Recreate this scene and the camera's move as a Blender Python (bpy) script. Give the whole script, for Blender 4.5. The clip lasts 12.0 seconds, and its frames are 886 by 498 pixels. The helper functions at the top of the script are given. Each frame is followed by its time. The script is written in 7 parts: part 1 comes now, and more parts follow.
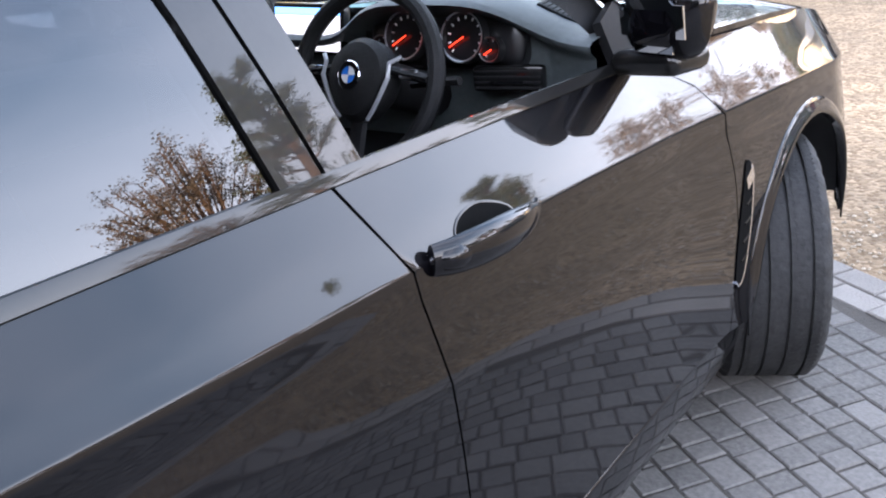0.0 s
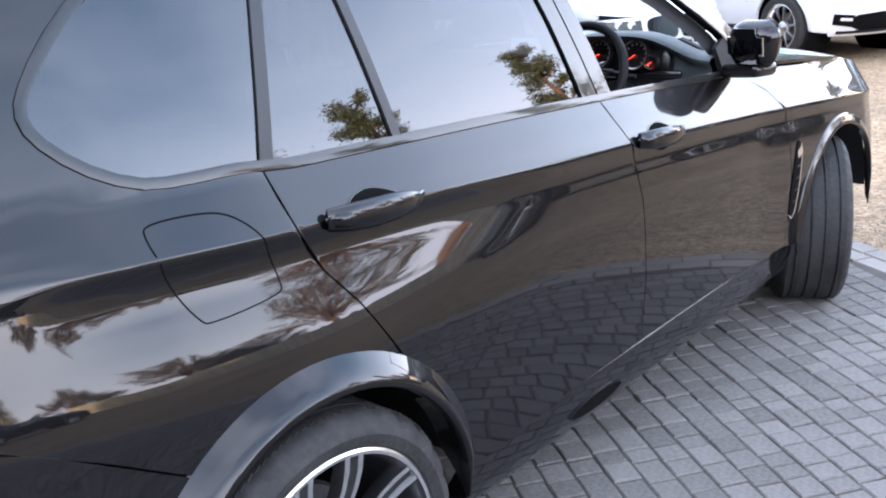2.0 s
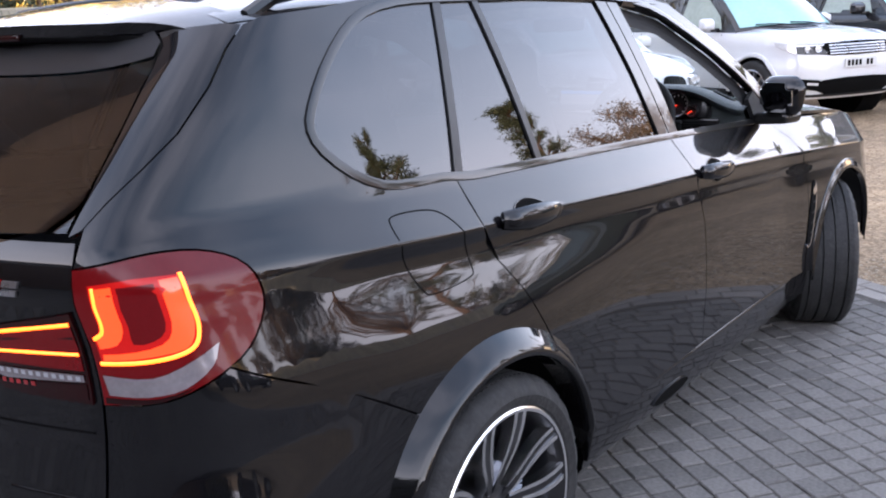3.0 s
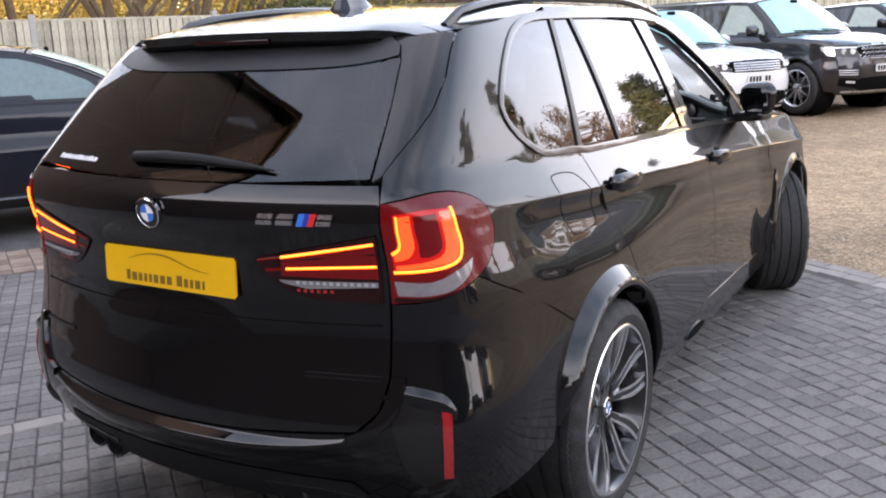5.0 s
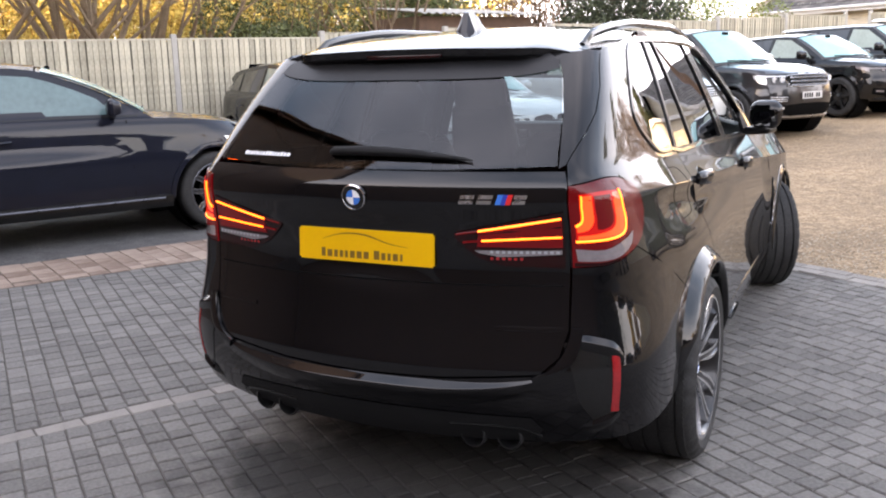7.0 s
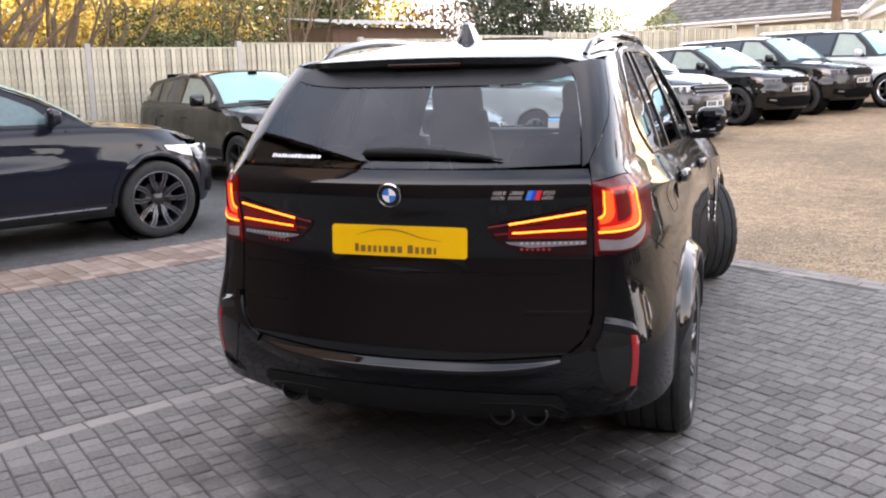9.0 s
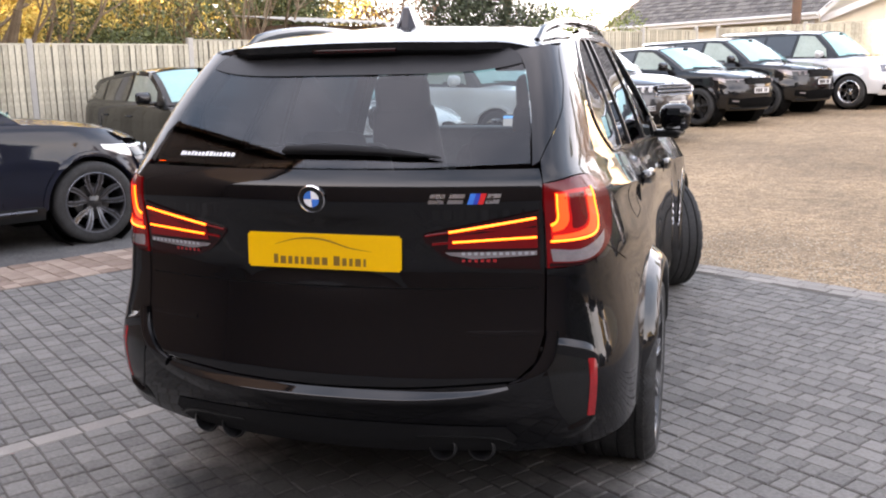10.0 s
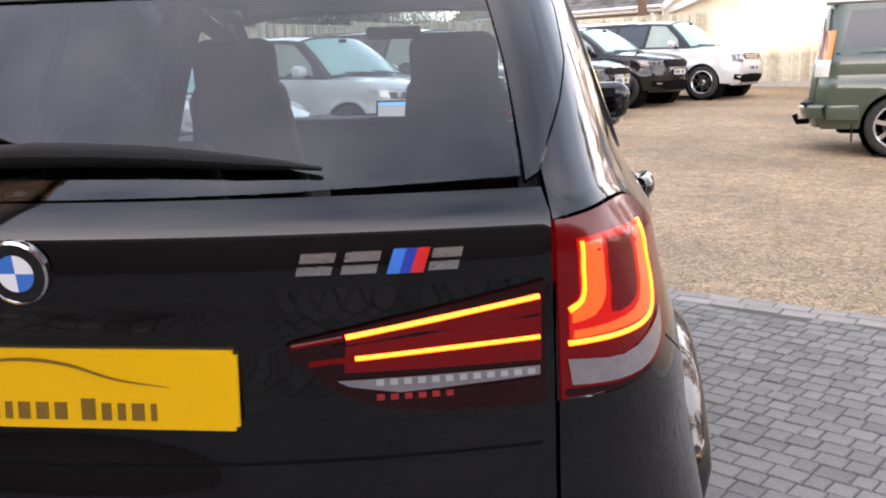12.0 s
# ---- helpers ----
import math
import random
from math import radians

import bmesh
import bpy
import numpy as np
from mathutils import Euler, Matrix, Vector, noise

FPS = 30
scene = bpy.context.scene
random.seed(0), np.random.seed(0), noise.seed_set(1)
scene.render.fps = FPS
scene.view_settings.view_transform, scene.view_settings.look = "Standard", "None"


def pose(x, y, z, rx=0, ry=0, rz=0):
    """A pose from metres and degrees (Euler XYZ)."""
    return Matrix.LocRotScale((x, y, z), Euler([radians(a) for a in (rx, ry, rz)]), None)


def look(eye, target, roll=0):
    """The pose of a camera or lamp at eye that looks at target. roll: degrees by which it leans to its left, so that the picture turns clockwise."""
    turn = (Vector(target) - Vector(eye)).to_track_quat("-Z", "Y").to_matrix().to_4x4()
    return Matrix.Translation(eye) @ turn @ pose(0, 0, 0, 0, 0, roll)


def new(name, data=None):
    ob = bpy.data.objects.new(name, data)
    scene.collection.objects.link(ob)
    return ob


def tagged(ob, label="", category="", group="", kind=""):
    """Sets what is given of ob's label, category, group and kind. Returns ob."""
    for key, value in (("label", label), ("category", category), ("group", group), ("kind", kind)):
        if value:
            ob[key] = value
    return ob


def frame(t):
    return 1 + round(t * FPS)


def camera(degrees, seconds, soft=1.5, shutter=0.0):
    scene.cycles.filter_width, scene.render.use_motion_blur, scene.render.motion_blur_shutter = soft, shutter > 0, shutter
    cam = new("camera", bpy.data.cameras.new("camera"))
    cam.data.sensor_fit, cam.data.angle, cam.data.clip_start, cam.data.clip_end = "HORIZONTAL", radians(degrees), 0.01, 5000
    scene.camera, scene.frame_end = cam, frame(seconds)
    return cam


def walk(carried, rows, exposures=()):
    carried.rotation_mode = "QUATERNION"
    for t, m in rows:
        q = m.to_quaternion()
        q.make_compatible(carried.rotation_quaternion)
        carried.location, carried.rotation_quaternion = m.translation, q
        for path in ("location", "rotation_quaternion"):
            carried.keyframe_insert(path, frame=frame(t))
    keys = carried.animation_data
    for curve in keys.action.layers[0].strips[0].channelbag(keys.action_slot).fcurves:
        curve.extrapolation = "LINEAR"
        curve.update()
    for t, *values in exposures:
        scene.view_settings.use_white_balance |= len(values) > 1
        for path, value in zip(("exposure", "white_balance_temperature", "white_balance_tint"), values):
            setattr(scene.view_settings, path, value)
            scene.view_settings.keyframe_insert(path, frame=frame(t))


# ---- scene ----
import mathutils
cam = camera(52.1, 12.0, 2.0)
PATH = [
    (0, (1.635, 0.482, 1.533), (0.499, 1.937, 0.763), -6.2),
    (0.5, (1.875, 0.131, 1.532), (0.706, 1.576, 0.794), -5.7),
    (1, (2.061, -0.307, 1.548), (0.861, 1.126, 0.836), -4.9),
    (1.5, (2.206, -0.661, 1.579), (0.96, 0.749, 0.901), -4.0),
    (2, (2.241, -1.013, 1.594), (0.97, 0.405, 0.983), -3.8),
    (2.5, (2.179, -1.335, 1.602), (0.928, 0.13, 1.063), -3.3),
    (3, (2.179, -1.698, 1.603), (0.966, -0.185, 1.116), -2.8),
    (4.8, (2.031, -2.639, 1.617), (0.991, -0.994, 1.155), -2.2),
    (5, (1.98, -2.712, 1.608), (0.965, -1.051, 1.151), -2.2),
    (5.5, (1.869, -2.9, 1.614), (0.912, -1.205, 1.157), -2.1),
    (6, (1.796, -3.152, 1.6), (0.857, -1.442, 1.161), -1.9),
    (6.5, (1.696, -3.369, 1.597), (0.775, -1.643, 1.181), -1.6),
    (7, (1.541, -3.569, 1.593), (0.693, -1.804, 1.188), -1.5),
    (9, (1.207, -3.968, 1.593), (0.567, -2.113, 1.205), -1.4),
    (9.5, (1.172, -3.874, 1.573), (0.573, -2.005, 1.187), -1.3),
    (10, (1.175, -3.552, 1.541), (0.609, -1.673, 1.155), -1.1),
    (10.5, (1.122, -3.213, 1.53), (0.592, -1.324, 1.141), -1.0),
    (11, (0.935, -2.834, 1.495), (0.492, -0.924, 1.102), -1.1),
    (11.5, (0.791, -2.505, 1.452), (0.457, -0.572, 1.06), -1.4),
    (12, (0.689, -2.102, 1.412), (0.449, -0.156, 1.016), -1.6),
]
walk(cam, [(t, look(eye, target, roll)) for t, eye, target, roll in PATH], [(0, 3.64, 6750, 21), (2, 3.66, 6650, 20), (3, 2.94, 6850, 24), (5, 2.98, 7450, 23), (8, 3.08, 7850, 23), (12, 3.10, 7950, 24)])

# ---- light ----
SUN_AZ, SUN_EL = radians(203), radians(8.5)
world = bpy.data.worlds.new("sky")
scene.world = world
world.use_nodes = True
wt = world.node_tree
wt.nodes.clear()
w_out = wt.nodes.new("ShaderNodeOutputWorld")
w_bg = wt.nodes.new("ShaderNodeBackground")
w_sky = wt.nodes.new("ShaderNodeTexSky")
w_sky.sky_type = "NISHITA"
w_sky.sun_disc = False
w_sky.sun_elevation, w_sky.sun_rotation = SUN_EL, SUN_AZ
w_sky.air_density, w_sky.dust_density, w_sky.ozone_density = 1.0, 0.7, 1.3
# thin streaky cloud all over the sky
w_tc = wt.nodes.new("ShaderNodeTexCoord")
w_map = wt.nodes.new("ShaderNodeMapping")
w_map.inputs["Scale"].default_value = (1.0, 1.0, 1.8)
w_map.inputs["Rotation"].default_value = (0.3, 0.2, 0.5)
w_n = wt.nodes.new("ShaderNodeTexNoise")
w_n.inputs["Scale"].default_value, w_n.inputs["Detail"].default_value, w_n.inputs["Roughness"].default_value = 1.1, 4, 0.5
w_r = wt.nodes.new("ShaderNodeValToRGB")
w_r.color_ramp.elements[0].position, w_r.color_ramp.elements[1].position = 0.34, 0.72
w_r.color_ramp.elements[1].color = (0.6, 0.6, 0.6, 1)
w_mix = wt.nodes.new("ShaderNodeMixRGB")
w_mix.inputs["Color2"].default_value = (5.3, 5.75, 6.6, 1)
wt.links.new(w_tc.outputs["Generated"], w_map.inputs["Vector"])
wt.links.new(w_map.outputs["Vector"], w_n.inputs["Vector"])
wt.links.new(w_n.outputs["Fac"], w_r.inputs["Fac"])
# the cloud layer thickens towards the horizon, where it is seen edge on
w_sep = wt.nodes.new("ShaderNodeSeparateXYZ")
w_low, w_pow, w_add = (wt.nodes.new("ShaderNodeMath") for _ in range(3))
w_low.operation, w_pow.operation, w_add.operation = "SUBTRACT", "POWER", "MULTIPLY_ADD"
w_low.inputs[0].default_value, w_pow.inputs[1].default_value, w_add.inputs[1].default_value = 1.0, 4.0, 0.75
w_low.use_clamp = w_add.use_clamp = True
wt.links.new(w_tc.outputs["Generated"], w_sep.inputs[0])
wt.links.new(w_sep.outputs["Z"], w_low.inputs[1])
wt.links.new(w_low.outputs[0], w_pow.inputs[0])
wt.links.new(w_pow.outputs[0], w_add.inputs[0])
wt.links.new(w_r.outputs["Color"], w_add.inputs[2])
wt.links.new(w_add.outputs[0], w_mix.inputs["Fac"])
wt.links.new(w_sky.outputs["Color"], w_mix.inputs["Color1"])
wt.links.new(w_mix.outputs["Color"], w_bg.inputs["Color"])
w_bg.inputs["Strength"].default_value = 0.15
wt.links.new(w_bg.outputs["Background"], w_out.inputs["Surface"])
sun = new("sun", bpy.data.lights.new("sun", "SUN"))
sun.data.energy, sun.data.angle, sun.data.color = 5.0, radians(1.5), (1.0, 0.80, 0.55)
sun.matrix_world = look((0, 0, 0), (-math.sin(SUN_AZ) * math.cos(SUN_EL), -math.cos(SUN_AZ) * math.cos(SUN_EL), -math.sin(SUN_EL)))

# ---- materials ----
def mat(name, color, rough=0.5, metal=0.0, coat=0.0, vary=0.12, scale=8.0, fine=90.0, bump=0.0, bump_scale=120.0, spec=0.5, per_piece=0.0, tint=None, emit=None, emit_power=0.0):
    """A procedural surface: two scales of noise in colour and roughness, fine relief, an optional second tint in patches."""
    m = bpy.data.materials.new(name)
    m.use_nodes = True
    t = m.node_tree
    b = t.nodes["Principled BSDF"]
    b.inputs["Metallic"].default_value = metal
    b.inputs["Coat Weight"].default_value = coat
    b.inputs["Coat Roughness"].default_value = 0.02
    b.inputs["Coat IOR"].default_value = 1.48
    b.inputs["Specular IOR Level"].default_value = spec
    tc = t.nodes.new("ShaderNodeTexCoord")
    big, small = t.nodes.new("ShaderNodeTexNoise"), t.nodes.new("ShaderNodeTexNoise")
    big.inputs["Scale"].default_value, big.inputs["Detail"].default_value = scale, 4
    small.inputs["Scale"].default_value, small.inputs["Detail"].default_value = fine, 3
    for n in (big, small):
        t.links.new(tc.outputs["Object"], n.inputs["Vector"])
    add = t.nodes.new("ShaderNodeMath")
    add.operation = "ADD"
    t.links.new(big.outputs["Fac"], add.inputs[0])
    t.links.new(small.outputs["Fac"], add.inputs[1])
    value = add
    if per_piece:
        info = t.nodes.new("ShaderNodeObjectInfo")
        geo = t.nodes.new("ShaderNodeNewGeometry")
        mix = t.nodes.new("ShaderNodeMath")
        mix.operation = "ADD"
        t.links.new(info.outputs["Random"], mix.inputs[0])
        t.links.new(geo.outputs["Random Per Island"], mix.inputs[1])
        fr = t.nodes.new("ShaderNodeMath")
        fr.operation = "FRACT"
        t.links.new(mix.outputs[0], fr.inputs[0])
        mul = t.nodes.new("ShaderNodeMath")
        mul.operation = "MULTIPLY_ADD"
        mul.inputs[1].default_value, mul.inputs[2].default_value = per_piece, -per_piece / 2
        t.links.new(fr.outputs[0], mul.inputs[0])
        value = t.nodes.new("ShaderNodeMath")
        value.operation = "ADD"
        t.links.new(add.outputs[0], value.inputs[0])
        t.links.new(mul.outputs[0], value.inputs[1])
    ramp = t.nodes.new("ShaderNodeValToRGB")
    half = t.nodes.new("ShaderNodeMath")
    half.operation = "MULTIPLY"
    half.inputs[1].default_value = 0.5
    t.links.new(value.outputs[0], half.inputs[0])
    t.links.new(half.outputs[0], ramp.inputs["Fac"])
    c2 = tint or color
    ramp.color_ramp.elements[0].position, ramp.color_ramp.elements[1].position = 0.32, 0.68
    ramp.color_ramp.elements[0].color = (*[max(0, c * (1 - vary)) for c in color], 1)
    ramp.color_ramp.elements[1].color = (*[min(1, c * (1 + vary)) for c in c2], 1)
    t.links.new(ramp.outputs["Color"], b.inputs["Base Color"])
    rr = t.nodes.new("ShaderNodeMapRange")
    rr.inputs["To Min"].default_value, rr.inputs["To Max"].default_value = rough * 0.85, min(1, rough * 1.15)
    t.links.new(big.outputs["Fac"], rr.inputs["Value"])
    t.links.new(rr.outputs["Result"], b.inputs["Roughness"])
    if bump:
        bn = t.nodes.new("ShaderNodeTexNoise")
        bn.inputs["Scale"].default_value, bn.inputs["Detail"].default_value = bump_scale, 4
        t.links.new(tc.outputs["Object"], bn.inputs["Vector"])
        bp = t.nodes.new("ShaderNodeBump")
        bp.inputs["Strength"].default_value, bp.inputs["Distance"].default_value = bump, 0.01
        t.links.new(bn.outputs["Fac"], bp.inputs["Height"])
        t.links.new(bp.outputs["Normal"], b.inputs["Normal"])
    if emit:
        b.inputs["Emission Color"].default_value = (*emit, 1)
        b.inputs["Emission Strength"].default_value = emit_power
    return m


def glass(name, tint, gloss=0.0, ior=1.5):
    """A pane: clear or smoked in transmission, a sharp mirror towards grazing angles."""
    m = bpy.data.materials.new(name)
    m.use_nodes = True
    t = m.node_tree
    t.nodes.clear()
    out = t.nodes.new("ShaderNodeOutputMaterial")
    tr, gl, mx, lw = (t.nodes.new("ShaderNode" + k) for k in ("BsdfTransparent", "BsdfGlossy", "MixShader", "LayerWeight"))
    tr.inputs["Color"].default_value = (*tint, 1)
    gl.inputs["Roughness"].default_value = 0.01
    gl.inputs["Color"].default_value = (0.95, 0.97, 1, 1)
    lw.inputs["Blend"].default_value = 0.5
    f0 = ((ior - 1) / (ior + 1)) ** 2 + gloss
    po, ma = t.nodes.new("ShaderNodeMath"), t.nodes.new("ShaderNodeMath")
    po.operation, ma.operation = "POWER", "MULTIPLY_ADD"
    po.inputs[1].default_value, ma.inputs[1].default_value, ma.inputs[2].default_value = 5.0, 1.0 - f0, f0
    t.links.new(lw.outputs["Facing"], po.inputs[0])
    t.links.new(po.outputs[0], ma.inputs[0])
    t.links.new(ma.outputs[0], mx.inputs["Fac"])
    t.links.new(tr.outputs[0], mx.inputs[1])
    t.links.new(gl.outputs[0], mx.inputs[2])
    t.links.new(mx.outputs[0], out.inputs["Surface"])
    return m


PAINT = mat("black_paint", (0.0013, 0.0012, 0.0019), 0.5, spec=0.05, coat=0.96, vary=0.3, scale=3, fine=400)
PAINT.node_tree.nodes["Principled BSDF"].inputs["Coat Roughness"].default_value = 0.03
PAINT_BLUE = mat("blue_black_paint", (0.0035, 0.005, 0.012), 0.5, spec=0.1, coat=0.75, vary=0.3, scale=3, fine=400)
PAINT_GREY = mat("dark_grey_paint", (0.014, 0.0135, 0.016), 0.3, 0.4, coat=1.0, vary=0.2, scale=3, fine=400)
PAINT_BLACK2 = mat("deep_black_paint", (0.003, 0.003, 0.0034), 0.5, spec=0.1, coat=1.0, vary=0.2, scale=3, fine=400)
PAINT_WHITE = mat("white_paint", (0.640, 0.640, 0.640), 0.3, coat=1.0, vary=0.04, scale=2, fine=60)
PAINT_SILVER = mat("silver_white_paint", (0.508, 0.517, 0.525), 0.3, 0.2, coat=1.0, vary=0.05, scale=2, fine=60)
PAINT_GREEN = mat("dark_green_paint", (0.05, 0.072, 0.05), 0.32, coat=0.9, vary=0.2, scale=2, fine=60)
PAINT_RED = mat("dark_red_paint", (0.16, 0.02, 0.018), 0.32, coat=0.9, vary=0.15, scale=2, fine=60)
GLOSS_BLACK = mat("gloss_black_trim", (0.006, 0.006, 0.006), 0.4, spec=0.1, coat=0.85, vary=0.3)
MATT_BLACK = mat("matt_black_plastic", (0.008, 0.008, 0.0085), 0.65, spec=0.2, vary=0.25, bump=0.15, bump_scale=500)
GAP = mat("dark_gap", (0.004, 0.004, 0.004), 0.9, vary=0.3, spec=0.05)
RUBBER = mat("tyre_rubber", (0.0075, 0.0072, 0.0072), 0.75, vary=0.45, scale=14, fine=60, bump=0.3, bump_scale=90, tint=(0.02, 0.0195, 0.019))
CHROME = mat("chrome", (0.72, 0.72, 0.74), 0.08, 1.0, vary=0.05)
SILVER_TRIM = mat("silver_painted_trim", (0.30, 0.305, 0.32), 0.3, coat=0.6, vary=0.06)
SATIN = mat("satin_metal", (0.6, 0.6, 0.62), 0.28, 1.0, vary=0.08)
ALLOY = mat("machined_alloy", (0.85, 0.85, 0.86), 0.22, 1.0, vary=0.08, scale=20)
ALLOY_DARK = mat("black_alloy", (0.015, 0.015, 0.016), 0.3, 0.3, coat=0.5, vary=0.25)
LENS_RED = mat("red_lens", (0.040, 0.0015, 0.0025), 0.2, spec=0.2, coat=0.3, vary=0.15, scale=10, emit=(0.6, 0.006, 0.010), emit_power=0.018)
LENS_DARK = mat("dark_red_lens", (0.014, 0.0008, 0.0012), 0.2, spec=0.2, coat=0.3, vary=0.2, scale=10)
LENS_CLEAR = mat("clear_lens", (0.17, 0.15, 0.155), 0.15, coat=1.0, vary=0.15, scale=30)
LENS_AMBER = mat("amber_lens", (0.7, 0.22, 0.03), 0.2, coat=1.0, vary=0.1)
LED = mat("lit_tail_bar", (0.9, 0.25, 0.05), 0.3, emit=(1.0, 0.115, 0.008), emit_power=0.9)
LED_SOFT = mat("lit_tail_field", (0.22, 0.02, 0.006), 0.3, coat=1.0, emit=(1.0, 0.055, 0.008), emit_power=0.34)
LED_DIM = mat("glowing_red_lens", (0.09, 0.003, 0.003), 0.2, spec=0.2, coat=0.3, vary=0.15, scale=12, emit=(1.0, 0.016, 0.012), emit_power=0.07)
REFLECTOR = mat("red_reflector", (0.26, 0.010, 0.012), 0.2, coat=0.8, vary=0.15, scale=40)
YELLOW = mat("plate_yellow", (0.748, 0.399, 0.000), 0.35, coat=0.4, vary=0.03, scale=5)
PLATE_WHITE = mat("plate_white", (0.590, 0.590, 0.574), 0.35, coat=0.4, vary=0.03)
PRINT_DARK = mat("dark_print", (0.045, 0.03, 0.012), 0.5, vary=0.1)
PRINT_BROWN = mat("brown_print", (0.17, 0.088, 0.008), 0.5, vary=0.1)
DISC_IRON = mat("brake_iron", (0.06, 0.058, 0.057), 0.5, 0.6, vary=0.3, scale=30)
ALLOY_GREY = mat("grey_alloy", (0.10, 0.105, 0.12), 0.28, 0.7, coat=0.5, vary=0.2)
PRINT_WHITE = mat("white_print", (0.75, 0.75, 0.76), 0.5, vary=0.04)
BADGE_BLUE = mat("badge_blue", (0.02, 0.16, 0.55), 0.25, coat=0.8, vary=0.05)
BADGE_NAVY = mat("badge_navy", (0.015, 0.04, 0.3), 0.25, coat=0.8, vary=0.05)
BADGE_RED = mat("badge_red", (0.6, 0.02, 0.02), 0.25, coat=0.8, vary=0.05)
BADGE_WHITE = mat("badge_white", (0.8, 0.8, 0.8), 0.25, coat=0.8, vary=0.03)
LEATHER = mat("black_leather", (0.0085, 0.0085, 0.009), 0.6, spec=0.25, vary=0.25, scale=12, bump=0.35, bump_scale=350)
DASH = mat("dash_leather", (0.062, 0.075, 0.077), 0.55, vary=0.2, scale=10, bump=0.3, bump_scale=400)
SCREEN = mat("screen_lit", (0.3, 0.31, 0.33), 0.2, coat=0.5, emit=(0.75, 0.8, 0.9), emit_power=0.16, vary=0.05)
SCREEN_BLUE = mat("screen_bar_lit", (0.05, 0.2, 0.5), 0.2, emit=(0.1, 0.35, 0.8), emit_power=0.5)
NEEDLE = mat("needle_lit", (0.7, 0.04, 0.02), 0.4, emit=(1.0, 0.05, 0.02), emit_power=0.35)
DIAL = mat("dial_black", (0.012, 0.012, 0.013), 0.3, coat=0.3, vary=0.2)
PRIVACY = glass("privacy_glass", (0.035, 0.037, 0.042), 0.038, 1.45)
REAR_GLASS = glass("rear_screen_glass", (0.32, 0.38, 0.39), 0.018, 1.45)
CLEAR = glass("clear_glass", (0.9, 0.94, 0.93), 0.01, 1.4)
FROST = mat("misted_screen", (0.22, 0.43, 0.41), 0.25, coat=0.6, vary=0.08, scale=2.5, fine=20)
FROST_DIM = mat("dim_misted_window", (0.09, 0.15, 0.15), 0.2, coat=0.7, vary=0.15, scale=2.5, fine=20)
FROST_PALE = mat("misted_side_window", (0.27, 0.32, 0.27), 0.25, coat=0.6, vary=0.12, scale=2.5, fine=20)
POST_BLACK = mat("satin_black_post", (0.012, 0.012, 0.013), 0.38, spec=0.35, vary=0.2)
MIRROR = mat("mirror_face", (0.85, 0.87, 0.88), 0.02, 1.0, vary=0.02)
SLATS = mat("grille_metal", (0.5, 0.5, 0.51), 0.25, 0.9, vary=0.1)
TIMBER = mat("weathered_fence_board", (0.40, 0.363, 0.275), 0.85, vary=0.2, scale=2, fine=14, bump=0.3, bump_scale=40, per_piece=0.6, tint=(0.50, 0.457, 0.35))
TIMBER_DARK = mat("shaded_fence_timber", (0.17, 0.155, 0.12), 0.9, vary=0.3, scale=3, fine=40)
CONCRETE = mat("concrete_post", (0.42, 0.40, 0.36), 0.9, vary=0.15, scale=5, fine=60, bump=0.3, bump_scale=80)
PAVER = mat("grey_paver", (0.120, 0.112, 0.102), 0.85, vary=0.22, scale=1.3, fine=60, bump=0.4, bump_scale=110, per_piece=0.45, tint=(0.150, 0.140, 0.128))
PAVER_LIGHT = mat("pale_paver", (0.226, 0.205, 0.183), 0.85, vary=0.2, scale=6, fine=100, bump=0.5, bump_scale=110, per_piece=0.5)
PAVER_RED = mat("red_paver", (0.221, 0.148, 0.111), 0.85, vary=0.25, scale=6, fine=100, bump=0.5, bump_scale=110, per_piece=0.8, tint=(0.254, 0.193, 0.152))
JOINT = mat("paver_joint", (0.064, 0.056, 0.047), 0.95, vary=0.35, scale=6, fine=150, bump=0.6, bump_scale=200)
STONE = mat("gravel_stone", (0.312, 0.238, 0.156), 0.9, vary=0.3, scale=9, fine=90, per_piece=0.9, tint=(0.361, 0.303, 0.230))
BARK = mat("bark", (0.19, 0.135, 0.085), 0.9, vary=0.35, scale=5, fine=50, bump=0.7, bump_scale=40)
TWIG = mat("twigs", (0.16, 0.10, 0.06), 0.9, vary=0.3, scale=3, fine=40)
LEAF_GREEN = mat("green_leaf", (0.07, 0.09, 0.03), 0.6, vary=0.4, scale=1.2, fine=20, per_piece=0.7, tint=(0.11, 0.125, 0.04))
LEAF_DARK = mat("dark_conifer_leaf", (0.035, 0.05, 0.028), 0.65, vary=0.4, scale=1.2, fine=20, per_piece=0.6, tint=(0.06, 0.075, 0.035))
LEAF_GOLD = mat("autumn_leaf", (0.5, 0.33, 0.07), 0.6, vary=0.35, scale=1.0, fine=20, per_piece=0.9, tint=(0.5, 0.42, 0.12))
LEAF_BROWN = mat("brown_leaf", (0.075, 0.056, 0.040), 0.7, vary=0.35, scale=1.0, fine=20, per_piece=0.8, tint=(0.115, 0.085, 0.058))
LEAF_LIME = mat("lime_hedge_leaf", (0.16, 0.2, 0.035), 0.6, vary=0.3, scale=1.5, fine=20, per_piece=0.6)
ROOF_TILE = mat("roof_tile", (0.10, 0.092, 0.085), 0.9, vary=0.5, scale=4, fine=40, bump=0.4, bump_scale=30, per_piece=0.6)
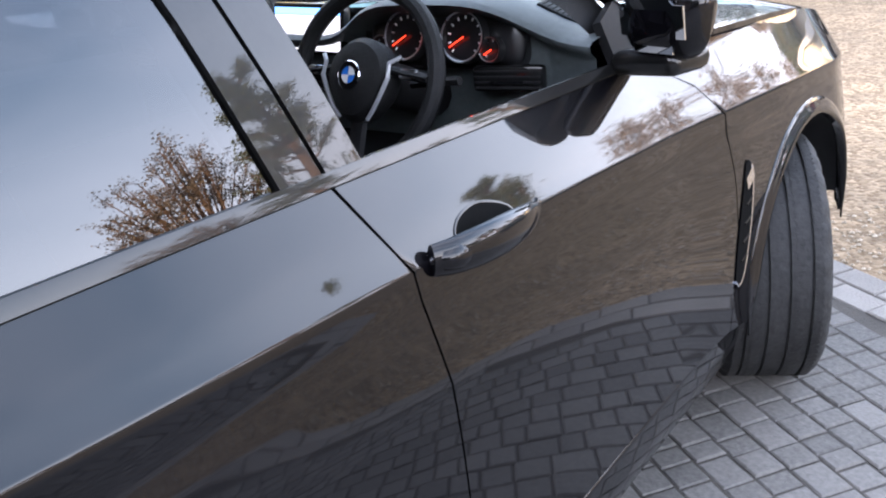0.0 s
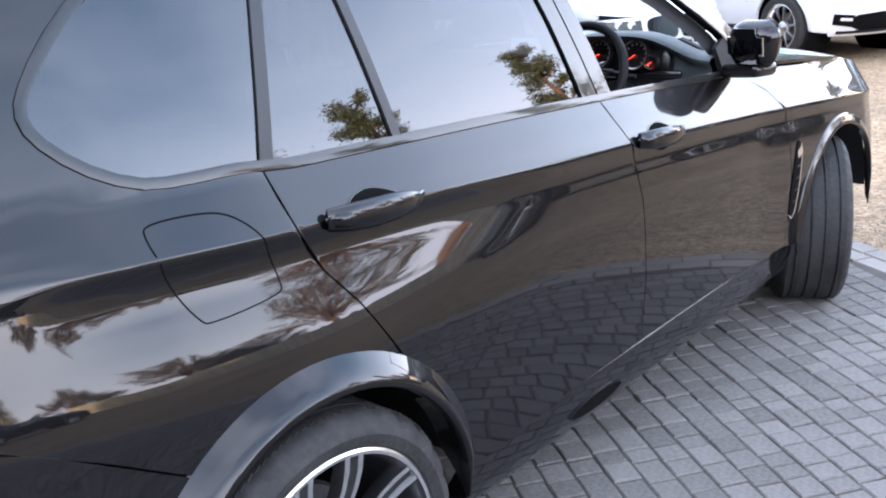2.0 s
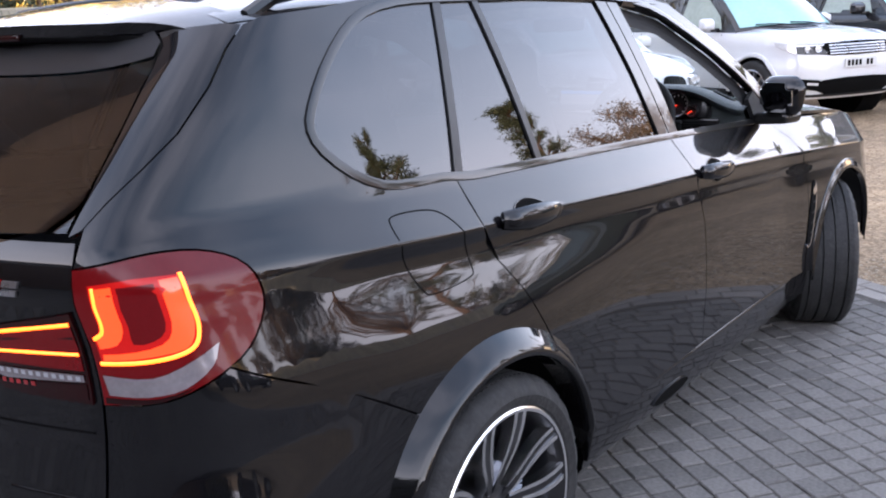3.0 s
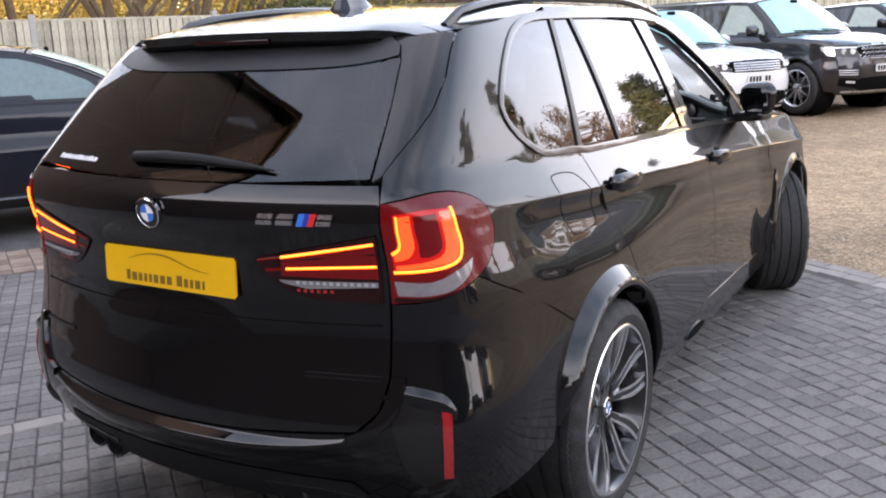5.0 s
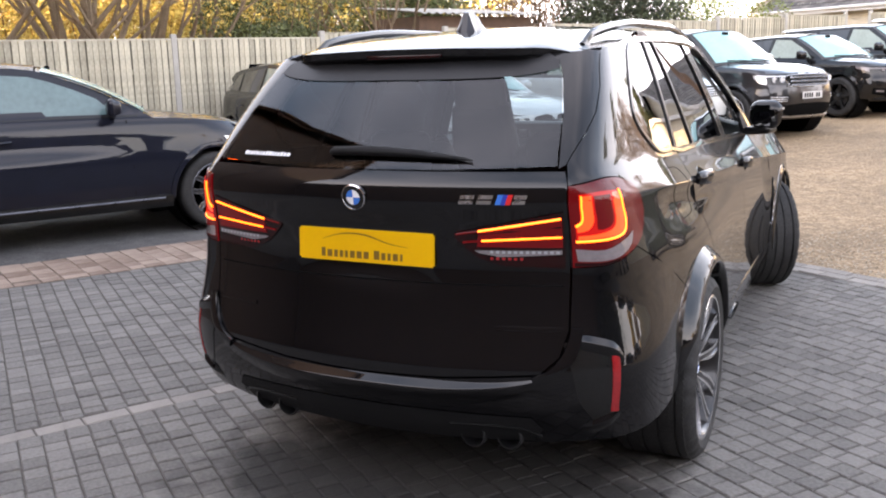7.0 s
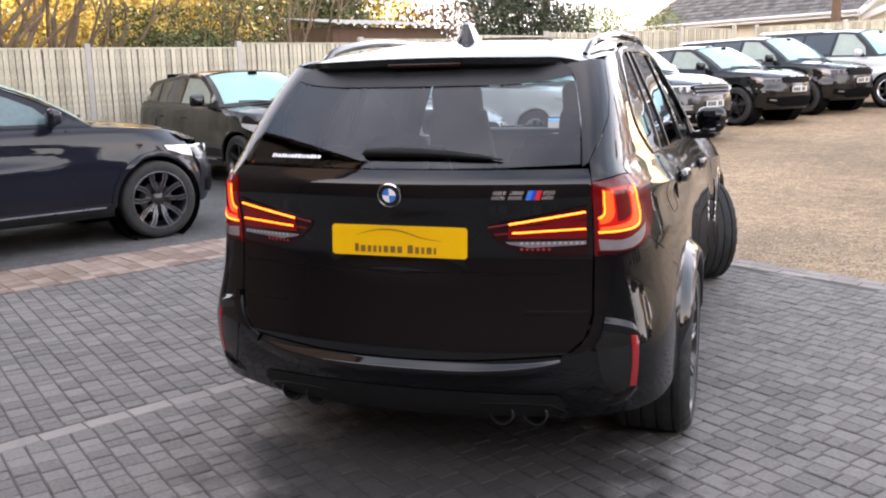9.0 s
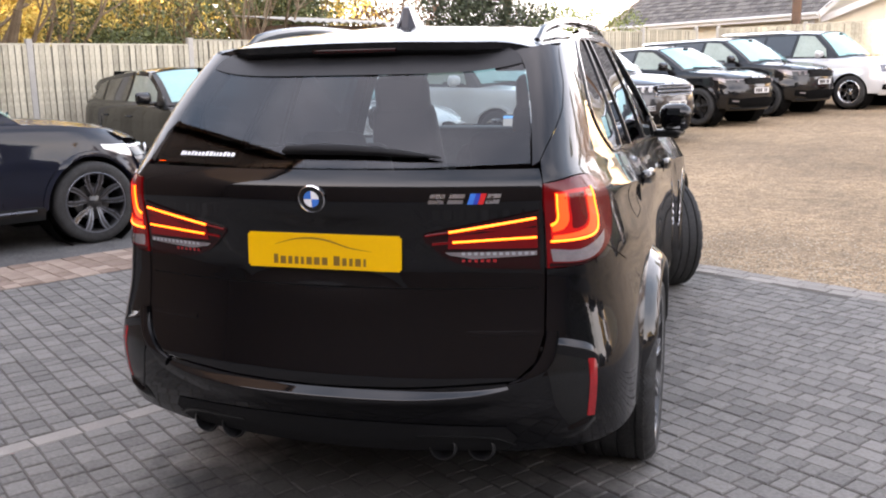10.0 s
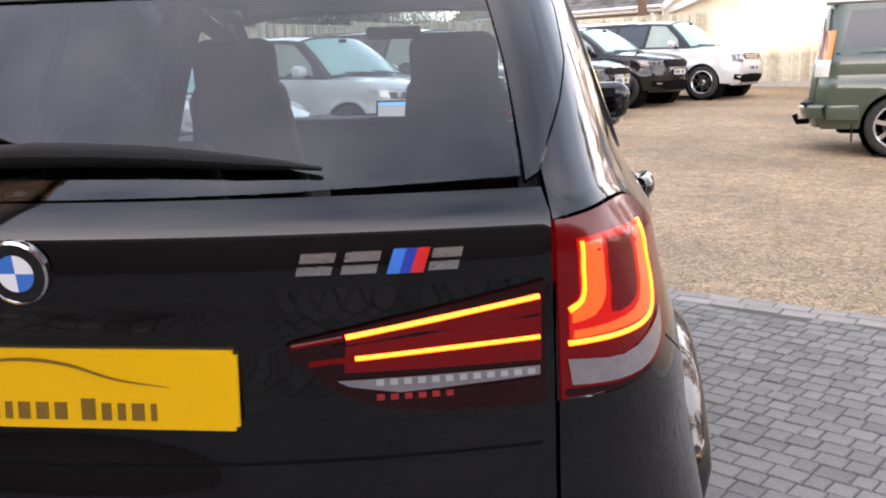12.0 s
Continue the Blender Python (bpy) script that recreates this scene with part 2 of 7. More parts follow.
RENDER = mat("cream_wall", (0.62, 0.56, 0.45), 0.9, vary=0.1, scale=2, fine=40, bump=0.2, bump_scale=80)
FASCIA = mat("white_fascia", (0.600, 0.592, 0.576), 0.6, vary=0.06, scale=3)
BRICK = mat("brown_brick", (0.115, 0.072, 0.05), 0.9, vary=0.3, scale=3, fine=40, bump=0.4, bump_scale=50, per_piece=0.6)
POLE = mat("pole_timber", (0.12, 0.07, 0.045), 0.85, vary=0.3, scale=6, fine=60, bump=0.3, bump_scale=60)
for m in (LEAF_GREEN, LEAF_DARK, LEAF_GOLD, LEAF_LIME):
    m.node_tree.nodes["Principled BSDF"].inputs["Transmission Weight"].default_value = 0.0
    m.node_tree.nodes["Principled BSDF"].inputs["Subsurface Weight"].default_value = 0.0



def damp_and_shade(m, centre, rx, ry):
    """A ragged, sooty wet patch of exhaust drips on the paving, plus painted shade under the tail."""
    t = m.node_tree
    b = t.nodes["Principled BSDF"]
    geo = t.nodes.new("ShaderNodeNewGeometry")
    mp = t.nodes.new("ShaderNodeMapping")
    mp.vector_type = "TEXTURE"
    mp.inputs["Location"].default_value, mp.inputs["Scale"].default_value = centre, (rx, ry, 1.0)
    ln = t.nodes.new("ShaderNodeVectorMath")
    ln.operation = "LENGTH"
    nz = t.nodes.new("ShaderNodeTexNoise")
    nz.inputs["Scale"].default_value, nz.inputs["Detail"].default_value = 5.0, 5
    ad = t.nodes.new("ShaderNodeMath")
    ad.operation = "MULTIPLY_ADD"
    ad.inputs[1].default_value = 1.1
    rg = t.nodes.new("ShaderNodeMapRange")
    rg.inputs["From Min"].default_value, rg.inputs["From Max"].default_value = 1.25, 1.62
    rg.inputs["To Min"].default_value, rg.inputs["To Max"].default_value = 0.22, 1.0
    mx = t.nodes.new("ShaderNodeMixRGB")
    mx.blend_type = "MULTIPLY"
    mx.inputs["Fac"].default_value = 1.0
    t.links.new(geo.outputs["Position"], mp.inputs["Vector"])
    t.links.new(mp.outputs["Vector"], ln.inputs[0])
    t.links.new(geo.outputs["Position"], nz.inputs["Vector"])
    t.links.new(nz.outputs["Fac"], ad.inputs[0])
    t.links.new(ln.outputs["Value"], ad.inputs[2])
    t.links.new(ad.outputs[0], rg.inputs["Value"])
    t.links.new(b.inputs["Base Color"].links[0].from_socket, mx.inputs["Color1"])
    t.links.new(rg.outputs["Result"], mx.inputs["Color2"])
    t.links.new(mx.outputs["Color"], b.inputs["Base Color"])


# paints exhaust drips and the car's own shade into the paving colours
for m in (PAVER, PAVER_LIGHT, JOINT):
    damp_and_shade(m, (0.10, -0.72, 0.0), 1.0, 0.88)


def ground_material(name, dark, light, cell):
    """Loose gravel: Voronoi stones in mixed tones with relief, over broad damp and worn patches."""
    m = bpy.data.materials.new(name)
    m.use_nodes = True
    t = m.node_tree
    b = t.nodes["Principled BSDF"]
    b.inputs["Roughness"].default_value = 0.9
    tc = t.nodes.new("ShaderNodeTexCoord")
    vo = t.nodes.new("ShaderNodeTexVoronoi")
    vo.inputs["Scale"].default_value = 1 / cell
    n1, n2 = t.nodes.new("ShaderNodeTexNoise"), t.nodes.new("ShaderNodeTexNoise")
    n1.inputs["Scale"].default_value, n1.inputs["Detail"].default_value = 0.45, 5
    n2.inputs["Scale"].default_value, n2.inputs["Detail"].default_value = 6.0, 5
    for n in (vo, n1, n2):
        t.links.new(tc.outputs["Object"], n.inputs["Vector"])
    sep = t.nodes.new("ShaderNodeSeparateColor")
    t.links.new(vo.outputs["Color"], sep.inputs["Color"])
    ramp = t.nodes.new("ShaderNodeValToRGB")
    ramp.color_ramp.elements[0].color, ramp.color_ramp.elements[1].color = (*dark, 1), (*light, 1)
    t.links.new(sep.outputs["Red"], ramp.inputs["Fac"])
    r2 = t.nodes.new("ShaderNodeMapRange")
    r2.inputs["From Min"].default_value, r2.inputs["From Max"].default_value = 0.3, 0.7
    r2.inputs["To Min"].default_value, r2.inputs["To Max"].default_value = 0.62, 1.2
    t.links.new(n1.outputs["Fac"], r2.inputs["Value"])
    r3 = t.nodes.new("ShaderNodeMapRange")
    r3.inputs["From Min"].default_value, r3.inputs["From Max"].default_value = 0.3, 0.7
    r3.inputs["To Min"].default_value, r3.inputs["To Max"].default_value = 0.75, 1.15
    t.links.new(n2.outputs["Fac"], r3.inputs["Value"])
    mu = t.nodes.new("ShaderNodeMath")
    mu.operation = "MULTIPLY"
    t.links.new(r2.outputs[0], mu.inputs[0])
    t.links.new(r3.outputs[0], mu.inputs[1])
    mx = t.nodes.new("ShaderNodeMixRGB")
    mx.blend_type = "MULTIPLY"
    mx.inputs["Fac"].default_value = 1
    t.links.new(ramp.outputs["Color"], mx.inputs["Color1"])
    t.links.new(mu.outputs[0], mx.inputs["Color2"])
    t.links.new(mx.outputs["Color"], b.inputs["Base Color"])
    bp = t.nodes.new("ShaderNodeBump")
    bp.inputs["Strength"].default_value, bp.inputs["Distance"].default_value = 0.8, cell * 0.5
    bp.invert = True
    t.links.new(vo.outputs["Distance"], bp.inputs["Height"])
    t.links.new(bp.outputs["Normal"], b.inputs["Normal"])
    return m


GRAVEL = ground_material("gravel", (0.175, 0.110, 0.056), (0.41, 0.29, 0.175), 0.022)
TARMAC = ground_material("old_tarmac", (0.051, 0.051, 0.051), (0.111, 0.106, 0.102), 0.012)

# ---- building tools ----
def mesh_of(name, verts, faces, smooth=False, normals=None):
    me = bpy.data.meshes.new(name)
    me.from_pydata([tuple(v) for v in verts], [], faces)
    me.update()
    if smooth:
        me.polygons.foreach_set("use_smooth", [True] * len(me.polygons))
    if normals is not None:
        me.normals_split_custom_set_from_vertices([tuple(n) for n in normals])
    return me


def put(name, me, material, parent=None, label="", at=None):
    ob = new(name, me)
    if material is not None and not me.materials:
        me.materials.append(material)
    if parent is not None:
        ob.parent = parent
    if at is not None:
        ob.matrix_basis = at
    if label:
        tagged(ob, label)
    return ob


def part(name, bm, material, parent, label="", smooth=True, angle=35, at=None):
    """Links a bmesh as one mesh object under a thing or a part."""
    bmesh.ops.recalc_face_normals(bm, faces=bm.faces)
    me = bpy.data.meshes.new(name)
    bm.to_mesh(me)
    bm.free()
    if smooth:
        me.polygons.foreach_set("use_smooth", [True] * len(me.polygons))
        me.set_sharp_from_angle(angle=radians(angle))
    return put(name, me, material, parent, label, at)


def thing(name, label, category, group="", at=None, kind=""):
    ob = new(name)
    ob.empty_display_size = 0.2
    if at is not None:
        ob.matrix_basis = at
    return tagged(ob, label, category, group, kind)


def box(bm, cx, cy, cz, sx, sy, sz, bevel=0.0, rot=None, seg=2):
    r = bmesh.ops.create_cube(bm, size=1)
    m = Matrix.Translation((cx, cy, cz)) @ (rot or Matrix()) @ Matrix.Diagonal((sx, sy, sz, 1))
    bmesh.ops.transform(bm, matrix=m, verts=r["verts"])
    if bevel:
        edges = list({e for v in r["verts"] for e in v.link_edges})
        bmesh.ops.bevel(bm, geom=edges, offset=bevel, segments=seg, affect="EDGES", profile=0.5)
    return bm


def tube(bm, path, radius, sides=8, closed=False, flat=1.0, cap=True):
    """A round bar along a path. radius: one number, or one for each point. flat squeezes it across its second axis."""
    n = len(path)
    path = [Vector(p) for p in path]
    rad = radius if isinstance(radius, (list, tuple)) else [radius] * n
    rings = []
    up = Vector((0, 0, 1))
    for i, p in enumerate(path):
        a = path[(i - 1) % n] if (closed or i > 0) else p
        c = path[(i + 1) % n] if (closed or i < n - 1) else p
        d = (c - a).normalized()
        s = d.cross(up)
        s = s.normalized() if s.length > 1e-4 else Vector((1, 0, 0))
        u = s.cross(d)
        rings.append([bm.verts.new(p + rad[i] * (math.cos(k * math.tau / sides) * s + flat * math.sin(k * math.tau / sides) * u)) for k in range(sides)])
    for i in range(n if closed else n - 1):
        A, B = rings[i], rings[(i + 1) % n]
        for k in range(sides):
            bm.faces.new((A[k], A[(k + 1) % sides], B[(k + 1) % sides], B[k]))
    if cap and not closed:
        bm.faces.new(rings[0][::-1])
        bm.faces.new(rings[-1])
    return bm


def lathe(bm, profile, sides=48, axis="x", closed=False):
    """Turns a profile of (radius, along) about an axis."""
    rings = []
    for k in range(sides):
        a = k * math.tau / sides
        c, s = math.cos(a), math.sin(a)
        rings.append([bm.verts.new((h, r * c, r * s) if axis == "x" else (r * c, h, r * s) if axis == "y" else (r * c, r * s, h)) for r, h in profile])
    m = len(profile)
    for k in range(sides):
        A, B = rings[k], rings[(k + 1) % sides]
        for i in range(m if closed else m - 1):
            j = (i + 1) % m
            bm.faces.new((A[i], A[j], B[j], B[i]))
    return bm


def smooth_curve(points):
    """A smooth function through (t, value) points, level beyond its ends' slopes."""
    ts = np.array([p[0] for p in points], float)
    vs = np.array([p[1] for p in points], float)
    d = np.diff(vs) / np.diff(ts)
    m = np.empty(len(ts))
    m[0], m[-1] = d[0], d[-1]
    for i in range(1, len(ts) - 1):
        m[i] = 0 if d[i - 1] * d[i] <= 0 else 2 * d[i - 1] * d[i] / (d[i - 1] + d[i])

    def f(t):
        if t <= ts[0]:
            return float(vs[0] + m[0] * (t - ts[0]))
        if t >= ts[-1]:
            return float(vs[-1] + m[-1] * (t - ts[-1]))
        i = int(np.searchsorted(ts, t) - 1)
        h = ts[i + 1] - ts[i]
        s = (t - ts[i]) / h
        return float((2 * s**3 - 3 * s**2 + 1) * vs[i] + (s**3 - 2 * s**2 + s) * h * m[i] + (3 * s**2 - 2 * s**3) * vs[i + 1] + (s**3 - s**2) * h * m[i + 1])

    return f


def step01(a, b, t):
    s = min(1, max(0, (t - a) / (b - a)))
    return s * s * (3 - 2 * s)


def spline(points, n=6, closed=True):
    """A rounded line through 2D points; a point given as (x, y, 0) stays a sharp corner."""
    out = []
    m = len(points)
    for i in range(m if closed else m - 1):
        p1, p2 = points[i], points[(i + 1) % m]
        p0 = points[(i - 1) % m] if (closed or i > 0) else p1
        p3 = points[(i + 2) % m] if (closed or i < m - 2) else p2
        a, b, c, d = (np.array(p[:2], float) for p in (p0, p1, p2, p3))
        m1 = (c - b) if len(p1) == 3 else (c - a) / 2
        m2 = (c - b) if len(p2) == 3 else (d - b) / 2
        for k in range(n):
            s = k / n
            out.append(tuple((2 * s**3 - 3 * s**2 + 1) * b + (s**3 - 2 * s**2 + s) * m1 + (3 * s**2 - 2 * s**3) * c + (s**3 - s**2) * m2))
    if not closed:
        out.append(tuple(points[-1][:2]))
    return out


def inside(p, loop):
    hit = False
    j = len(loop) - 1
    for i in range(len(loop)):
        (xi, yi), (xj, yj) = loop[i], loop[j]
        if (yi > p[1]) != (yj > p[1]) and p[0] < (xj - xi) * (p[1] - yi) / (yj - yi) + xi:
            hit = not hit
        j = i
    return hit


def shrink(loop, d):
    """Moves a closed outline inwards by d."""
    n = len(loop)
    area = sum(loop[i][0] * loop[(i + 1) % n][1] - loop[(i + 1) % n][0] * loop[i][1] for i in range(n))
    sg = 1 if area > 0 else -1
    out = []
    for i in range(n):
        a, b = np.array(loop[(i - 1) % n]), np.array(loop[(i + 1) % n])
        t = b - a
        t = t / (np.linalg.norm(t) + 1e-9)
        out.append((loop[i][0] - sg * t[1] * d, loop[i][1] + sg * t[0] * d))
    return out


def skin(name, loop, surf, material, parent, step=0.045, depth=0.012, holes=(), label="", lift=0.0, flip=False, gap=0.0, lines=()):
    """A panel: the part of the surface surf(u, v) inside the outline, with true surface normals and a folded edge of some depth."""
    if gap:
        loop = shrink(loop, gap)
    loops = []
    for lp in (loop, *holes):
        dense = []
        for i in range(len(lp)):
            a, b = lp[i], lp[(i + 1) % len(lp)]
            k = max(1, int(math.hypot(b[0] - a[0], b[1] - a[1]) / step))
            dense += [(a[0] + (b[0] - a[0]) * j / k, a[1] + (b[1] - a[1]) * j / k) for j in range(k)]
        loops.append(dense)
    pts, edges = [], []
    for lp in loops:
        s = len(pts)
        pts += lp
        edges += [(s + i, s + (i + 1) % len(lp)) for i in range(len(lp))]
    us, vs = [p[0] for p in loops[0]], [p[1] for p in loops[0]]
    rim = np.array(pts)
    for ln in lines:
        last = None
        for q in ln:
            if sum(inside(q, lp) for lp in loops) == 1 and np.hypot(rim[:, 0] - q[0], rim[:, 1] - q[1]).min() > 0.006:
                pts.append(q)
                if last is not None:
                    edges.append((last, len(pts) - 1))
                last = len(pts) - 1
            else:
                last = None
    if lines:
        rim = np.array(pts)
    for i in range(int((max(us) - min(us)) / step) + 1):
        for j in range(int((max(vs) - min(vs)) / step) + 1):
            p = (min(us) + (i + 0.5) * step, min(vs) + (j + 0.5) * step)
            if sum(inside(p, lp) for lp in loops) == 1 and np.hypot(rim[:, 0] - p[0], rim[:, 1] - p[1]).min() > step * (0.45 if not lines else 0.3):
                pts.append(p)
    v2, _, f2, *_ = mathutils.geometry.delaunay_2d_cdt([Vector(p) for p in pts], edges, [], 0, 1e-6)
    keep = []
    for f in f2:
        c = sum((v2[i] for i in f), Vector((0, 0))) / 3
        if sum(inside(c, lp) for lp in loops) == 1:
            keep.append(tuple(f))

    def place(u, v):
        e = 0.002
        p = Vector(surf(u, v))
        n = (Vector(surf(u + e, v)) - Vector(surf(u - e, v))).cross(Vector(surf(u, v + e)) - Vector(surf(u, v - e)))
        n = n.normalized() * (-1 if flip else 1)
        return p + n * lift, n

    verts, norms = [], []
    for v in v2:
        p, n = place(v.x, v.y)
        verts.append(p)
        norms.append(n)
    faces = []
    for f in keep:
        a, b, c = (verts[i] for i in f)
        faces.append(f if (b - a).cross(c - a).dot(norms[f[0]]) > 0 else f[::-1])
    if depth:
        count = {}
        for f in faces:
            for i in range(3):
                e = (f[i], f[(i + 1) % 3])
                count[e] = 1
        rimmed = [e for e in count if (e[1], e[0]) not in count]
        for a, b in rimmed:
            out = (verts[b] - verts[a]).cross(norms[a]).normalized()
            q = []
            for i in (a, b):
                q.append(len(verts))
                verts.append(verts[i].copy())
                norms.append(out)
                verts.append(verts[i] - norms[i] * depth)
                norms.append(out)
            faces.append((q[1], q[0], q[0] + 1, q[1] + 1))
    return put(name, mesh_of(name, verts, faces, True, norms), material, parent, label)


def ribbon(name, path, surf, width, rise, material, parent, flip=False, label=""):
    """A moulding of some width that stands proud of the surface along a line of (u, v) points: a low rounded bar."""
    bm = bmesh.new()
    rows = []
    for i, p in enumerate(path):
        a, b = path[max(0, i - 1)], path[min(len(path) - 1, i + 1)]
        t = np.array(b) - np.array(a)
        t = t / (np.linalg.norm(t) + 1e-9)
        nrm = (-t[1], t[0])
        row = []
        for k, h in ((-0.5, -0.004), (-0.42, rise * 0.8), (0, rise), (0.42, rise * 0.8), (0.5, -0.004)):
            u, v = p[0] + nrm[0] * width * k, p[1] + nrm[1] * width * k
            e = 0.002
            n = (Vector(surf(u + e, v)) - Vector(surf(u - e, v))).cross(Vector(surf(u, v + e)) - Vector(surf(u, v - e))).normalized() * (-1 if flip else 1)
            row.append(bm.verts.new(Vector(surf(u, v)) + n * h))
        rows.append(row)
    for A, B in zip(rows, rows[1:]):
        for k in range(4):
            bm.faces.new((A[k], A[k + 1], B[k + 1], B[k]))
    for r in (rows[0], rows[-1]):
        bm.faces.new(r)
    return part(name, bm, material, parent, label, angle=60)


def flare(name, path, surf, width, rise_, material, parent, flip=False, label=""):
    """A wheel arch lip along a line of (u, v) points: flush on its outer side, swelling to a rounded inner lip, fading out at the ends."""
    bm = bmesh.new()
    rows = []
    n = len(path)
    for i, p in enumerate(path):
        a, b = path[max(0, i - 1)], path[min(n - 1, i + 1)]
        t = np.array(b) - np.array(a)
        t = t / (np.linalg.norm(t) + 1e-9)
        nrm = (-t[1], t[0])
        f = min(1.0, 0.12 + 2.6 * math.sin(math.pi * i / (n - 1)))
        row = []
        for k, h in ((0.62, -0.004), (0.5, 0.003), (0.25, 0.35), (0.0, 0.7), (-0.25, 0.93), (-0.42, 1.0), (-0.52, 0.85), (-0.56, 0.3), (-0.5, -1.0)):
            u, v = p[0] + nrm[0] * width * k * f, p[1] + nrm[1] * width * k * f
            e = 0.002
            nn = (Vector(surf(u + e, v)) - Vector(surf(u - e, v))).cross(Vector(surf(u, v + e)) - Vector(surf(u, v - e))).normalized() * (-1 if flip else 1)
            row.append(bm.verts.new(Vector(surf(u, v)) + nn * (h * rise_ * f if abs(h) > 0.01 else h)))
        rows.append(row)
    for A, B in zip(rows, rows[1:]):
        for k in range(len(A) - 1):
            bm.faces.new((A[k], A[k + 1], B[k + 1], B[k]))
    return part(name, bm, material, parent, label, angle=70)


def ledge(name, path, surf, out_, material, parent, flip=False, label="", up=0.024, down=0.07):
    """A shelf that stands out of the surface along a line of (u, v) points: a flat top that looks upward, a rounded nose, a long fade below; it tapers at both ends."""
    bm = bmesh.new()
    rows = []
    n = len(path)
    for i, p in enumerate(path):
        f = min(1.0, 0.08 + 3.2 * min(i, n - 1 - i) / (n - 1))
        row = []
        for dv, h in ((up, -0.004), (up * 0.75, 0.15), (up * 0.25, 0.85), (0.0, 1.0), (-down * 0.15, 0.98), (-down * 0.5, 0.6), (-down, -0.1)):
            u, v = p[0], p[1] + dv * (0.4 + 0.6 * f)
            e = 0.002
            nn = (Vector(surf(u + e, v)) - Vector(surf(u - e, v))).cross(Vector(surf(u, v + e)) - Vector(surf(u, v - e))).normalized() * (-1 if flip else 1)
            row.append(bm.verts.new(Vector(surf(u, v)) + nn * h * out_ * f))
        rows.append(row)
    for A, B in zip(rows, rows[1:]):
        for k in range(len(A) - 1):
            bm.faces.new((A[k], A[k + 1], B[k + 1], B[k]))
    return part(name, bm, material, parent, label, angle=60)

# ---- the yard: axes along the paving courses; it climbs gently away from the paving ----
AX, AY = 0.8652, -0.5015


def rise(v, u=-8.5):
    """The yard's height: it climbs along v, less so on its open side."""
    return (0.030 - 0.015 * step01(-5.0, 1.0, u)) * max(0.0, min(v, 26.0) - 4.2)


def yard(u, v, z=0.0):
    return Vector((AX * u - AY * v, AY * u + AX * v, z + rise(v, u)))


YARD_TURN = math.degrees(math.atan2(AY, AX))
YARD = Matrix.Rotation(math.atan2(AY, AX), 4, "Z")


def parked(u, v, heading, z=None):
    """Pose of a vehicle standing at yard (u, v); heading in degrees turned from the yard's u axis."""
    p = yard(u, v)
    return pose(p.x, p.y, p.z if z is None else z, 0, 0, YARD_TURN - 90 + heading)


def build_ground():
    us = sorted({-900, -500, -250, -120, -60, *range(-30, 31, 2), 45, 60, 120, 250, 500, 900})
    vs = sorted({-900, -500, -250, -120, -60, *range(-30, 41, 2), 60, 120, 250, 500, 900, 4.2, 26})
    verts = [(u, v, rise(v, u) - (0.055 if v < 3.7 else 0.012)) for v in vs for u in us]
    n = len(us)
    faces = [(j * n + i, j * n + i + 1, (j + 1) * n + i + 1, (j + 1) * n + i) for j in range(len(vs) - 1) for i in range(n - 1)]
    return put("ground", mesh_of("ground", verts, faces, True), GRAVEL, at=YARD)


ground = tagged(build_ground(), "tan loose gravel yard climbing gently away from the paving", "ground", kind="structure")


def slab(name, u0, u1, v0, v1, z0, z1, material, label, category):
    bm = bmesh.new()
    box(bm, (u0 + u1) / 2, (v0 + v1) / 2, (z0 + z1) / 2, u1 - u0, v1 - v0, z1 - z0)
    ob = part(name, bm, material, None, smooth=False, at=YARD)
    return tagged(ob, label, category, kind="structure")


GRAVEL_V = 3.80
paving = slab("paving", -4.27, 16, -16, GRAVEL_V, -0.25, -0.006, JOINT, "grey tumbled block paving with dark sanded joints", "paving")
red_paving = slab("red_paving", -5.14, -4.27, -16, GRAVEL_V + 3, -0.25, -0.008, JOINT, "band of weathered red block paving beside a tarmac lane", "paving")
lane = slab("lane", -12.6, -5.14, -16, 6.8, -0.25, -0.004, TARMAC, "worn grey lane surface in front of the fence", "road")

# ---- the black estate car in the middle of the paving ----
AXLE_F = 3.03
crease = smooth_curve([(-0.9, 1.165), (-0.6, 1.151), (-0.26, 1.13), (0.05, 1.108), (0.45, 1.09), (0.87, 1.062), (1.37, 1.033), (1.75, 1.007), (2.3, 0.968), (3.0, 0.92), (3.7, 0.86)])
belt = smooth_curve([(-0.9, 1.262), (-0.2, 1.236), (0.07, 1.221), (0.7, 1.197), (1.33, 1.168), (1.9, 1.138), (2.4, 1.11), (3.7, 1.03)])
door_form = smooth_curve([(-0.72, 0.950), (-0.6, 0.946), (-0.45, 0.944), (-0.3, 0.940), (-0.2, 0.934), (-0.10, 0.921), (-0.04, 0.9125), (-0.012, 0.9115), (0, 0.911), (0.006, 0.9075), (0.012, 0.9035), (0.05, 0.880), (0.10, 0.848), (0.14, 0.8235), (0.20, 0.787)])
haunch_form = smooth_curve([(-0.72, 0.962), (-0.5, 0.967), (-0.42, 0.967), (-0.34, 0.964), (-0.28, 0.9585), (-0.24, 0.952), (-0.20, 0.943), (-0.16, 0.930), (-0.12, 0.9145), (-0.08, 0.8985), (-0.055, 0.8925), (-0.035, 0.8920), (-0.012, 0.8985), (0, 0.901), (0.006, 0.898), (0.012, 0.894), (0.05, 0.870), (0.10, 0.839), (0.14, 0.8165), (0.20, 0.78)])
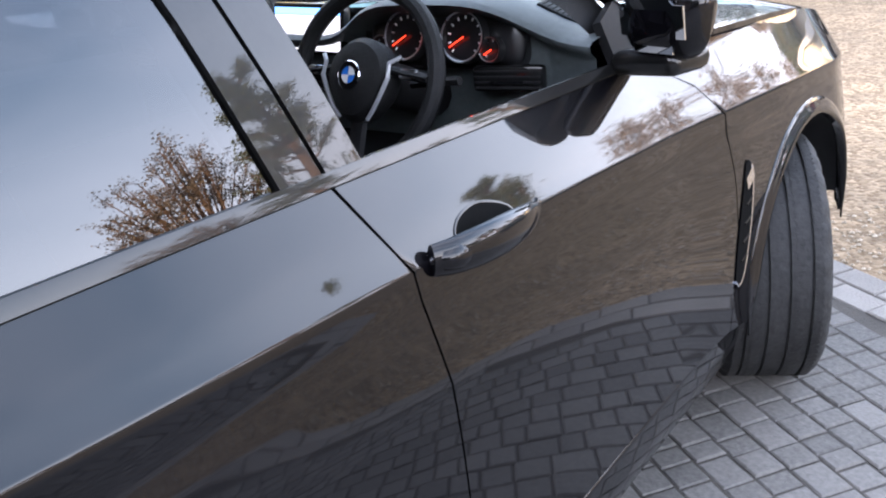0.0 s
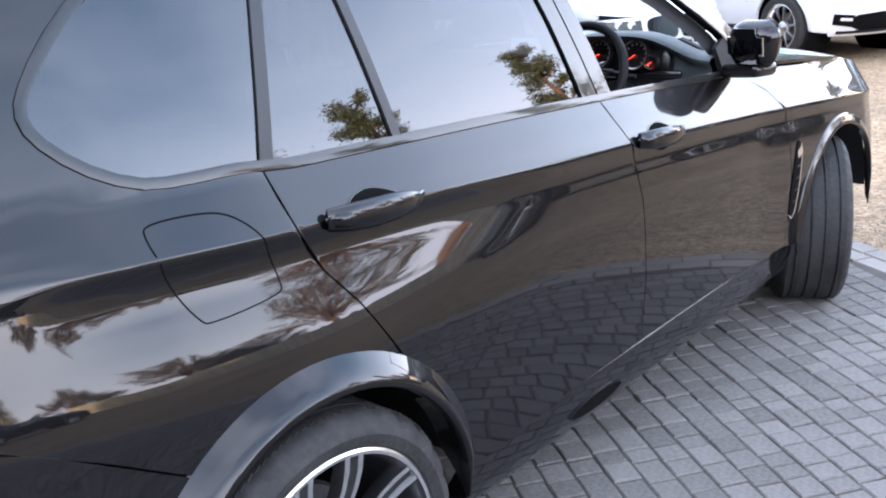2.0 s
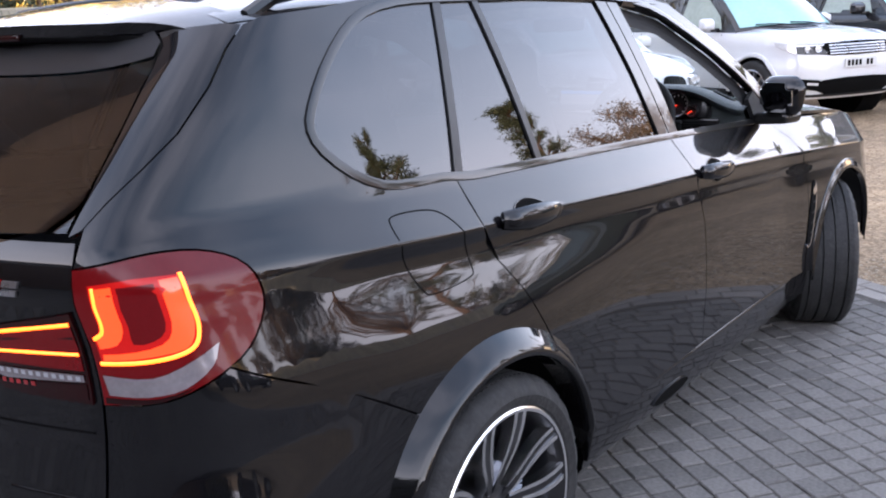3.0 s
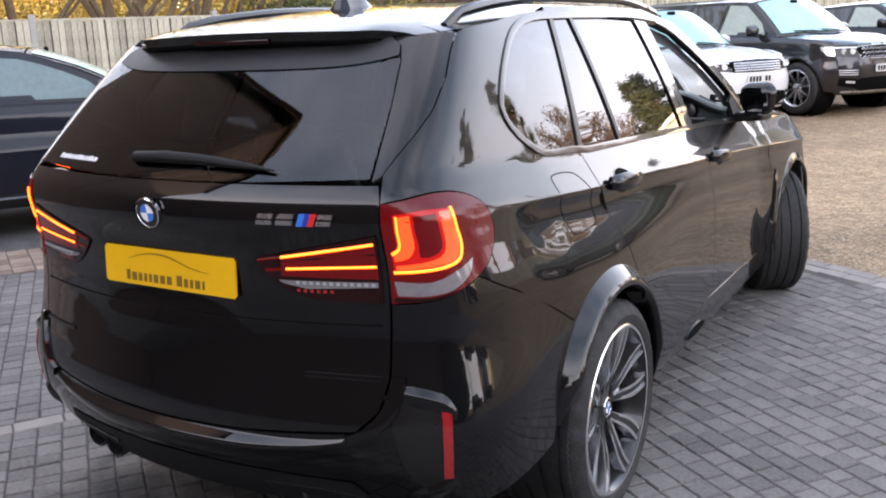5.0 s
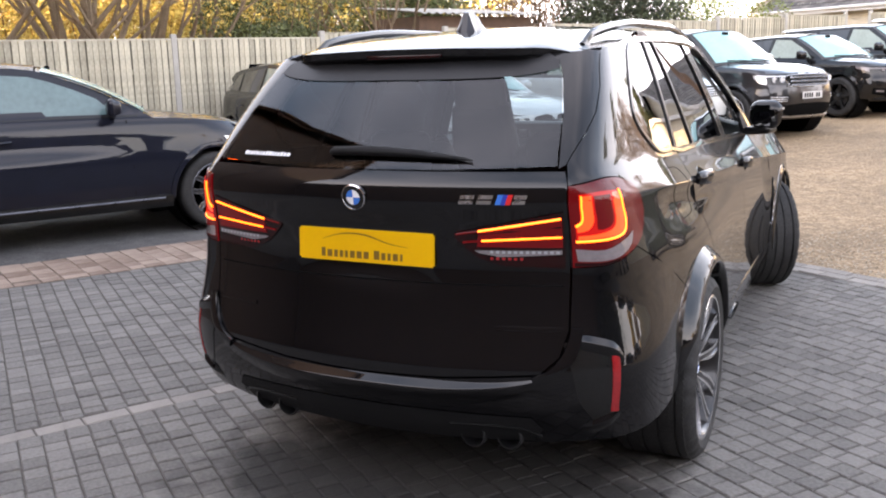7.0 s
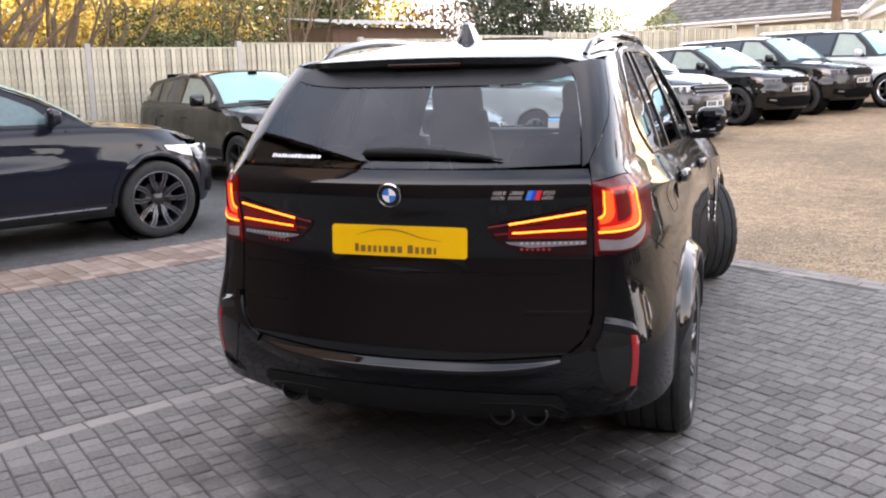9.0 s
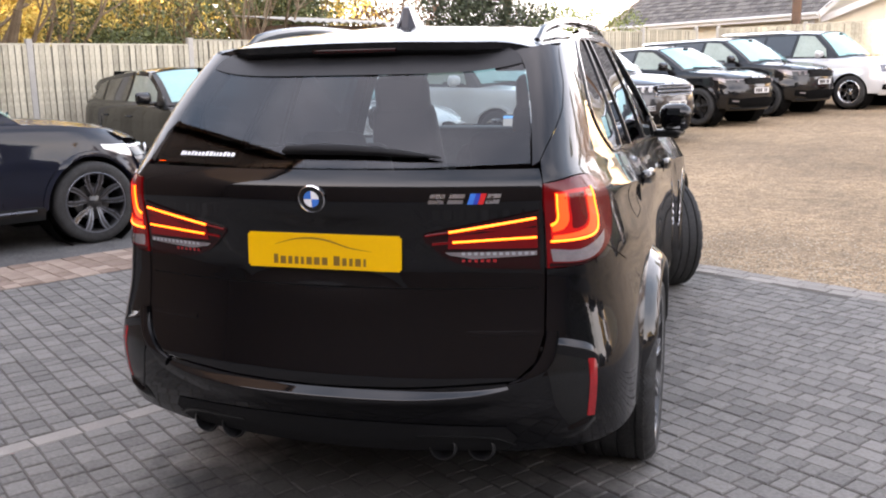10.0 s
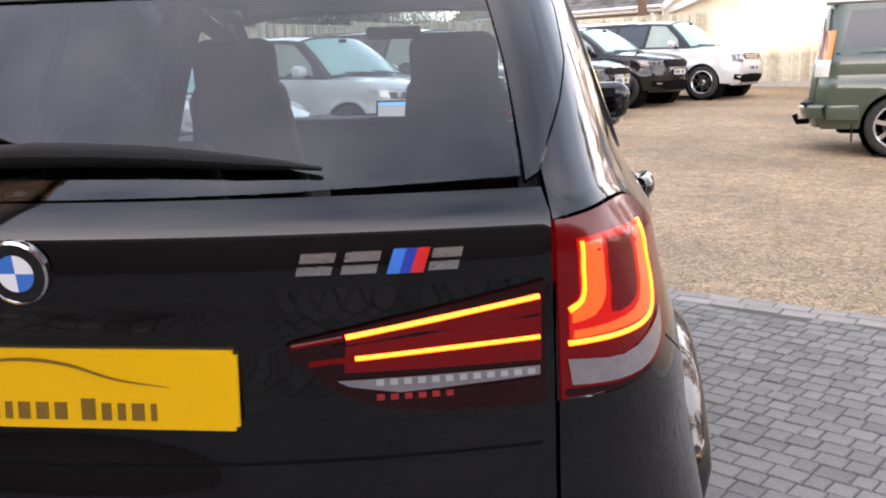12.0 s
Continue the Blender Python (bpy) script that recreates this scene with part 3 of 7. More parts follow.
lamp_form = smooth_curve([(-0.72, 0.962), (-0.5, 0.967), (-0.42, 0.967), (-0.34, 0.964), (-0.28, 0.9585), (-0.24, 0.9525), (-0.20, 0.9445), (-0.16, 0.934), (-0.12, 0.9225), (-0.08, 0.912), (-0.04, 0.9035), (0, 0.8965), (0.05, 0.870), (0.10, 0.839), (0.14, 0.8165), (0.20, 0.78)])
taper = smooth_curve([(-0.9, -0.10), (-0.6, -0.048), (-0.4, -0.026), (-0.2, -0.010), (0.1, 0), (1.5, 0.0), (2.2, 0.004), (2.6, 0.028), (3.03, 0.05), (3.30, 0.054), (3.46, 0.036), (3.58, 0.005), (3.68, -0.035), (3.77, -0.085), (3.85, -0.15)])


def side_x(y, z):
    zb = belt(y)
    k = step01(1.05, 0.05, y) if y < 1.05 else 0.0

    def low(zz):
        h = zz - crease(y)
        e = step01(-0.26, -0.50, y) if y < -0.26 else 0.0
        return door_form(h) * (1 - k) + (haunch_form(h) * (1 - e) + lamp_form(h) * e) * k

    x = low(min(z, zb))
    if z > zb:
        d = z - zb
        x -= 0.335 * d + 0.17 * d * d
    return x + taper(y) * (1 - 0.35 * step01(1.25, 1.6, z) - (0.75 * step01(0.85, 0.6, z) if y < 0.2 else 0.0))


rear_mid = smooth_curve([(0.28, -0.92), (0.40, -1.0), (0.52, -1.045), (0.60, -1.052), (0.66, -1.04), (0.76, -1.018), (0.86, -1.002), (0.90, -0.998), (0.96, -0.994), (1.04, -0.998), (1.10, -1.009), (1.15, -1.018), (1.2, -1.012), (1.24, -0.99), (1.3, -0.935), (1.4, -0.83), (1.5, -0.72), (1.6, -0.605), (1.66, -0.53)])
corner_y = smooth_curve([(0.2, -0.52), (1.2, -0.50), (1.3, -0.47), (1.45, -0.39), (1.55, -0.33), (1.66, -0.26)])


def wrap(s, z):
    """The body's skin all round the tail: s runs from the middle of the tail (0) out to the corner (0.66) and then forward along the flank."""
    sg, s = (-1 if s < 0 else 1), abs(s)
    yb = corner_y(z)
    xb = side_x(yb, z)
    xa = min(0.674, xb - 0.14)
    k = 0.245 - 0.02 * step01(1.25, 1.5, z)
    ya = rear_mid(z) + k * xa * xa
    if s <= 0.66:
        x = s * xa / 0.66
        y = rear_mid(z) + k * x * x
        y += max(0.0, -0.980 - y) * step01(0.42, 0.265, x) * step01(0.85, 0.935, z) * step01(1.12, 1.045, z)
        return (sg * x, y, z)
    if s >= 1.11:
        y = yb + s - 1.11
        return (sg * side_x(y, z), y, z)
    t = (s - 0.66) / 0.45
    slope = (side_x(yb + 0.02, z) - side_x(yb, z)) / 0.02
    yc = min(yb - 0.05, ya + 2 * k * xa * (xb - 0.02 - xa))
    xc = xb + slope * (yc - yb)
    e = 0.8
    x1, y1, x2, y2 = xa + e * (xc - xa), ya + e * (yc - ya), xb + e * (xc - xb), yb + e * (yc - yb)
    a, b, c, d = (1 - t) ** 3, 3 * t * (1 - t) ** 2, 3 * t * t * (1 - t), t**3
    return (sg * (a * xa + b * x1 + c * x2 + d * xb), a * ya + b * y1 + c * y2 + d * yb, z)


def along(y, z):
    """The wrap's s for a place on the flank."""
    return y - corner_y(z) + 1.11


def on_flank(points):
    return [(along(p[0], p[1]), *p[1:]) for p in points]


def arch_arc(cy, r, a0, a1, n=14, cz=0.37):
    return [(cy + r * math.cos(radians(a0 + (a1 - a0) * i / n)), cz + r * math.sin(radians(a0 + (a1 - a0) * i / n))) for i in range(n + 1)]


car = thing("estate_car", "glossy black estate car with lit tail lamps on block paving", "car")
underside = bmesh.new()
box(underside, 0, 1.35, 0.62, 1.30, 4.2, 0.66, 0.08)
part("floor_pan", underside, GAP, car)

ROOF_Z = smooth_curve([(-0.66, 1.632), (-0.5, 1.668), (-0.3, 1.692), (0, 1.718), (0.5, 1.738), (1.0, 1.736), (1.5, 1.706), (1.9, 1.662)])


def roof_at(x, y):
    q = abs(x) / 0.645
    return (x, y, ROOF_Z(y) - 0.042 * q * q - 0.038 * q**8)


BODY_HALF = {}
REAR_ARCH, FRONT_ARCH = 0.01, AXLE_F
LAMP_OUT = spline([(0.682, 1.206, 0), (0.76, 1.213), (0.88, 1.222), (0.97, 1.214), (1.025, 1.185), (1.046, 1.135), (1.04, 1.08), (1.0, 1.02), (0.93, 0.982), (0.84, 0.955), (0.76, 0.945), (0.682, 0.943, 0)], 3)
DLO_REAR = [(0.05, 1.238), (-0.10, 1.240), (-0.20, 1.250), (-0.285, 1.29), (-0.345, 1.345), (-0.362, 1.39), (-0.34, 1.435), (-0.27, 1.51), (-0.17, 1.585), (-0.07, 1.632), (0.06, 1.655), (0.25, 1.662)]
REAR_CUT = [(0.05, 1.225), (0.063, 1.11), (0.115, 1.01), (0.177, 0.926), (0.24, 0.82), (0.282, 0.742)]
MID_CUT = [(1.288, 1.168), (1.34, 1.035), (1.37, 0.85), (1.37, 0.62), (1.335, 0.412)]
FRONT_CUT = [(2.27, 1.115), (2.42, 1.03), (2.485, 0.95), (2.505, 0.8), (2.505, 0.6), (2.46, 0.405)]


def side_surf(sx):
    def f(y, z):
        return (sx * side_x(y, z), y, z)
    return f


def wrap_surf(sx):
    def f(s, z):
        p = wrap(s, z)
        return (sx * p[0], p[1], p[2])
    return f


def belt_line(y0, y1, n=8, d=0.0):
    return [(y0 + (y1 - y0) * i / n, belt(y0 + (y1 - y0) * i / n) + d) for i in range(n + 1)]


def crease_lines(y0, y1, f=None):
    out = []
    for h in (-0.27, -0.23, -0.20, -0.165, -0.14, -0.12, -0.10, -0.085, -0.07, -0.055, -0.04, -0.026, -0.012, 0.0, 0.006, 0.012, 0.03, 0.05, 0.07, 0.09):
        ln = [(y0 + (y1 - y0) * i / 60, crease(y0 + (y1 - y0) * i / 60) + h) for i in range(61)]
        out.append([(along(a, b), b) for a, b in ln] if f else ln)
    return out


def body_side(sx):
    flip = sx < 0
    ss, ws = side_surf(sx), wrap_surf(sx)
    # quarter panel: from the tail lamp over the arch to the door, and up the rear pillar
    lamp_edge = LAMP_OUT[: LAMP_OUT.index(min(LAMP_OUT, key=lambda p: abs(p[0] - 0.95) + abs(p[1] - 0.99))) + 1]
    arch = arch_arc(REAR_ARCH, 0.46, 126, 54)
    BODY_HALF["lamp_end"] = lamp_edge[-1]
    loop = lamp_edge + on_flank(arch) + on_flank(REAR_CUT[::-1]) + on_flank(DLO_REAR) + [(along(0.25, 1.685), 1.685), (along(0.0, 1.672), 1.672), (along(-0.2, 1.648), 1.648), (0.99, 1.632), (0.940, 1.618), (0.915, 1.57), (0.905, 1.50), (0.865, 1.42), (0.80, 1.362), (0.735, 1.312), (0.69, 1.272)]
    skin("quarter_panel", loop, ws, PAINT, car, 0.04, flip=flip, gap=0.0022, lines=crease_lines(-0.62, 0.2, 1))
    # doors
    loop = belt_line(0.052, 1.286)[::-1] + REAR_CUT[1:-1] + arch_arc(REAR_ARCH, 0.46, 52, 6) + [(0.475, 0.39)] + [(0.9, 0.40), (1.3, 0.41)] + MID_CUT[::-1][:-1]
    rear_door = skin("rear_door", loop, ss, PAINT, car, 0.04, flip=flip, gap=0.0022, lines=crease_lines(0, 1.4))
    loop = belt_line(1.29, 2.268)[::-1] + MID_CUT[1:] + [(1.9, 0.41)] + FRONT_CUT[::-1][:-1]
    front_door = skin("front_door", loop, ss, PAINT, car, 0.04, flip=flip, gap=0.0022, lines=crease_lines(1.25, 2.55))
    loop = FRONT_CUT + arch_arc(FRONT_ARCH, 0.465, 178, 6, 20) + spline([(3.515, 0.35, 0), (3.64, 0.34, 0), (3.72, 0.5), (3.735, 0.66), (3.735, 0.78), (3.70, 0.885), (3.61, 0.965), (3.47, 1.02), (3.2, 1.066), (2.9, 1.096), (2.6, 1.114)], 3, False)
    skin("front_wing", loop, ss, PAINT, car, 0.04, flip=flip, gap=0.0022, lines=crease_lines(2.25, 3.7))
    # sill skirt, arch flares, liners
    for cy, r, a0, a1, wide, proud in ((REAR_ARCH, 0.447, 166, -6, 0.064, 0.046), (FRONT_ARCH, 0.452, 184, -4, 0.044, 0.013)):
        arc = arch_arc(cy, r, a0, a1, 36)
        flare("arch_flare", arc, ss, wide, proud, PAINT, car, flip, "gloss black wheel arch flare")
        bm = bmesh.new()
        rows = []
        for y, z in arch_arc(cy, 0.445, 172, 8, 28):
            rows.append([bm.verts.new((sx * x, y, z)) for x in (side_x(min(max(y, -0.5), 3.6), max(z, 0.4)) - 0.02, 0.55)])
        for a, b in zip(rows, rows[1:]):
            bm.faces.new((a[0], a[1], b[1], b[0]))
        part("arch_liner", bm, MATT_BLACK, car)
    bm = bmesh.new()
    rows = []
    for i in range(25):
        y = 0.47 + (2.58 - 0.47) * i / 24
        rows.append([bm.verts.new((sx * x, y, z)) for x, z in ((0.935, 0.416), (0.9455, 0.4125), (0.9485, 0.407), (0.9485, 0.398), (0.945, 0.34), (0.932, 0.28), (0.90, 0.235), (0.82, 0.225))])
    for a, b in zip(rows, rows[1:]):
        for k in range(7):
            bm.faces.new((a[k], a[k + 1], b[k + 1], b[k]))
    bm.faces.new(rows[0])
    bm.faces.new(rows[-1])
    sill = part("sill_skirt", bm, PAINT, car, angle=50)

    def sill_at(y, z):
        return (sx * (0.9475 - 1.6 * (0.34 - z) ** 2 - 0.06 * max(0.0, 0.34 - z)), y, z)

    oval = [(1.07 + 0.14 * math.cos(k * math.tau / 24), 0.318 + 0.026 * math.sin(k * math.tau / 24)) for k in range(24)]
    skin("sill_recess", oval, sill_at, GAP, sill, 0.05, 0.0, flip=flip)
    ribbon("recess_rim", oval + [oval[0]], sill_at, 0.004, 0.002, PAINT, sill, flip)
    # glass
    skin("quarter_glass", spline(DLO_REAR[1:-1] + [(0.212, 1.655, 0), (0.130, 1.45, 0), (0.046, 1.236, 0)], 2), ss, PRIVACY, car, 0.05, 0.004, flip=flip, lift=-0.004, label="smoked quarter window")
    skin("door_quarterlight", [(0.075, 1.228), (0.42, 1.213), (0.405, 1.42), (0.385, 1.657), (0.245, 1.657), (0.16, 1.45)], ss, PRIVACY, rear_door, 0.05, 0.004, flip=flip, lift=-0.005, label="smoked fixed pane of the rear door")
    skin("rear_door_glass", [(0.445, 1.212), (0.9, 1.192), (1.215, 1.178), (1.17, 1.40), (1.105, 1.658), (0.7, 1.66), (0.41, 1.658), (0.43, 1.42)], ss, PRIVACY, rear_door, 0.05, 0.004, flip=flip, lift=-0.005, label="smoked rear door window")
    skin("window_bar", [(0.419, 1.21), (0.446, 1.21), (0.431, 1.42), (0.411, 1.66), (0.384, 1.66), (0.404, 1.42)], ss, POST_BLACK, rear_door, 0.05, 0.02, flip=flip, lift=0.002)
    skin("rear_post", [(0.046, 1.228), (0.078, 1.226), (0.160, 1.45), (0.245, 1.662), (0.213, 1.662), (0.129, 1.45)], ss, POST_BLACK, rear_door, 0.05, 0.02, flip=flip, lift=0.002)
    skin("rear_door_trim", [(1.208, 1.175), (1.283, 1.172), (1.255, 1.30), (1.17, 1.655), (1.098, 1.66), (1.165, 1.40)], ss, GLOSS_BLACK, rear_door, 0.05, 0.02, flip=flip, lift=0.003, label="gloss black pillar trim")
    skin("front_door_trim", [(1.291, 1.172), (1.362, 1.168), (1.335, 1.30), (1.25, 1.655), (1.178, 1.655), (1.263, 1.30)], ss, GLOSS_BLACK, front_door, 0.05, 0.02, flip=flip, lift=0.003, label="gloss black pillar trim")
    skin("centre_pillar", [(1.21, 1.175), (1.355, 1.17), (1.24, 1.655), (1.10, 1.66)], ss, GAP, car, 0.06, 0.04, flip=flip, lift=-0.012)
    if sx < 0:
        skin("front_door_glass", [(1.325, 1.168), (2.34, 1.115), (2.2, 1.27), (1.95, 1.43), (1.6, 1.59), (1.25, 1.65), (1.30, 1.35)], ss, CLEAR, front_door, 0.05, 0.004, flip=flip, lift=-0.006)
    # roof side rail and front pillar
    skin("cant_rail", [(0.2, 1.658), (1.25, 1.655), (1.62, 1.585), (1.97, 1.425), (2.22, 1.275), (2.40, 1.118), (2.47, 1.11), (2.3, 1.30), (2.06, 1.455), (1.7, 1.625), (1.28, 1.69), (0.7, 1.70), (0.2, 1.695)], ss, PAINT, car, 0.045, 0.03, flip=flip)
    skin("pillar_inner", [(1.22, 1.655), (1.62, 1.585), (1.97, 1.425), (2.22, 1.275), (2.36, 1.13), (2.24, 1.13), (2.09, 1.27), (1.85, 1.405), (1.56, 1.53), (1.20, 1.60)], ss, MATT_BLACK, car, 0.05, 0.0, flip=flip, lift=-0.035, label="matt black inner pillar and seal")
    dlo_line = [(2.36, 1.124)] + belt_line(2.30, 0.12, 20, 0.004) + [(0.0, 1.237)] + DLO_REAR[1:] + [(0.7, 1.664), (1.2, 1.66), (1.42, 1.635), (1.62, 1.585), (1.97, 1.425), (2.22, 1.275), (2.34, 1.165)]
    ribbon("window_trim", spline(dlo_line, 2, False), ss, 0.024, 0.006, GLOSS_BLACK, car, flip, "gloss black window surround")
    # door handles: a bar over a scooped cup
    for y0, y1, door in ((0.138, 0.418, rear_door), (1.378, 1.665, front_door)):
        ym = (y0 + y1) / 2
        zc = crease(ym) + 0.004
        tilt = (crease(y1) - crease(y0)) / (y1 - y0)
        bm = bmesh.new()
        path, rad = [], []
        for i in range(13):
            t = i / 12
            y = y0 + (y1 - y0) * t
            bow = 0.028 * math.sin(math.pi * t) ** 0.6
            path.append((sx * (side_x(y, zc + tilt * (y - ym)) + 0.004 + bow), y, zc + tilt * (y - ym)))
            rad.append(0.0075 + 0.0095 * math.sin(math.pi * min(1, t + 0.10)) ** 0.5)
        tube(bm, path, rad, 18, flat=1.85)
        hob = part("door_handle", bm, PAINT, door, "gloss black pull handle", angle=60)
        bm = bmesh.new()
        tube(bm, [(sx * (side_x(y0 + d, zc + tilt * (y0 + d - ym)) + q), y0 + d, zc + tilt * (y0 + d - ym)) for d, q in ((-0.004, 0.004), (0.012, 0.014), (0.034, 0.024), (0.05, 0.026))], [0.004, 0.014, 0.0165, 0.013], 14, flat=1.25)
        part("handle_cap", bm, PAINT, hob)
        cup = spline([(ym - 0.070, zc + 0.004), (ym - 0.045, zc + 0.032), (ym + 0.02, zc + 0.036), (ym + 0.085, zc + 0.004), (ym + 0.05, zc - 0.040), (ym - 0.02, zc - 0.044)], 5)
        skin("handle_cup", cup, ss, GAP, door, 0.03, 0.0, flip=flip, lift=0.0015)
        rimline = [cup[i] for i in range(len(cup))] + [cup[0]]
        ribbon("cup_rim", rimline, ss, 0.004, 0.002, PAINT, door, flip)
    # side vent behind the front wheel
    vent = spline([(2.565, 0.805), (2.60, 0.785), (2.575, 0.66), (2.53, 0.535), (2.485, 0.515), (2.505, 0.65)], 4)
    skin("side_vent", vent, ss, GAP, car, 0.03, 0.0, flip=flip, lift=0.003)
    ribbon("vent_frame", spline([(2.592, 0.80), (2.600, 0.775), (2.575, 0.66), (2.535, 0.545), (2.505, 0.515), (2.485, 0.53)], 5, False), ss, 0.009, 0.006, CHROME, car, flip, "bright metal vent surround")
    for k in range(4):
        ribbon("vent_fin", [(2.515 + 0.012 * k, 0.575 + 0.045 * k), (2.555 + 0.012 * k, 0.585 + 0.045 * k)], ss, 0.006, 0.006, GLOSS_BLACK, car, flip)
    skin("vent_blade", [(2.555, 0.775), (2.598, 0.795), (2.603, 0.765), (2.56, 0.745)], ss, CHROME, car, 0.03, 0.01, flip=flip, lift=0.006, label="bright metal vent badge bar")
    # mirror
    bm = bmesh.new()
    box(bm, 0, 0, 0, 0.195, 0.13, 0.165, 0.060, seg=5)
    for v in bm.verts:
        if v.co.y > 0:
            v.co.x *= 0.84
            v.co.z *= 0.78
        if v.co.z < 0:
            v.co.x *= 0.94
    mir = part("door_mirror", bm, PAINT, front_door, "gloss black door mirror", angle=60, at=pose(sx * 0.945, 2.145, 1.238, -1, 0, sx * -16))
    bm = bmesh.new()
    box(bm, 0, -0.0625, 0.004, 0.150, 0.004, 0.122, 0.0)
    vert = [e for e in bm.edges if abs(e.verts[0].co.y - e.verts[1].co.y) > 0.001]
    bmesh.ops.bevel(bm, geom=vert, offset=0.03, segments=5, affect="EDGES")
    part("mirror_glass", bm, MIRROR, mir, smooth=False, at=pose(0, 0.002, 0, 7))
    bm = bmesh.new()
    box(bm, sx * -0.045, 0.018, -0.088, 0.17, 0.125, 0.052, 0.024, seg=4)
    for v in bm.verts:
        v.co.z -= 0.12 * max(0.0, -0.02 - sx * v.co.x)
    part("mirror_arm", bm, GLOSS_BLACK, mir)
    # front corner triangle of the window
    skin("mirror_triangle", [(2.16, 1.128), (2.37, 1.118), (2.24, 1.25), (2.15, 1.22)], ss, MATT_BLACK, front_door, 0.05, 0.02, flip=flip, lift=0.002)


body_side(1)
body_side(-1)

# fuel flap on the driver's side: a fine cut line round a flush lid
flap = spline([(-0.238, 1.165), (-0.215, 1.186), (-0.10, 1.178), (-0.045, 1.150), (-0.012, 1.10), (0.005, 1.02), (-0.02, 1.0), (-0.15, 0.995), (-0.185, 1.01), (-0.222, 1.09)], 5)
ribbon("fuel_flap_cut", flap + [flap[0]], side_surf(1), 0.0032, 0.0012, GAP, car, label="fine dark cut line of the fuel flap")

# tailgate, bumper
tail_bottom = [(0.679, 1.25), (0.679, 0.95), (0.679, 0.745), (0.660, 0.657), (0.603, 0.603), (0.3, 0.580), (0.0, 0.573), (-0.3, 0.580), (-0.603, 0.603), (-0.660, 0.657), (-0.679, 0.745), (-0.679, 0.95), (-0.679, 1.25)]
tailgate = skin("tailgate", tail_bottom[::-1], wrap, PAINT, car, 0.03, gap=0.0022)
skin("rear_window", [(-0.648, 1.262), (-0.3, 1.252), (0, 1.25), (0.3, 1.252), (0.648, 1.262), (0.668, 1.42), (0.672, 1.54), (0.660, 1.582), (0.62, 1.603), (0.3, 1.617), (-0.3, 1.617), (-0.62, 1.603), (-0.660, 1.582), (-0.672, 1.54), (-0.668, 1.42)], wrap, REAR_GLASS, tailgate, 0.05, 0.004, lift=0.002, label="smoked rear window")
# dark glass border and the spoiler's shade, painted as one black band
band = [(s, 1.528 + 0.030 * (abs(s) / 0.665) ** 5) for s in np.linspace(-0.665, 0.665, 25)]
skin("window_band", band + [(0.664, 1.586), (0.625, 1.608), (0.3, 1.618), (-0.3, 1.618), (-0.625, 1.608), (-0.664, 1.586)], wrap, POST_BLACK, tailgate, 0.05, 0.0, lift=0.006, label="black band under the roof spoiler")
for sg in (1, -1):
    blade = [(0.652, 1.257), (0.684, 1.266), (0.730, 1.309), (0.795, 1.359), (0.860, 1.418), (0.900, 1.499), (0.910, 1.57), (0.935, 1.618), (0.86, 1.622), (0.75, 1.618), (0.632, 1.612), (0.663, 1.588), (0.675, 1.545), (0.671, 1.42)]
    skin("tailgate_blade", blade, wrap_surf(sg), PAINT, tailgate, 0.04, flip=sg < 0, gap=0.0015)
half = [(0.60, 0.335), (0.78, 0.36), (1.0, 0.40), (along(-0.455, 0.43), 0.43)]
half_up = on_flank(arch_arc(REAR_ARCH, 0.46, 172, 126, 8)) + LAMP_OUT[LAMP_OUT.index(BODY_HALF["lamp_end"]) :] + [(0.680, 0.745), (0.662, 0.655), (0.604, 0.600), (0.3, 0.577)]
right = half + half_up
bumper = skin("rear_bumper", right + [(0, 0.570)] + [(-a, b) for a, b in right[::-1]] + [(0, 0.33)], wrap, PAINT, car, 0.04, gap=0.0022)
for sg in (1, -1):
    # sculpted outlet with a red reflector
    ws0 = wrap_surf(sg)

    def ws(s, z, f=ws0):
        k = (0.77 - z) / 0.25
        return f(s - 0.034 - 0.03 * k, z - 0.058 - 0.040 * k)

    skin("outlet_panel", spline([(0.70, 0.765, 0), (0.80, 0.752), (0.845, 0.735, 0), (0.862, 0.66), (0.87, 0.57, 0), (0.80, 0.535, 0), (0.76, 0.60), (0.735, 0.68)], 4), ws, GLOSS_BLACK, bumper, 0.04, 0.0, flip=sg < 0, lift=0.0015)
    ledge("outlet_edge", spline([(0.712, 0.772), (0.75, 0.768), (0.80, 0.758), (0.845, 0.744), (0.872, 0.72)], 4, False), ws, 0.013, PAINT, bumper, sg < 0, up=0.018, down=0.03)
    ledge("outlet_fin", [(0.77 + 0.0135 * i, 0.512 + 0.0065 * i) for i in range(9)], ws, 0.015, PAINT, bumper, sg < 0, up=0.014, down=0.04)
    ribbon("reflector", spline([(0.843, 0.733), (0.852, 0.69), (0.859, 0.63), (0.860, 0.566)], 4, False), ws, 0.028, 0.005, REFLECTOR, bumper, sg < 0, "tall red reflector")
ledge("bumper_step", [(s, 0.548 + 0.040 * (abs(s) / 0.62) ** 5) for s in np.linspace(-0.64, 0.64, 48)], wrap, 0.030, PAINT, bumper, up=0.020, down=0.08)
for sg in (1, -1):
    ribbon("bumper_fold", [(sg * a, b) for a, b in spline([(0.585, 0.580), (0.640, 0.606), (0.678, 0.655), (0.694, 0.715), (0.698, 0.752)], 4, False)], wrap, 0.036, 0.015, PAINT, bumper)
    ribbon("tailgate_fold", [(sg * s, 0.752 - 0.01 * s) for s in np.linspace(0.46, 0.664, 8)], wrap, 0.016, 0.004, PAINT, tailgate)
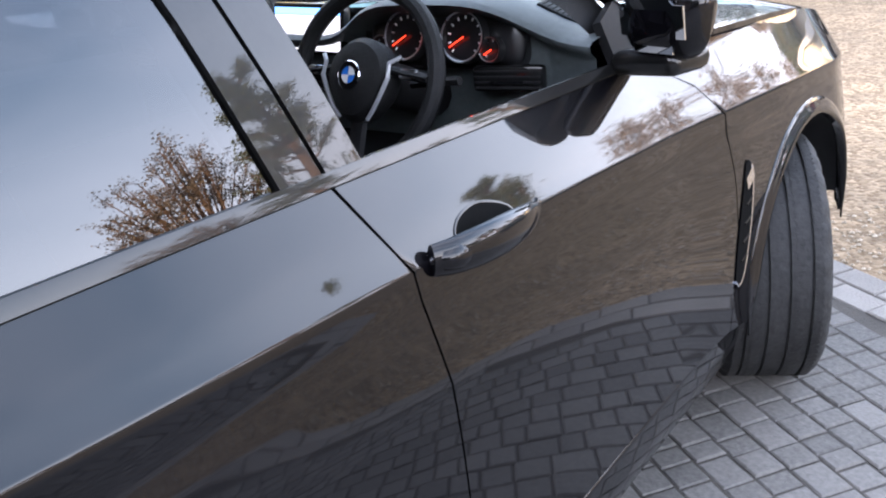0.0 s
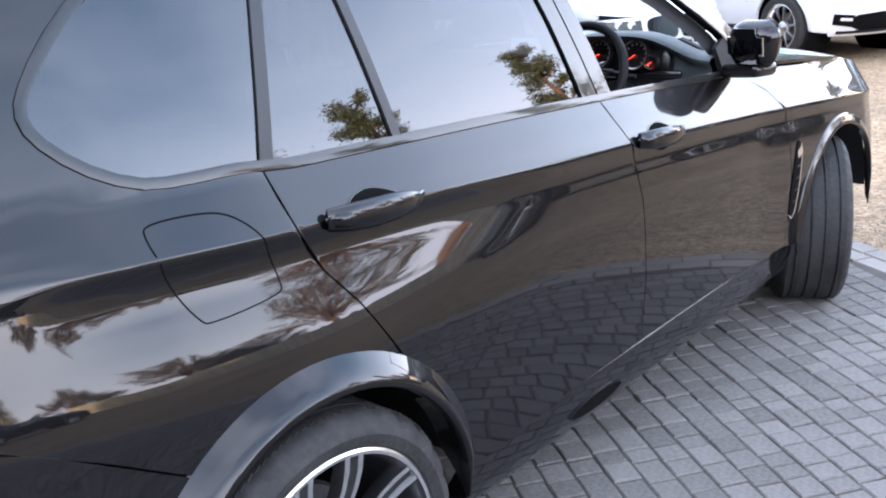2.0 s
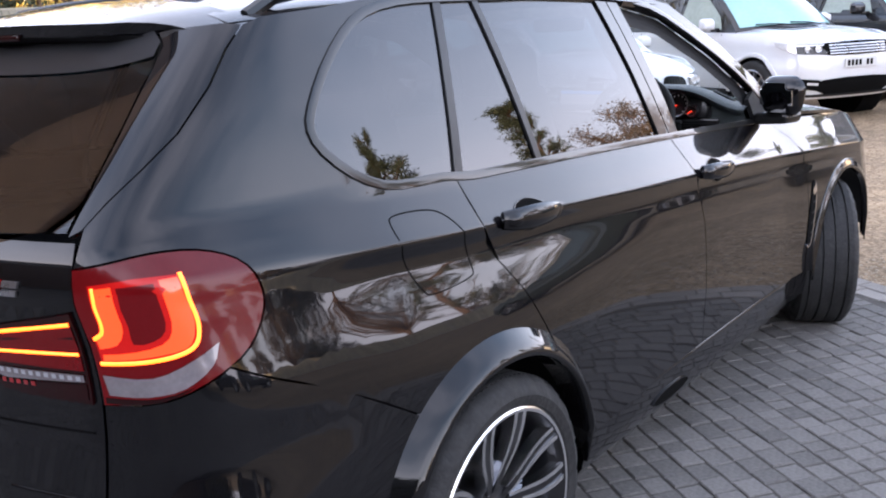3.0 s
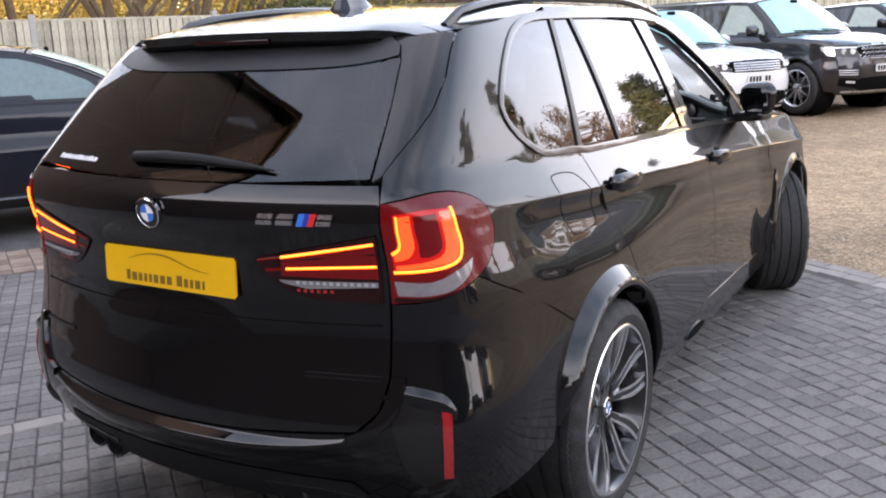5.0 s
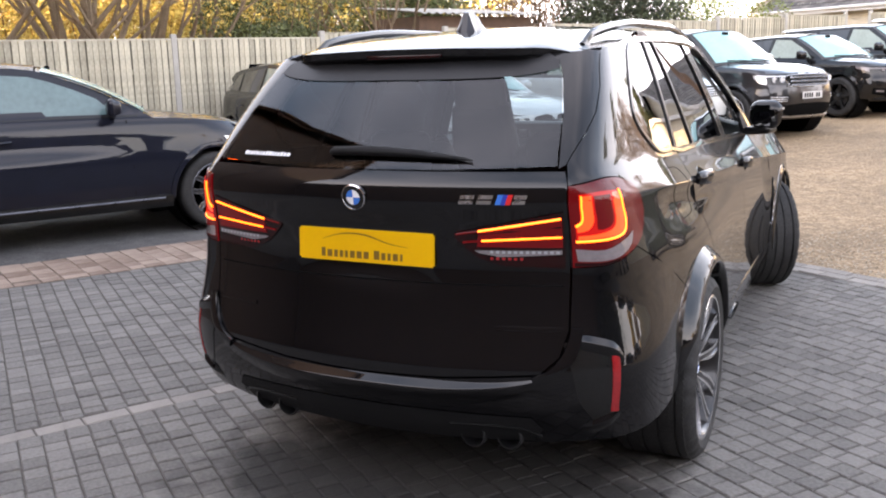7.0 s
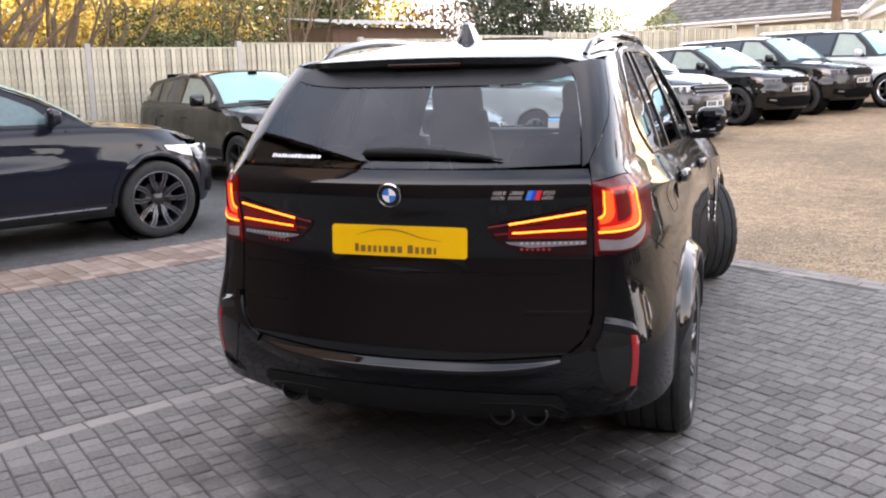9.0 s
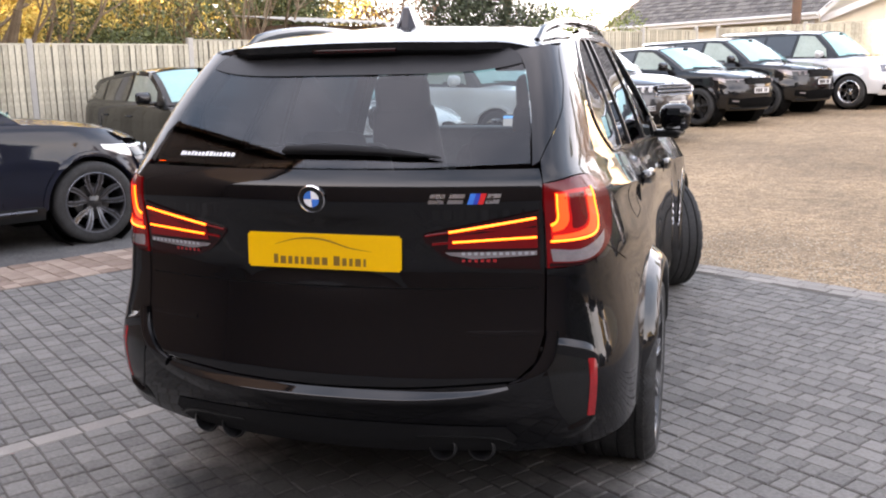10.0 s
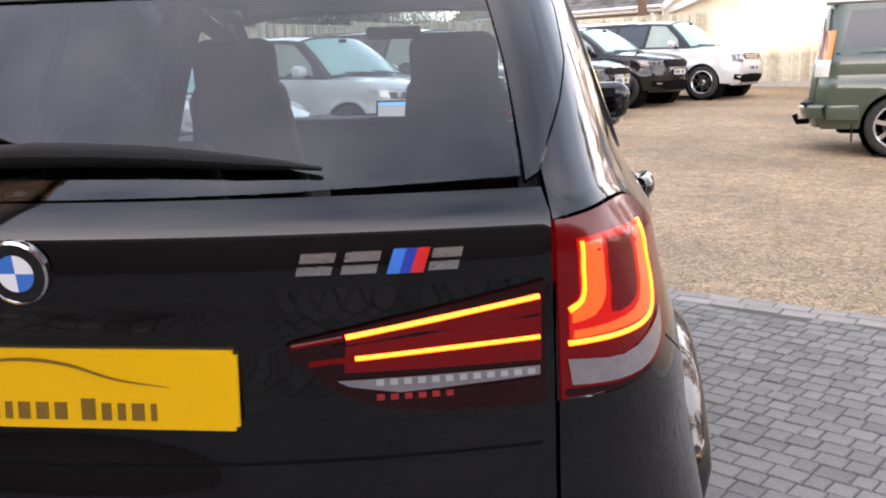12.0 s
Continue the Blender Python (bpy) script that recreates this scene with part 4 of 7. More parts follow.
ribbon("tailgate_crease", [(s, 0.882 + 0.004 * s) for s in np.linspace(-0.66, 0.66, 24)], wrap, 0.006, 0.001, GAP, tailgate)
bm = bmesh.new()
rows = []
for i in range(25):
    x = -0.56 + 1.12 * i / 24
    rows.append([bm.verts.new(p) for p in ((x, -0.985 + 0.25 * x * x, 0.40), (x, -0.95 + 0.25 * x * x, 0.345), (x, -0.88 + 0.22 * x * x, 0.31), (x, -0.55, 0.28))])
for a, b in zip(rows, rows[1:]):
    for k in range(3):
        bm.faces.new((a[k], a[k + 1], b[k + 1], b[k]))
part("diffuser", bm, MATT_BLACK, bumper, "matt black diffuser")
valance = [(0.56, 0.345), (0.60, 0.40), (0.57, 0.445), (0.3, 0.452), (0, 0.455)]
skin("lower_valance", [(0, 0.337), (0.3, 0.339)] + valance + [(-a, b) for a, b in valance[::-1][1:]] + [(-0.3, 0.339)], wrap, MATT_BLACK, bumper, 0.04, 0.0, lift=0.0025, label="matt black lower valance")
for sg in (1, -1):
    for x in (0.375, 0.495):
        bm = bmesh.new()
        lathe(bm, [(0.041, 0.0), (0.046, 0.005), (0.046, 0.28), (0.039, 0.28), (0.039, 0.0), (0.041, 0.0)], 24, "y")
        bmesh.ops.translate(bm, vec=(sg * x, wrap(x, 0.36)[1] - 0.008, 0.358), verts=bm.verts)
        part("exhaust_tip", bm, ALLOY_DARK, bumper, "dark round exhaust tip")
    ribbon("exhaust_arch", [(sg * a, b) for a, b in spline([(0.30, 0.402), (0.42, 0.405), (0.53, 0.398), (0.59, 0.368)], 5, False)], wrap, 0.012, 0.008, GLOSS_BLACK, bumper)

# roof, spoiler, rails, aerial
roof_loop = [(-0.60, -0.42), (0.60, -0.42), (0.632, -0.1), (0.645, 0.4), (0.645, 1.3), (0.63, 1.62), (0.60, 1.76), (0.3, 1.86), (0, 1.89), (-0.3, 1.86), (-0.60, 1.76), (-0.63, 1.62), (-0.645, 1.3), (-0.645, 0.4), (-0.632, -0.1)]
skin("roof", roof_loop, roof_at, PAINT, car, 0.06, 0.02)
skin("sunroof_glass", [(-0.47, 0.35), (0.47, 0.35), (0.47, 1.5), (-0.47, 1.5)], roof_at, GLOSS_BLACK, car, 0.08, 0.0, lift=0.002, label="black glass roof panel")


def spoiler_at(x, y):
    p = roof_at(x * 0.98, max(y, -0.5) if y > -0.5 else y)
    return (x, y, p[2] + 0.005 + 0.012 * min(1.2, abs(x) / 0.645) ** 8 - 0.022 * step01(0.42, 0.66, abs(x)))


half_sp = [(wrap(q, 1.612)[0], wrap(q, 1.612)[1] - 0.062 * (1 - step01(0.48, 0.70, q))) for q in (0.0, 0.15, 0.3, 0.42, 0.52, 0.58, 0.63, 0.68, 0.74, 0.80, 0.86, 0.92)] + [(0.652, -0.37)]
sp = [(-x, y) for x, y in half_sp[::-1]] + half_sp[1:]
skin("roof_spoiler", sp, spoiler_at, PAINT, tailgate, 0.05, 0.028)
bm = bmesh.new()
rows = []
for i in range(29):
    q = -0.70 + 1.40 * i / 28
    foot, edge = Vector(wrap(q, 1.598)), Vector(wrap(q, 1.612))
    edge.y -= 0.056 * (1 - step01(0.48, 0.70, abs(q)))
    top = spoiler_at(edge.x, edge.y)[2] - 0.027
    foot.y += 0.012
    rows.append([bm.verts.new(p) for p in ((edge.x, edge.y, top), (edge.x, edge.y * 0.6 + foot.y * 0.4, top - 0.012), (foot.x, foot.y, foot.z - 0.004), (foot.x * 0.98, foot.y + 0.10, foot.z))])
for a, b in zip(rows, rows[1:]):
    for k in range(3):
        bm.faces.new((a[k], a[k + 1], b[k + 1], b[k]))
part("spoiler_underside", bm, MATT_BLACK, tailgate, "matt black spoiler underside")
for sg in (1, -1):
    pts = []
    for i in range(25):
        t = i / 24
        y = -0.34 + 2.0 * t
        lift = 0.045 * min(1, math.sin(math.pi * t) ** 0.35 * 1.1) if 0 < t < 1 else -0.01
        p = roof_at(sg * (0.565 + 0.02 * math.sin(math.pi * t)), y)
        pts.append((p[0], p[1], p[2] + lift))
    bm = bmesh.new()
    tube(bm, pts, 0.015, 8, flat=1.2)
    part("roof_rail", bm, GLOSS_BLACK, car, "gloss black roof rail")
bm = bmesh.new()
fin = [(-0.085, 0.0, 0.045), (-0.06, 0.075, 0.04), (-0.02, 0.082, 0.03), (0.05, 0.05, 0.035), (0.10, 0.005, 0.03)]
rows = []
for y, h, w in fin:
    z0 = ROOF_Z(y - 0.03) - 0.002
    rows.append([bm.verts.new(p) for p in ((-w, y - 0.03, z0), (-w * 0.3, y - 0.03, z0 + h), (w * 0.3, y - 0.03, z0 + h), (w, y - 0.03, z0))])
for a, b in zip(rows, rows[1:]):
    for k in range(3):
        bm.faces.new((a[k], a[k + 1], b[k + 1], b[k]))
bmesh.ops.subdivide_edges(bm, edges=bm.edges, cuts=1, smooth=0.6)
part("roof_aerial", bm, PAINT_BLUE, car, "shark fin aerial")

# rear wiper
bm = bmesh.new()
pts = [Vector(wrap(s, z)) + Vector((0, -0.012, 0.006)) for s, z in ((-0.135, 1.294), (-0.12, 1.299), (0.0, 1.302), (0.1, 1.300), (0.2, 1.295), (0.28, 1.288), (0.34, 1.283), (0.39, 1.277))]
tube(bm, pts, [0.008, 0.019, 0.022, 0.020, 0.017, 0.013, 0.008, 0.003], 12, flat=0.8)
part("wiper", bm, MATT_BLACK, tailgate, "black rear wiper arm")
bm = bmesh.new()
box(bm, 0, -0.645, ROOF_Z(-0.645) - 0.024, 0.30, 0.012, 0.014, 0.004)
part("high_brake_lamp", bm, LENS_DARK, tailgate, "dark red high brake lamp strip")

# tail lamps: outer unit in the quarter, inner unit in the tailgate
def tail_lamp(sg):
    ws, fl = wrap_surf(sg), sg < 0
    outer = skin("tail_lamp", LAMP_OUT, ws, LENS_RED, car, 0.025, 0.02, flip=fl, lift=0.004, gap=0.003, label="wrap-round red tail lamp, lit")
    low = spline([(0.695, 1.005, 0), (0.80, 0.998), (0.895, 1.022), (0.95, 1.045, 0), (0.925, 1.005), (0.86, 0.972), (0.78, 0.962), (0.70, 0.965, 0)], 3)
    skin("lens_band", low, ws, LENS_CLEAR, outer, 0.02, 0.0, flip=fl, lift=0.0065, label="clear reversing lens")
    skin("lens_floor", spline([(0.69, 0.960, 0), (0.80, 0.958), (0.88, 0.972), (0.80, 0.950), (0.69, 0.948, 0)], 3), ws, LENS_DARK, outer, 0.02, 0.0, flip=fl, lift=0.0058)
    for name, loop, m, h in (
        ("glow_field", [(0.722, 1.178, 0), (0.83, 1.184), (0.927, 1.180, 0), (0.931, 1.12), (0.927, 1.080), (0.905, 1.045), (0.86, 1.034), (0.77, 1.030), (0.700, 1.030, 0), (0.700, 1.078, 0), (0.722, 1.10)], LED_DIM, 0.0052),
        ("lit_field", [(0.884, 1.176, 0), (0.920, 1.176, 0), (0.924, 1.12), (0.920, 1.085), (0.900, 1.052), (0.865, 1.042), (0.77, 1.036), (0.706, 1.034, 0), (0.708, 1.046, 0), (0.78, 1.050), (0.845, 1.060), (0.874, 1.082), (0.884, 1.12)], LED_SOFT, 0.006),
        ("lit_field", [(0.733, 1.172, 0), (0.779, 1.174, 0), (0.779, 1.125), (0.774, 1.092), (0.748, 1.066), (0.706, 1.058, 0), (0.706, 1.078, 0), (0.726, 1.088), (0.733, 1.115)], LED_SOFT, 0.006),
    ):
        skin(name, spline(loop, 2), ws, m, outer, 0.02, 0.0, flip=fl, lift=h)
    skin("lens_shade", spline([(0.790, 1.172, 0), (0.872, 1.172, 0), (0.872, 1.12), (0.862, 1.085), (0.83, 1.068), (0.785, 1.066), (0.790, 1.10)], 2), ws, LENS_RED, outer, 0.02, 0.0, flip=fl, lift=0.0062)
    ribbon("lit_bar", spline([(0.733, 1.174), (0.733, 1.14), (0.732, 1.11), (0.724, 1.090), (0.702, 1.078)], 4, False), ws, 0.0085, 0.009, LED, outer, fl)
    ribbon("lit_bar", spline([(0.698, 1.028), (0.80, 1.030), (0.87, 1.036), (0.908, 1.050), (0.926, 1.082), (0.929, 1.12), (0.926, 1.182)], 4, False), ws, 0.0085, 0.009, LED, outer, fl)
    inner_loop = spline([(0.665, 1.128, 0), (0.52, 1.098), (0.38, 1.068), (0.325, 1.052), (0.345, 1.02), (0.40, 0.975), (0.47, 0.950), (0.56, 0.944), (0.665, 0.942, 0)], 3)
    inner = skin("tailgate_lamp", inner_loop, ws, LENS_DARK, tailgate, 0.025, 0.012, flip=fl, lift=0.006, gap=0.002, label="red tailgate lamp with two lit bars")
    skin("lens_band", [(0.655, 0.988), (0.47, 0.978), (0.405, 0.990), (0.39, 0.999), (0.655, 1.002)], ws, LENS_CLEAR, inner, 0.02, 0.0, flip=fl, lift=0.0085, label="clear reversing lens")
    skin("glow_field", [(0.657, 1.108), (0.405, 1.062), (0.400, 1.010), (0.657, 1.010)], ws, LENS_RED, inner, 0.02, 0.0, flip=fl, lift=0.0078)
    skin("lens_floor", [(0.657, 0.984), (0.48, 0.974), (0.50, 0.956), (0.657, 0.950)], ws, LENS_DARK, inner, 0.02, 0.0, flip=fl, lift=0.0078)
    ribbon("lit_bar", [(0.405, 1.062), (0.52, 1.082), (0.655, 1.105)], ws, 0.0080, 0.011, LED, inner, fl)
    ribbon("lit_bar", [(0.415, 1.030), (0.54, 1.038), (0.655, 1.044)], ws, 0.0080, 0.011, LED, inner, fl)
    ribbon("glow_strip", [(0.408, 1.051), (0.52, 1.069), (0.655, 1.090)], ws, 0.016, 0.0055, LED_DIM, inner, fl)
    ribbon("glow_strip", [(0.412, 1.019), (0.54, 1.025), (0.655, 1.030)], ws, 0.020, 0.0055, LED_DIM, inner, fl)
    ribbon("dark_bar", [(0.39, 1.048), (0.5, 1.062), (0.655, 1.078)], ws, 0.011, 0.009, LENS_DARK, inner, fl)
    ribbon("dim_bar", [(0.335, 1.050), (0.37, 1.056), (0.402, 1.061)], ws, 0.008, 0.009, LENS_RED, inner, fl)
    ribbon("dim_bar", [(0.355, 1.024), (0.385, 1.027), (0.412, 1.029)], ws, 0.009, 0.009, LENS_RED, inner, fl)
    for i in range(12):
        s = 0.44 + 0.018 * i
        skin("led_dot", [(s, 0.990), (s + 0.010, 0.990), (s + 0.010, 0.999), (s, 0.999)], ws, SILVER_TRIM, inner, 0.02, 0.0, flip=fl, lift=0.0098)
    for i in range(6):
        s = 0.44 + 0.018 * i
        skin("red_dot", [(s, 0.968), (s + 0.010, 0.968), (s + 0.010, 0.977), (s, 0.977)], ws, REFLECTOR, inner, 0.02, 0.0, flip=fl, lift=0.0088)


tail_lamp(1)
tail_lamp(-1)

# number plate: yellow, with a swooping line and a row of lettering as plain bars
PLATE_Y, PLATE_Z, PLATE_TILT = -0.984, 0.992, -4


def plate_board(parent, material, bars, at, w=0.52, h=0.111, swoosh=False, prints=PRINT_DARK):
    bm = bmesh.new()
    box(bm, 0, 0, 0, w, 0.006, h, 0.0)
    vert = [e for e in bm.edges if abs(e.verts[0].co.y - e.verts[1].co.y) > 0.001]
    bmesh.ops.bevel(bm, geom=vert, offset=0.006, segments=4, affect="EDGES")
    board = part("number_plate", bm, material, parent, "", smooth=False, at=at)
    for x0, x1, z0, z1 in bars:
        bm = bmesh.new()
        box(bm, (x0 + x1) / 2, -0.0035, (z0 + z1) / 2, x1 - x0, 0.002, z1 - z0)
        part("print_bar", bm, prints, board, smooth=False)
    if swoosh:
        path = spline([(-0.165, 0.018), (-0.10, 0.036), (-0.04, 0.041), (0.02, 0.034), (0.09, 0.014), (0.165, 0.004)], 8, False)
        bm = bmesh.new()
        n = len(path)
        rows = []
        for i, (x, z) in enumerate(path):
            wd = 0.0004 + 0.0021 * math.sin(math.pi * i / (n - 1))
            rows.append((bm.verts.new((x, -0.0042, z - wd)), bm.verts.new((x, -0.0042, z + wd))))
        for a, b in zip(rows, rows[1:]):
            bm.faces.new((a[0], b[0], b[1], a[1]))
        part("print_line", bm, prints, board, smooth=False)
    return board


bars = []
x = -0.172
for i, wdt in enumerate([0.022, 0.026, 0.021, 0.02, 0.018, 0.025, 0.026, 0.026, 0, 0.028, 0.022, 0.019, 0.026, 0.016]):
    if not wdt:
        x += 0.012
        continue
    tall = 0.030 if i in (0, 9) else 0.024
    bars.append((x + 0.003, x + wdt - 0.005, -0.043, -0.043 + tall))
    x += wdt + 0.0012
plate = plate_board(tailgate, YELLOW, bars, pose(0.010, PLATE_Y - 0.004, PLATE_Z, PLATE_TILT, 0, 0), swoosh=True, prints=PRINT_BROWN)
tagged(plate, "bright yellow show plate with a thin car-roof swoosh")
bm = bmesh.new()
box(bm, 0, 0.006, 0, 0.50, 0.012, 0.10, 0.0)
part("plate_backing", bm, MATT_BLACK, tailgate, at=pose(0.010, PLATE_Y, PLATE_Z, PLATE_TILT, 0, 0))


def roundel(parent, r, at, name="roundel_badge"):
    """A round badge, plain: bright rim, black ring, blue and white quarters."""
    bm = bmesh.new()
    lathe(bm, [(r * 0.9, -0.003), (r * 0.93, -0.006), (r, -0.004), (r, 0.006)], 40, "y")
    base = part(name, bm, CHROME, parent, "round badge in blue and white quarters", at=at)
    bm = bmesh.new()
    lathe(bm, [(r * 0.58, -0.0052), (r * 0.90, -0.0045)], 40, "y")
    part("badge_ring", bm, GLOSS_BLACK, base)
    for q in range(4):
        bm = bmesh.new()
        c = bm.verts.new((0, -0.0054, 0))
        ring = [bm.verts.new((r * 0.58 * math.cos(radians(90 * q + 10 * k)), -0.0054, r * 0.58 * math.sin(radians(90 * q + 10 * k)))) for k in range(10)]
        for a, b in zip(ring, ring[1:]):
            bm.faces.new((c, a, b))
        part("badge_quarter", bm, BADGE_BLUE if q % 2 else BADGE_WHITE, base, smooth=False)
    return base


roundel(tailgate, 0.044, pose(-0.004, rear_mid(1.165) - 0.006, 1.163, 8, 0, 0))


def badge_bar(parent, name, pts, material, rise_=0.004):
    """A small raised plain badge shape on the tailgate, from (s, z) corners."""
    return skin(name, pts, wrap, material, parent, 0.02, 0.006, lift=rise_)


def slanted(s0, s1, z0=1.148, z1=1.180, lean=0.010):
    return [(s0, z0), (s1, z0), (s1 + lean, z1), (s0 + lean, z1)]


for s0, s1, m in ((0.463, 0.479, BADGE_BLUE), (0.479, 0.493, BADGE_NAVY), (0.493, 0.509, BADGE_RED)):
    badge_bar(tailgate, "badge_stripe", slanted(s0, s1), m)
for s0, s1 in ((0.350, 0.394), (0.406, 0.450), (0.515, 0.552)):
    badge_bar(tailgate, "badge_block", slanted(s0, s1, 1.150, 1.161, 0.003), SATIN)
    badge_bar(tailgate, "badge_block", slanted(s0 + 0.005, s1 + 0.005, 1.166, 1.178, 0.003), SATIN)
# small white sticker lettering at the foot of the rear window, as plain bars
random.seed(9)
s = -0.545
while s < -0.33:
    wd = random.uniform(0.008, 0.014)
    skin("sticker_bar", [(s, 1.279), (s + wd, 1.279), (s + wd, 1.279 + random.choice([0.009, 0.013])), (s, 1.291)], wrap, PRINT_WHITE, tailgate, 0.02, 0.0, lift=0.004)
    s += wd + 0.004


# wheels
def make_wheel(parent, at, radius, width, style, rim_r, face=ALLOY, body=ALLOY_DARK, sides=56, tread=True):
    """A wheel, turned about its x axis, outside towards +x: barrel, tyre, spokes, hub cap, disc."""
    w = width / 2
    bm = bmesh.new()
    lathe(bm, [(rim_r, w * 0.92), (rim_r + 0.008, w * 0.95), (rim_r - 0.004, w * 0.96), (rim_r - 0.016, w * 0.86), (rim_r - 0.03, w * 0.3), (rim_r - 0.04, -w * 0.6), (rim_r, -w * 0.9)], sides)
    wheel = part("wheel", bm, body if style == "double" else face, parent, "", at=at)
    bm = bmesh.new()
    lathe(bm, [(rim_r + 0.007, w * 0.955), (rim_r + 0.002, w * 0.975), (rim_r - 0.006, w * 0.965)], sides)
    part("rim_lip", bm, face, wheel, "bright machined rim lip" if style == "double" else "")
    bm = bmesh.new()
    prof = [(rim_r - 0.004, w * 0.84), (rim_r + 0.012, w * 0.97), (rim_r + (radius - rim_r) * 0.45, w * 1.02), (radius - 0.03, w * 0.985), (radius - 0.012, w * 0.9)]
    if tread:
        xs = [0.62, 0.56, 0.22, 0.16, -0.16, -0.22, -0.56, -0.62]
        prof += [(radius - 0.002, w * 0.80)]
        for i, xx in enumerate(xs):
            deep = radius - 0.009
            top = radius
            if i % 2 == 0:
                prof += [(top, w * xx), (deep, w * xx - 0.001)]
            else:
                prof += [(deep, w * xx + 0.001), (top, w * xx)]
        prof += [(radius - 0.002, -w * 0.80)]
    else:
        prof += [(radius, w * 0.7), (radius, -w * 0.7)]
    prof += [(radius - 0.012, -w * 0.9), (radius - 0.03, -w * 0.985), (rim_r + (radius - rim_r) * 0.45, -w * 1.0), (rim_r - 0.004, -w * 0.84)]
    lathe(bm, prof, sides)
    if tread and sides > 100:
        # cross grooves over the shoulders
        for q in bm.verts:
            r = math.hypot(q.co.y, q.co.z)
            k = round(math.atan2(q.co.z, q.co.y) / math.tau * sides) % 4
            if r > radius - 0.034 and abs(q.co.x) > w * 0.7 and k == 0:
                q.co.y *= 1 - 0.009 / r
                q.co.z *= 1 - 0.009 / r
    if tread:
        # cross sipes on the shoulders
        for k in range(sides):
            a = (k + 0.5) * math.tau / sides
            for x0 in (0.71, -0.71, 0.39, -0.39):
                m = Matrix.Rotation(a, 4, "X") @ Matrix.Translation((w * x0, 0, radius - 0.0005)) @ Matrix.Rotation(0.35 if x0 > 0 else -0.35, 4, "Z")
                r = bmesh.ops.create_cube(bm, size=1)
                bmesh.ops.transform(bm, matrix=m @ Matrix.Diagonal((w * 0.15, 0.021, 0.003, 1)), verts=r["verts"])
    part("tyre", bm, RUBBER, wheel, "black low-profile tyre")
    # spokes
    xo = w * 0.95 if style == "double" else w * 0.82

    def leg(a0, a1, w0, w1, z0, z1, x_in, x_out, bow=0.0):
        bm2 = bmesh.new()
        def ring(rad, ang, wd, x, dp):
            c, s_ = math.cos(ang), math.sin(ang)
            out = []
            for tw, dx in ((-wd, -dp), (-wd * 0.8, 0), (wd * 0.8, 0), (wd, -dp)):
                yy, zz = rad * c - tw * s_, rad * s_ + tw * c
                out.append(bm2.verts.new((x + dx, yy, zz)))
            return out
        rows = [ring(z0 + (z1 - z0) * t, a0 + (a1 - a0) * t + bow * math.sin(math.pi * t), w0 + (w1 - w0) * t, x_in + (x_out - x_in) * t**0.8, 0.035) for t in (0, 0.15, 0.3, 0.45, 0.6, 0.8, 1.0)]
        for A, B in zip(rows, rows[1:]):
            for k in range(3):
                bm2.faces.new((A[k], A[k + 1], B[k + 1], B[k]))
        return bm2

    if style == "double":
        for k in range(5):
            b0 = k * math.tau / 5 + 0.3
            part("spoke_web", leg(b0, b0, 0.014, 0.020, 0.05, rim_r * 0.5, xo - 0.068, xo - 0.050), ALLOY_GREY, wheel, "grey painted web between the spokes", angle=25)
            for sd in (-1, 1):
                h0, h1, bow = b0 + sd * 0.20, b0 + sd * 0.245, sd * 0.09
                part("spoke", leg(h0, h1, 0.011, 0.020, 0.055, rim_r - 0.006, xo - 0.050, xo - 0.006, bow), body, wheel, "black painted spoke", angle=25)
                for off in (-1, 1):
                    part("spoke_edge", leg(h0 + off * 0.12, h1 + off * 0.068, 0.006, 0.009, 0.075, rim_r - 0.002, xo - 0.047, xo - 0.001, bow), face, wheel, "bright machined spoke edge", angle=25)
    else:
        n = {"five": 5, "seven": 7, "ten": 10}[style]
        for k in range(n):
            b0 = k * math.tau / n + 0.2
            part("spoke", leg(b0, b0, 0.03 if n < 8 else 0.016, 0.036 if n < 8 else 0.018, 0.05, rim_r - 0.006, xo - 0.03, xo), face, wheel, angle=25)
    if style == "double":
        xo -= 0.032
    bm = bmesh.new()
    lathe(bm, [(0.0, xo - 0.014), (0.034, xo - 0.014), (0.04, xo - 0.018), (0.072, xo - 0.022), (0.085, xo - 0.05), (0.085, 0)], 28)
    part("hub", bm, body if style == "double" else face, wheel)
    bm = bmesh.new()
    lathe(bm, [(0.0, 0.012), (0.165, 0.012), (0.172, 0.0), (0.165, -0.015), (0.0, -0.015)], 36)
    part("brake_disc", bm, DISC_IRON, wheel, "steel brake disc")
    return wheel


rr = make_wheel(car, pose(0.835, 0.0, 0.368), 0.368, 0.325, "double", 0.283, sides=112)
cap = roundel(rr, 0.034, pose(0.110, 0, 0, 0, 0, 90), "centre_cap")
make_wheel(car, pose(-0.835, 0.0, 0.368, 0, 0, 180), 0.368, 0.325, "double", 0.283)
STEER = 27
fr = make_wheel(car, pose(0.845, AXLE_F, 0.366, 0, 0, STEER), 0.366, 0.285, "double", 0.270, sides=112)
make_wheel(car, pose(-0.80, AXLE_F, 0.366, 0, 0, 180 + STEER), 0.366, 0.285, "double", 0.270)

# bonnet, screen, nose
BONNET_Z = smooth_curve([(2.2, 1.195), (2.5, 1.185), (3.0, 1.15), (3.4, 1.09), (3.7, 0.985), (3.85, 0.86)])


def bonnet_at(x, y):
    q = abs(x) / 0.86
    return (x, y, BONNET_Z(y) - 0.055 * q**3 + 0.012 * math.exp(-((abs(x) - 0.52) / 0.06) ** 2) * step01(2.3, 2.7, y))


